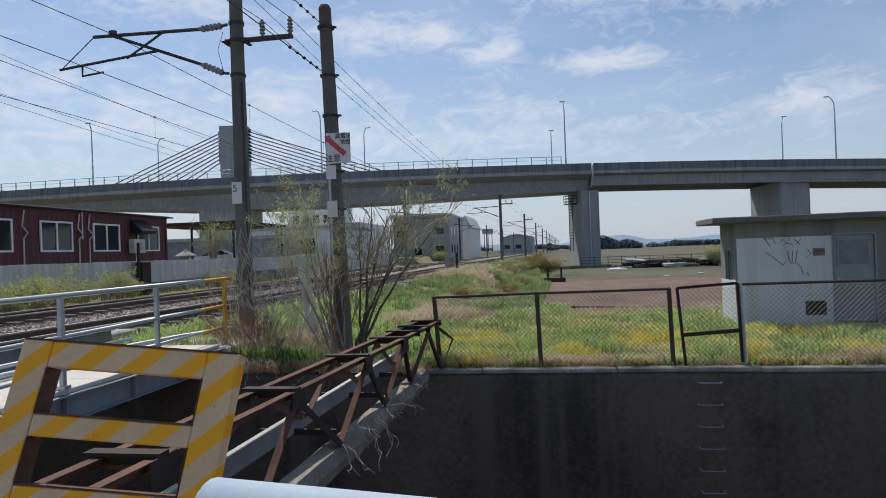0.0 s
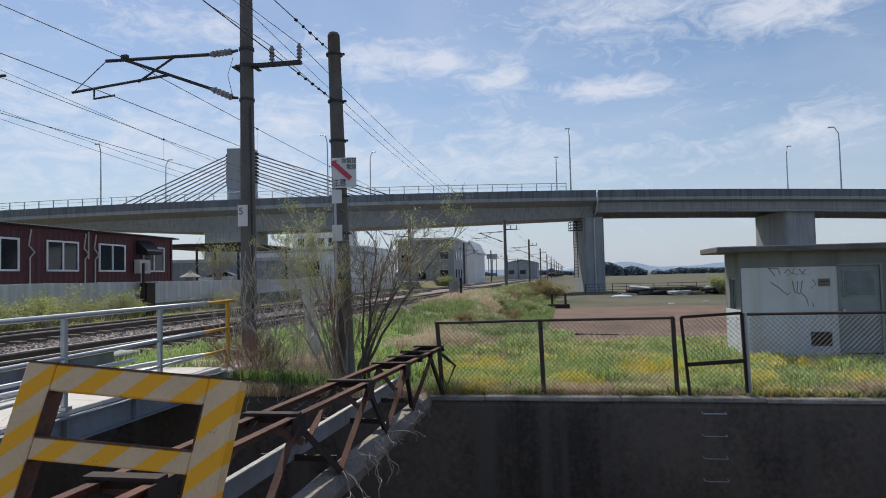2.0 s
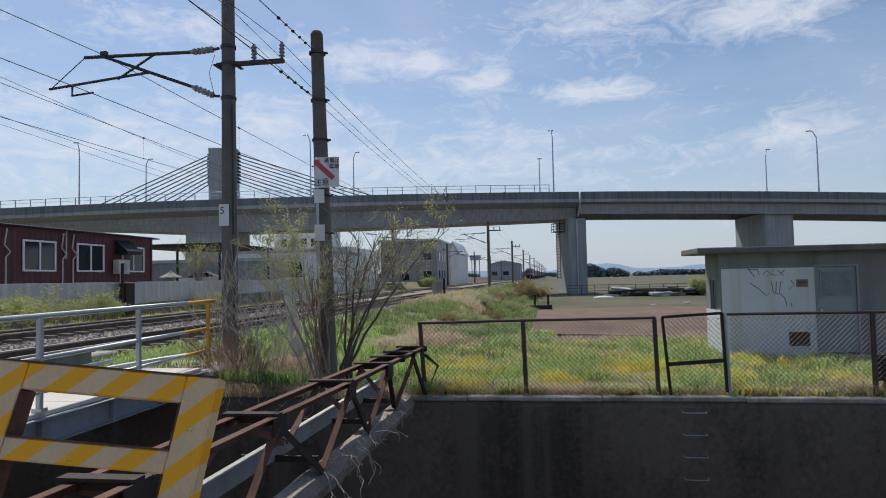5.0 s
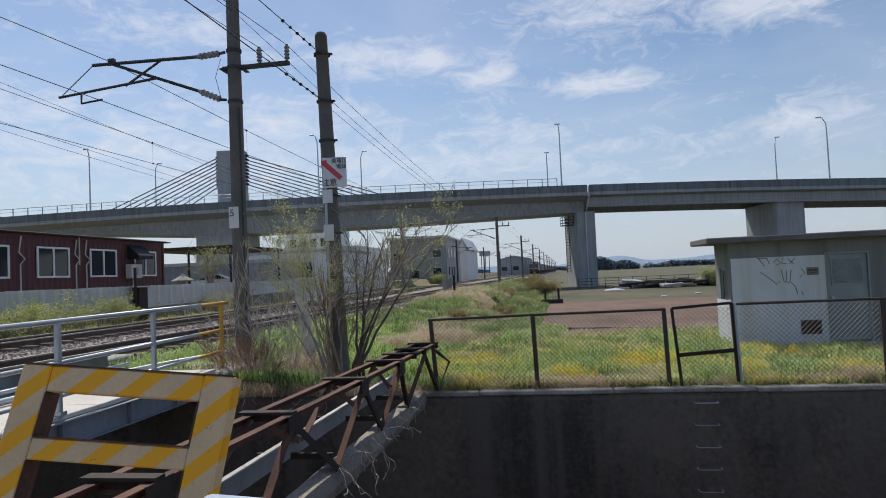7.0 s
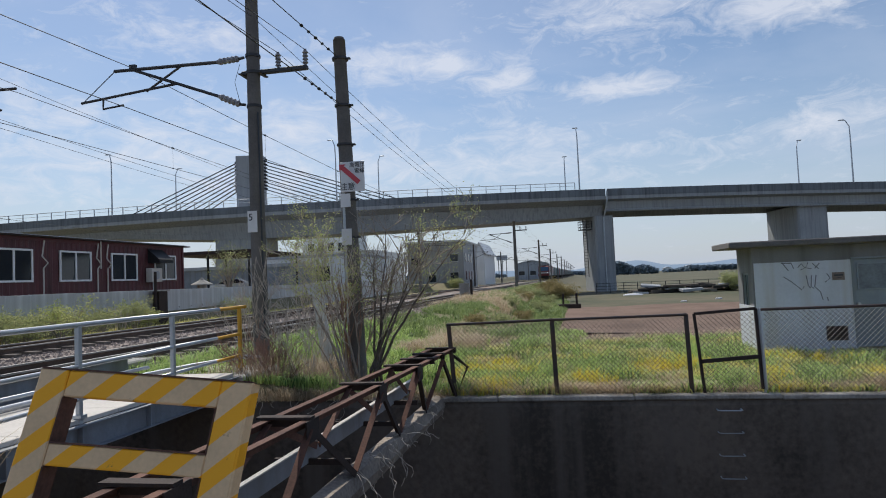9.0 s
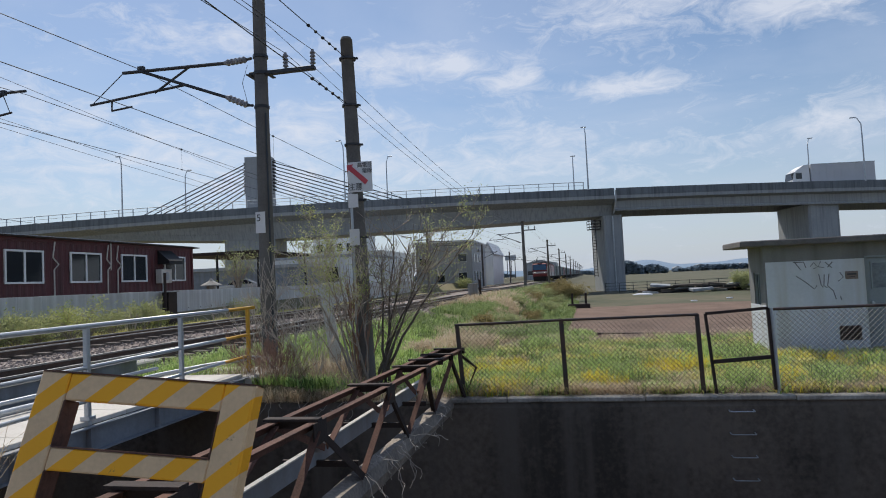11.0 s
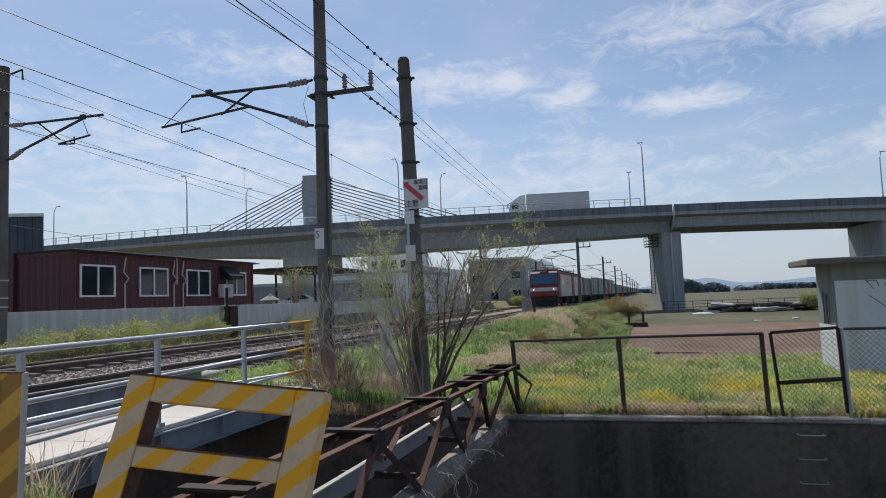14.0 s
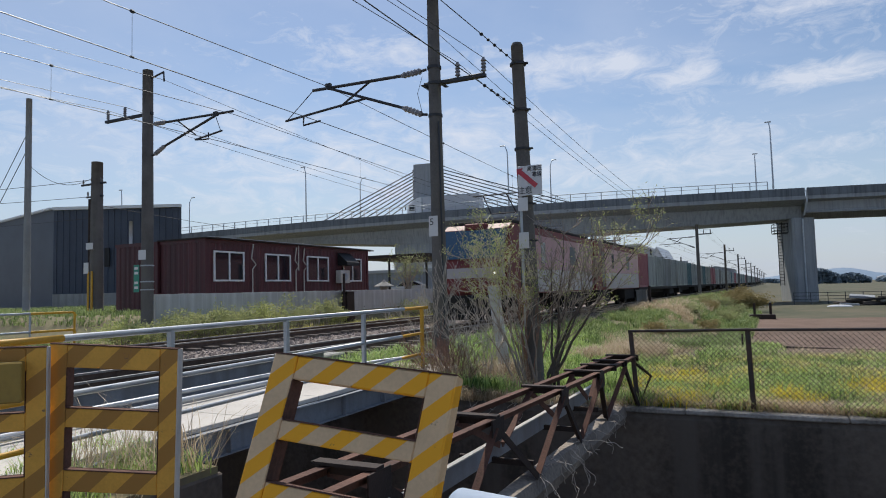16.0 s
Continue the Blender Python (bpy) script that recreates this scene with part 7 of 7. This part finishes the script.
tagged(tuft_mesh("grass", spots(3600, -45, -17.8, 14.5, 32, lambda x, y: not (-24.2 < x < -18.8 and y > 18), 43), 6, 0.08, 0.25, 0.012, 0.8, GRASS_B, 17), "rough grass by the shed and container", "grass", kind="stuff")
TAN_L = leafy("tan_spring_leaves", (0.20, 0.17, 0.07), (0.36, 0.29, 0.13))
for k, (x, y, w, h) in enumerate(((-2.9, 30, 0.8, 0.55), (-2.2, 35, 0.9, 0.6), (-3.4, 40, 1.0, 0.7), (-1.6, 44, 1.1, 0.8), (-2.8, 48, 1.0, 0.8), (-1.2, 53, 1.3, 1.0), (-2.2, 57, 1.3, 1.1), (-3.6, 26.5, 0.7, 0.5), (-3.2, 52, 1.0, 0.9))):
    bush("bank_bush", "low scruffy bush on the railway bank", x, y, w, h, 260, 0.055, TAN_L if k % 3 == 1 else LEAF_B, 160 + k)
for k, (x, y) in enumerate(((-16.3, 13.4), (-16.1, 14.4), (-16.5, 16.0), (-16.2, 17.2), (-16.4, 19.6), (-16.3, 20.6))):
    bush("trackside_bush", "pale green weedy bush at the foot of the panel wall", x, y, 0.8, 0.75 + 0.1 * (k % 3), 260, 0.04, LEAF_B, 180 + k, 0.36)
for k, (x, y) in enumerate(((-16.3, 27.6), (-16.2, 29.0), (-16.3, 21.6))):
    shrub("dead_shrub", "pale dry weeds by the panel wall", x, y, 9, 1.1, 60 + k, depth=2, per=0, bark=TWIG_P, r0=0.014, fan=0.7, zb=0.36)
bush("garden_tree", "airy young tree with pale spring leaves by the carport", -18.4, 33.6, 1.0, 2.9, 260, 0.045, LEAF_B, 140, 1.22, "tree")
bush("bank_bush", "rounded tan and green bush beside the railway bank", -0.9, 62.0, 2.3, 1.9, 2600, 0.09, TAN_L, 150, -0.9)
bush("bank_bush", "yellow-green bush by the grey building", -16.6, 100.0, 1.6, 1.5, 420, 0.13, LEAF_B, 154, 0.3)

# ---- things along the bank and in the field ----
mk = thing("track_marker", "dark stubby marker post on the railway bank", "post", (-6.15, 44, 0.2))
bm = B()
box(bm, -6.23, -6.07, 43.9, 44.1, 0.0, 1.75, bevel=0.015)
part("post", bm, RUST_D, mk)
cabn = thing("trackside_cabinet", "grey weathered trackside cabinet on the bank", "cabinet", (-6.7, 44.6, 0.2))
part("body", box(B(), -7.05, -6.4, 44.4, 44.8, 0.1, 1.45, bevel=0.02), CONC, cabn)
part("lid", box(B(), -7.1, -6.35, 44.35, 44.85, 1.451, 1.5), CONC, cabn)
sg2 = thing("leaning_board", "weathered pale board standing among the shrubs", "board", (-5.0, 13.2, 0.3))
bm = B()
box(bm, -5.12, -4.86, 13.2, 13.24, 0.2, 1.9, bevel=0.01, m=Matrix.Translation((-5.0, 13.2, 0.2)) @ Euler((0, radians(-7), 0)).to_matrix().to_4x4() @ Matrix.Translation((5.0, -13.2, -0.2)))
part("board", bm, CONC_P, sg2)
stk = thing("field_stake", "short dark stake at the field edge", "stake", (-0.42, 20.4, -0.2))
bm = B()
tube(bm, [(-0.42, 20.4, -0.4), (-0.40, 20.4, 0.35)], 0.03, 6)
part("stake", bm, RUST_D, stk)
ob = thing("irrigation_box", "small dark irrigation gate frame at the field's far edge", "sluice", (0.6, 50, -0.8))
for x in (0.0, 1.0):
    bm = B()
    box(bm, x - 0.08, x + 0.08, 50, 50.2, -1.0, 0.35)
    part("upright", bm, RUST_D, ob)
bm = B()
box(bm, -0.6, 1.3, 49.8, 50.6, -0.9, -0.45, bevel=0.03)
part("base", bm, RUST_D, ob)
# ditch with dark sheets and piles, and a low fence by the pier
for k in range(58):
    rnd = random.Random(300 + k)
    x, y = 8.5 + k * 0.62 + rnd.uniform(-0.4, 0.4), 76 + rnd.uniform(-1.8, 1.8)
    bm = B()
    L = rnd.uniform(1.6, 4.6)
    m = pose(x, y, -0.80 + 0.24 * (k % 4), rnd.uniform(-6, 6), rnd.uniform(-6, 6), rnd.uniform(-20, 20))
    box(bm, -L / 2, L / 2, -0.7, 0.7, 0, rnd.uniform(0.16, 0.34), bevel=0.03, m=m)
    pale = k % 3 == 0
    solid("stacked_sheet", bm, SILVER if pale else (CONC_D if k % 2 else UNDER), "weathered pale grey sheet stacked at the field's edge" if pale else "weathered dark sheet stacked at the field's edge", "sheet", "stacked sheets")
rnd = random.Random(77)
bm = B()
bmesh.ops.create_icosphere(bm, subdivisions=3, radius=1.0, matrix=Matrix.Translation((7.4, 72, -0.75)) @ Matrix.Diagonal((1.1, 0.5, 0.2, 1)))
for v in bm.verts:
    v.co += v.co.normalized() * 0.12 * noise.noise(v.co * 2)
solid("white_sheet_pile", bm, PAINT_W, "crumpled white sheeting piled by the pier", "sheeting")
fn = thing("field_fence", "low wire fence along the edge of the far field", "fence", (20, 82, -0.8))
for k in range(34):
    bm = B()
    x = 4 + 1.6 * k
    tube(bm, [(x, 80, -1.0), (x, 80, 0.55)], 0.04, 5)
    part("post", bm, ARM, fn)
for z in (0.5, 0.15, -0.2):
    bm = B()
    tube(bm, [(4, 80, z), (57, 80, z)], 0.025, 4)
    part("wire", bm, ARM, fn)
bush("bank_bush", "dark shrub among the stacked sheets", 18.5, 75, 1.6, 1.9, 700, 0.11, LEAF_B, 155)
for k, (x, y) in enumerate(((9.2, 54), (12.5, 57), (15.3, 51.5))):
    bm = B()
    box(bm, x, x + 0.5, y, y + 0.3, -0.8, -0.68, bevel=0.05)
    solid("field_litter", bm, PAINT_W, "pale scrap lying on the tilled field", "litter", "field litter")
bm = B()
bar(bm, (0.7, 21.5, -0.12), (5.5, 19.8, -0.10), 0.12, 0.07)
solid("plank", bm, RUST_D, "dark plank lying in the grass", "plank")

# ---- distance ----
def hills(name, y, pts, material, label, depth=300):
    v, f = [], []
    for i, (x, z) in enumerate(pts):
        v += [(x, y, -2), (x, y + depth * 0.5, z), (x, y + depth, -2)]
    for i in range(len(pts) - 1):
        a = 3 * i
        f += [(a, a + 3, a + 4, a + 1), (a + 1, a + 4, a + 5, a + 2)]
    o = raw(name, v, f, material)
    for p in o.data.polygons:
        p.use_smooth = True
    return tagged(o, label, "hills", kind="structure")


hp = []
for k in range(181):
    x = -2200 + 25 * k
    h = 14 + 26 * max(0, nz(x, 0, 0.0035, 5) + 0.25) + 7 * nz(x, 0, 0.015, 9) + 2 * nz(x, 0, 0.06, 2)
    h += 22 * math.exp(-((x - 230) / 75) ** 2) + 16 * math.exp(-((x - 620) / 120) ** 2) + 40 * math.exp(-((x - 850) / 140) ** 2)
    hp.append((x, max(3, 0.72 * h)))
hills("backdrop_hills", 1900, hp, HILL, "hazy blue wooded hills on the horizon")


def far_wood(label, x0, x1, y, h, n, seed, size=2.6):
    rnd = random.Random(seed)
    v, f = [], []
    for i in range(n):
        t = rnd.random()
        x = x0 + (x1 - x0) * t
        hh = h * (0.55 + 0.45 * math.sin(math.pi * min(0.97, max(0.03, t)))) * (0.75 + 0.35 * nz(x, y, 0.06, seed)) * rnd.random() ** 0.55
        c = Vector((x, y + rnd.uniform(-8, 8), -0.8 + hh))
        for _ in range(3):
            a = Vector((rnd.uniform(-1, 1), rnd.uniform(-1, 1), rnd.uniform(-0.6, 1))).normalized()
            b = a.orthogonal().normalized()
            s_ = size * rnd.uniform(0.4, 1.0)
            k = len(v)
            v += [tuple(c - a * s_), tuple(c + b * s_ * 0.7), tuple(c + a * s_), tuple(c - b * s_ * 0.7)]
            f.append((k, k + 1, k + 2, k + 3))
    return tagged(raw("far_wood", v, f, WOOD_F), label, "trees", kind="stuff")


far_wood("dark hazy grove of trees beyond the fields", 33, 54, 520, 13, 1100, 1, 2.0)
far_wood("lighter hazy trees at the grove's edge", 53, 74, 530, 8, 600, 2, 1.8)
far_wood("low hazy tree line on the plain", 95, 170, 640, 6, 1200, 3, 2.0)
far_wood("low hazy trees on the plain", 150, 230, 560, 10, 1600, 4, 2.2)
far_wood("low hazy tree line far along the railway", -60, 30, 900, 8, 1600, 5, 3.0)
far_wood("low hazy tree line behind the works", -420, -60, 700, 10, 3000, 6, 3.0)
for k in range(14):
    rnd = random.Random(500 + k)
    x = 60 + 22 * k + rnd.uniform(-6, 6)
    building("far_house", "tiny pale house on the distant plain", x, x + rnd.uniform(7, 14), 820, 832, -0.8, rnd.uniform(3, 5.5), PALE if k % 2 else SILVER, (), 1.5, SILVER)


# ---- movement ----
def motions():
    times = [0.5 * k for k in range(33)]

    def on_track(y):
        return pose(track_x(y), y, RAIL_Z, 0, 0, yaw_r)
    walk(loco, [(t, on_track(train_y(t))) for t in times])
    for k, w in enumerate(WAGONS):
        walk(w, [(t, on_track(train_y(t) + 25.2 + 20.4 * k)) for t in times])

    def on_deck(t):
        s = 21.4 - 15.0 * (t - 12.5)
        q = vpt(s, 3.4, deck_z(s) - 0.949)
        return pose(q.x, q.y, q.z, 0, 0, 9)
    walk(lorry, [(t, on_deck(t)) for t in times])


motions()
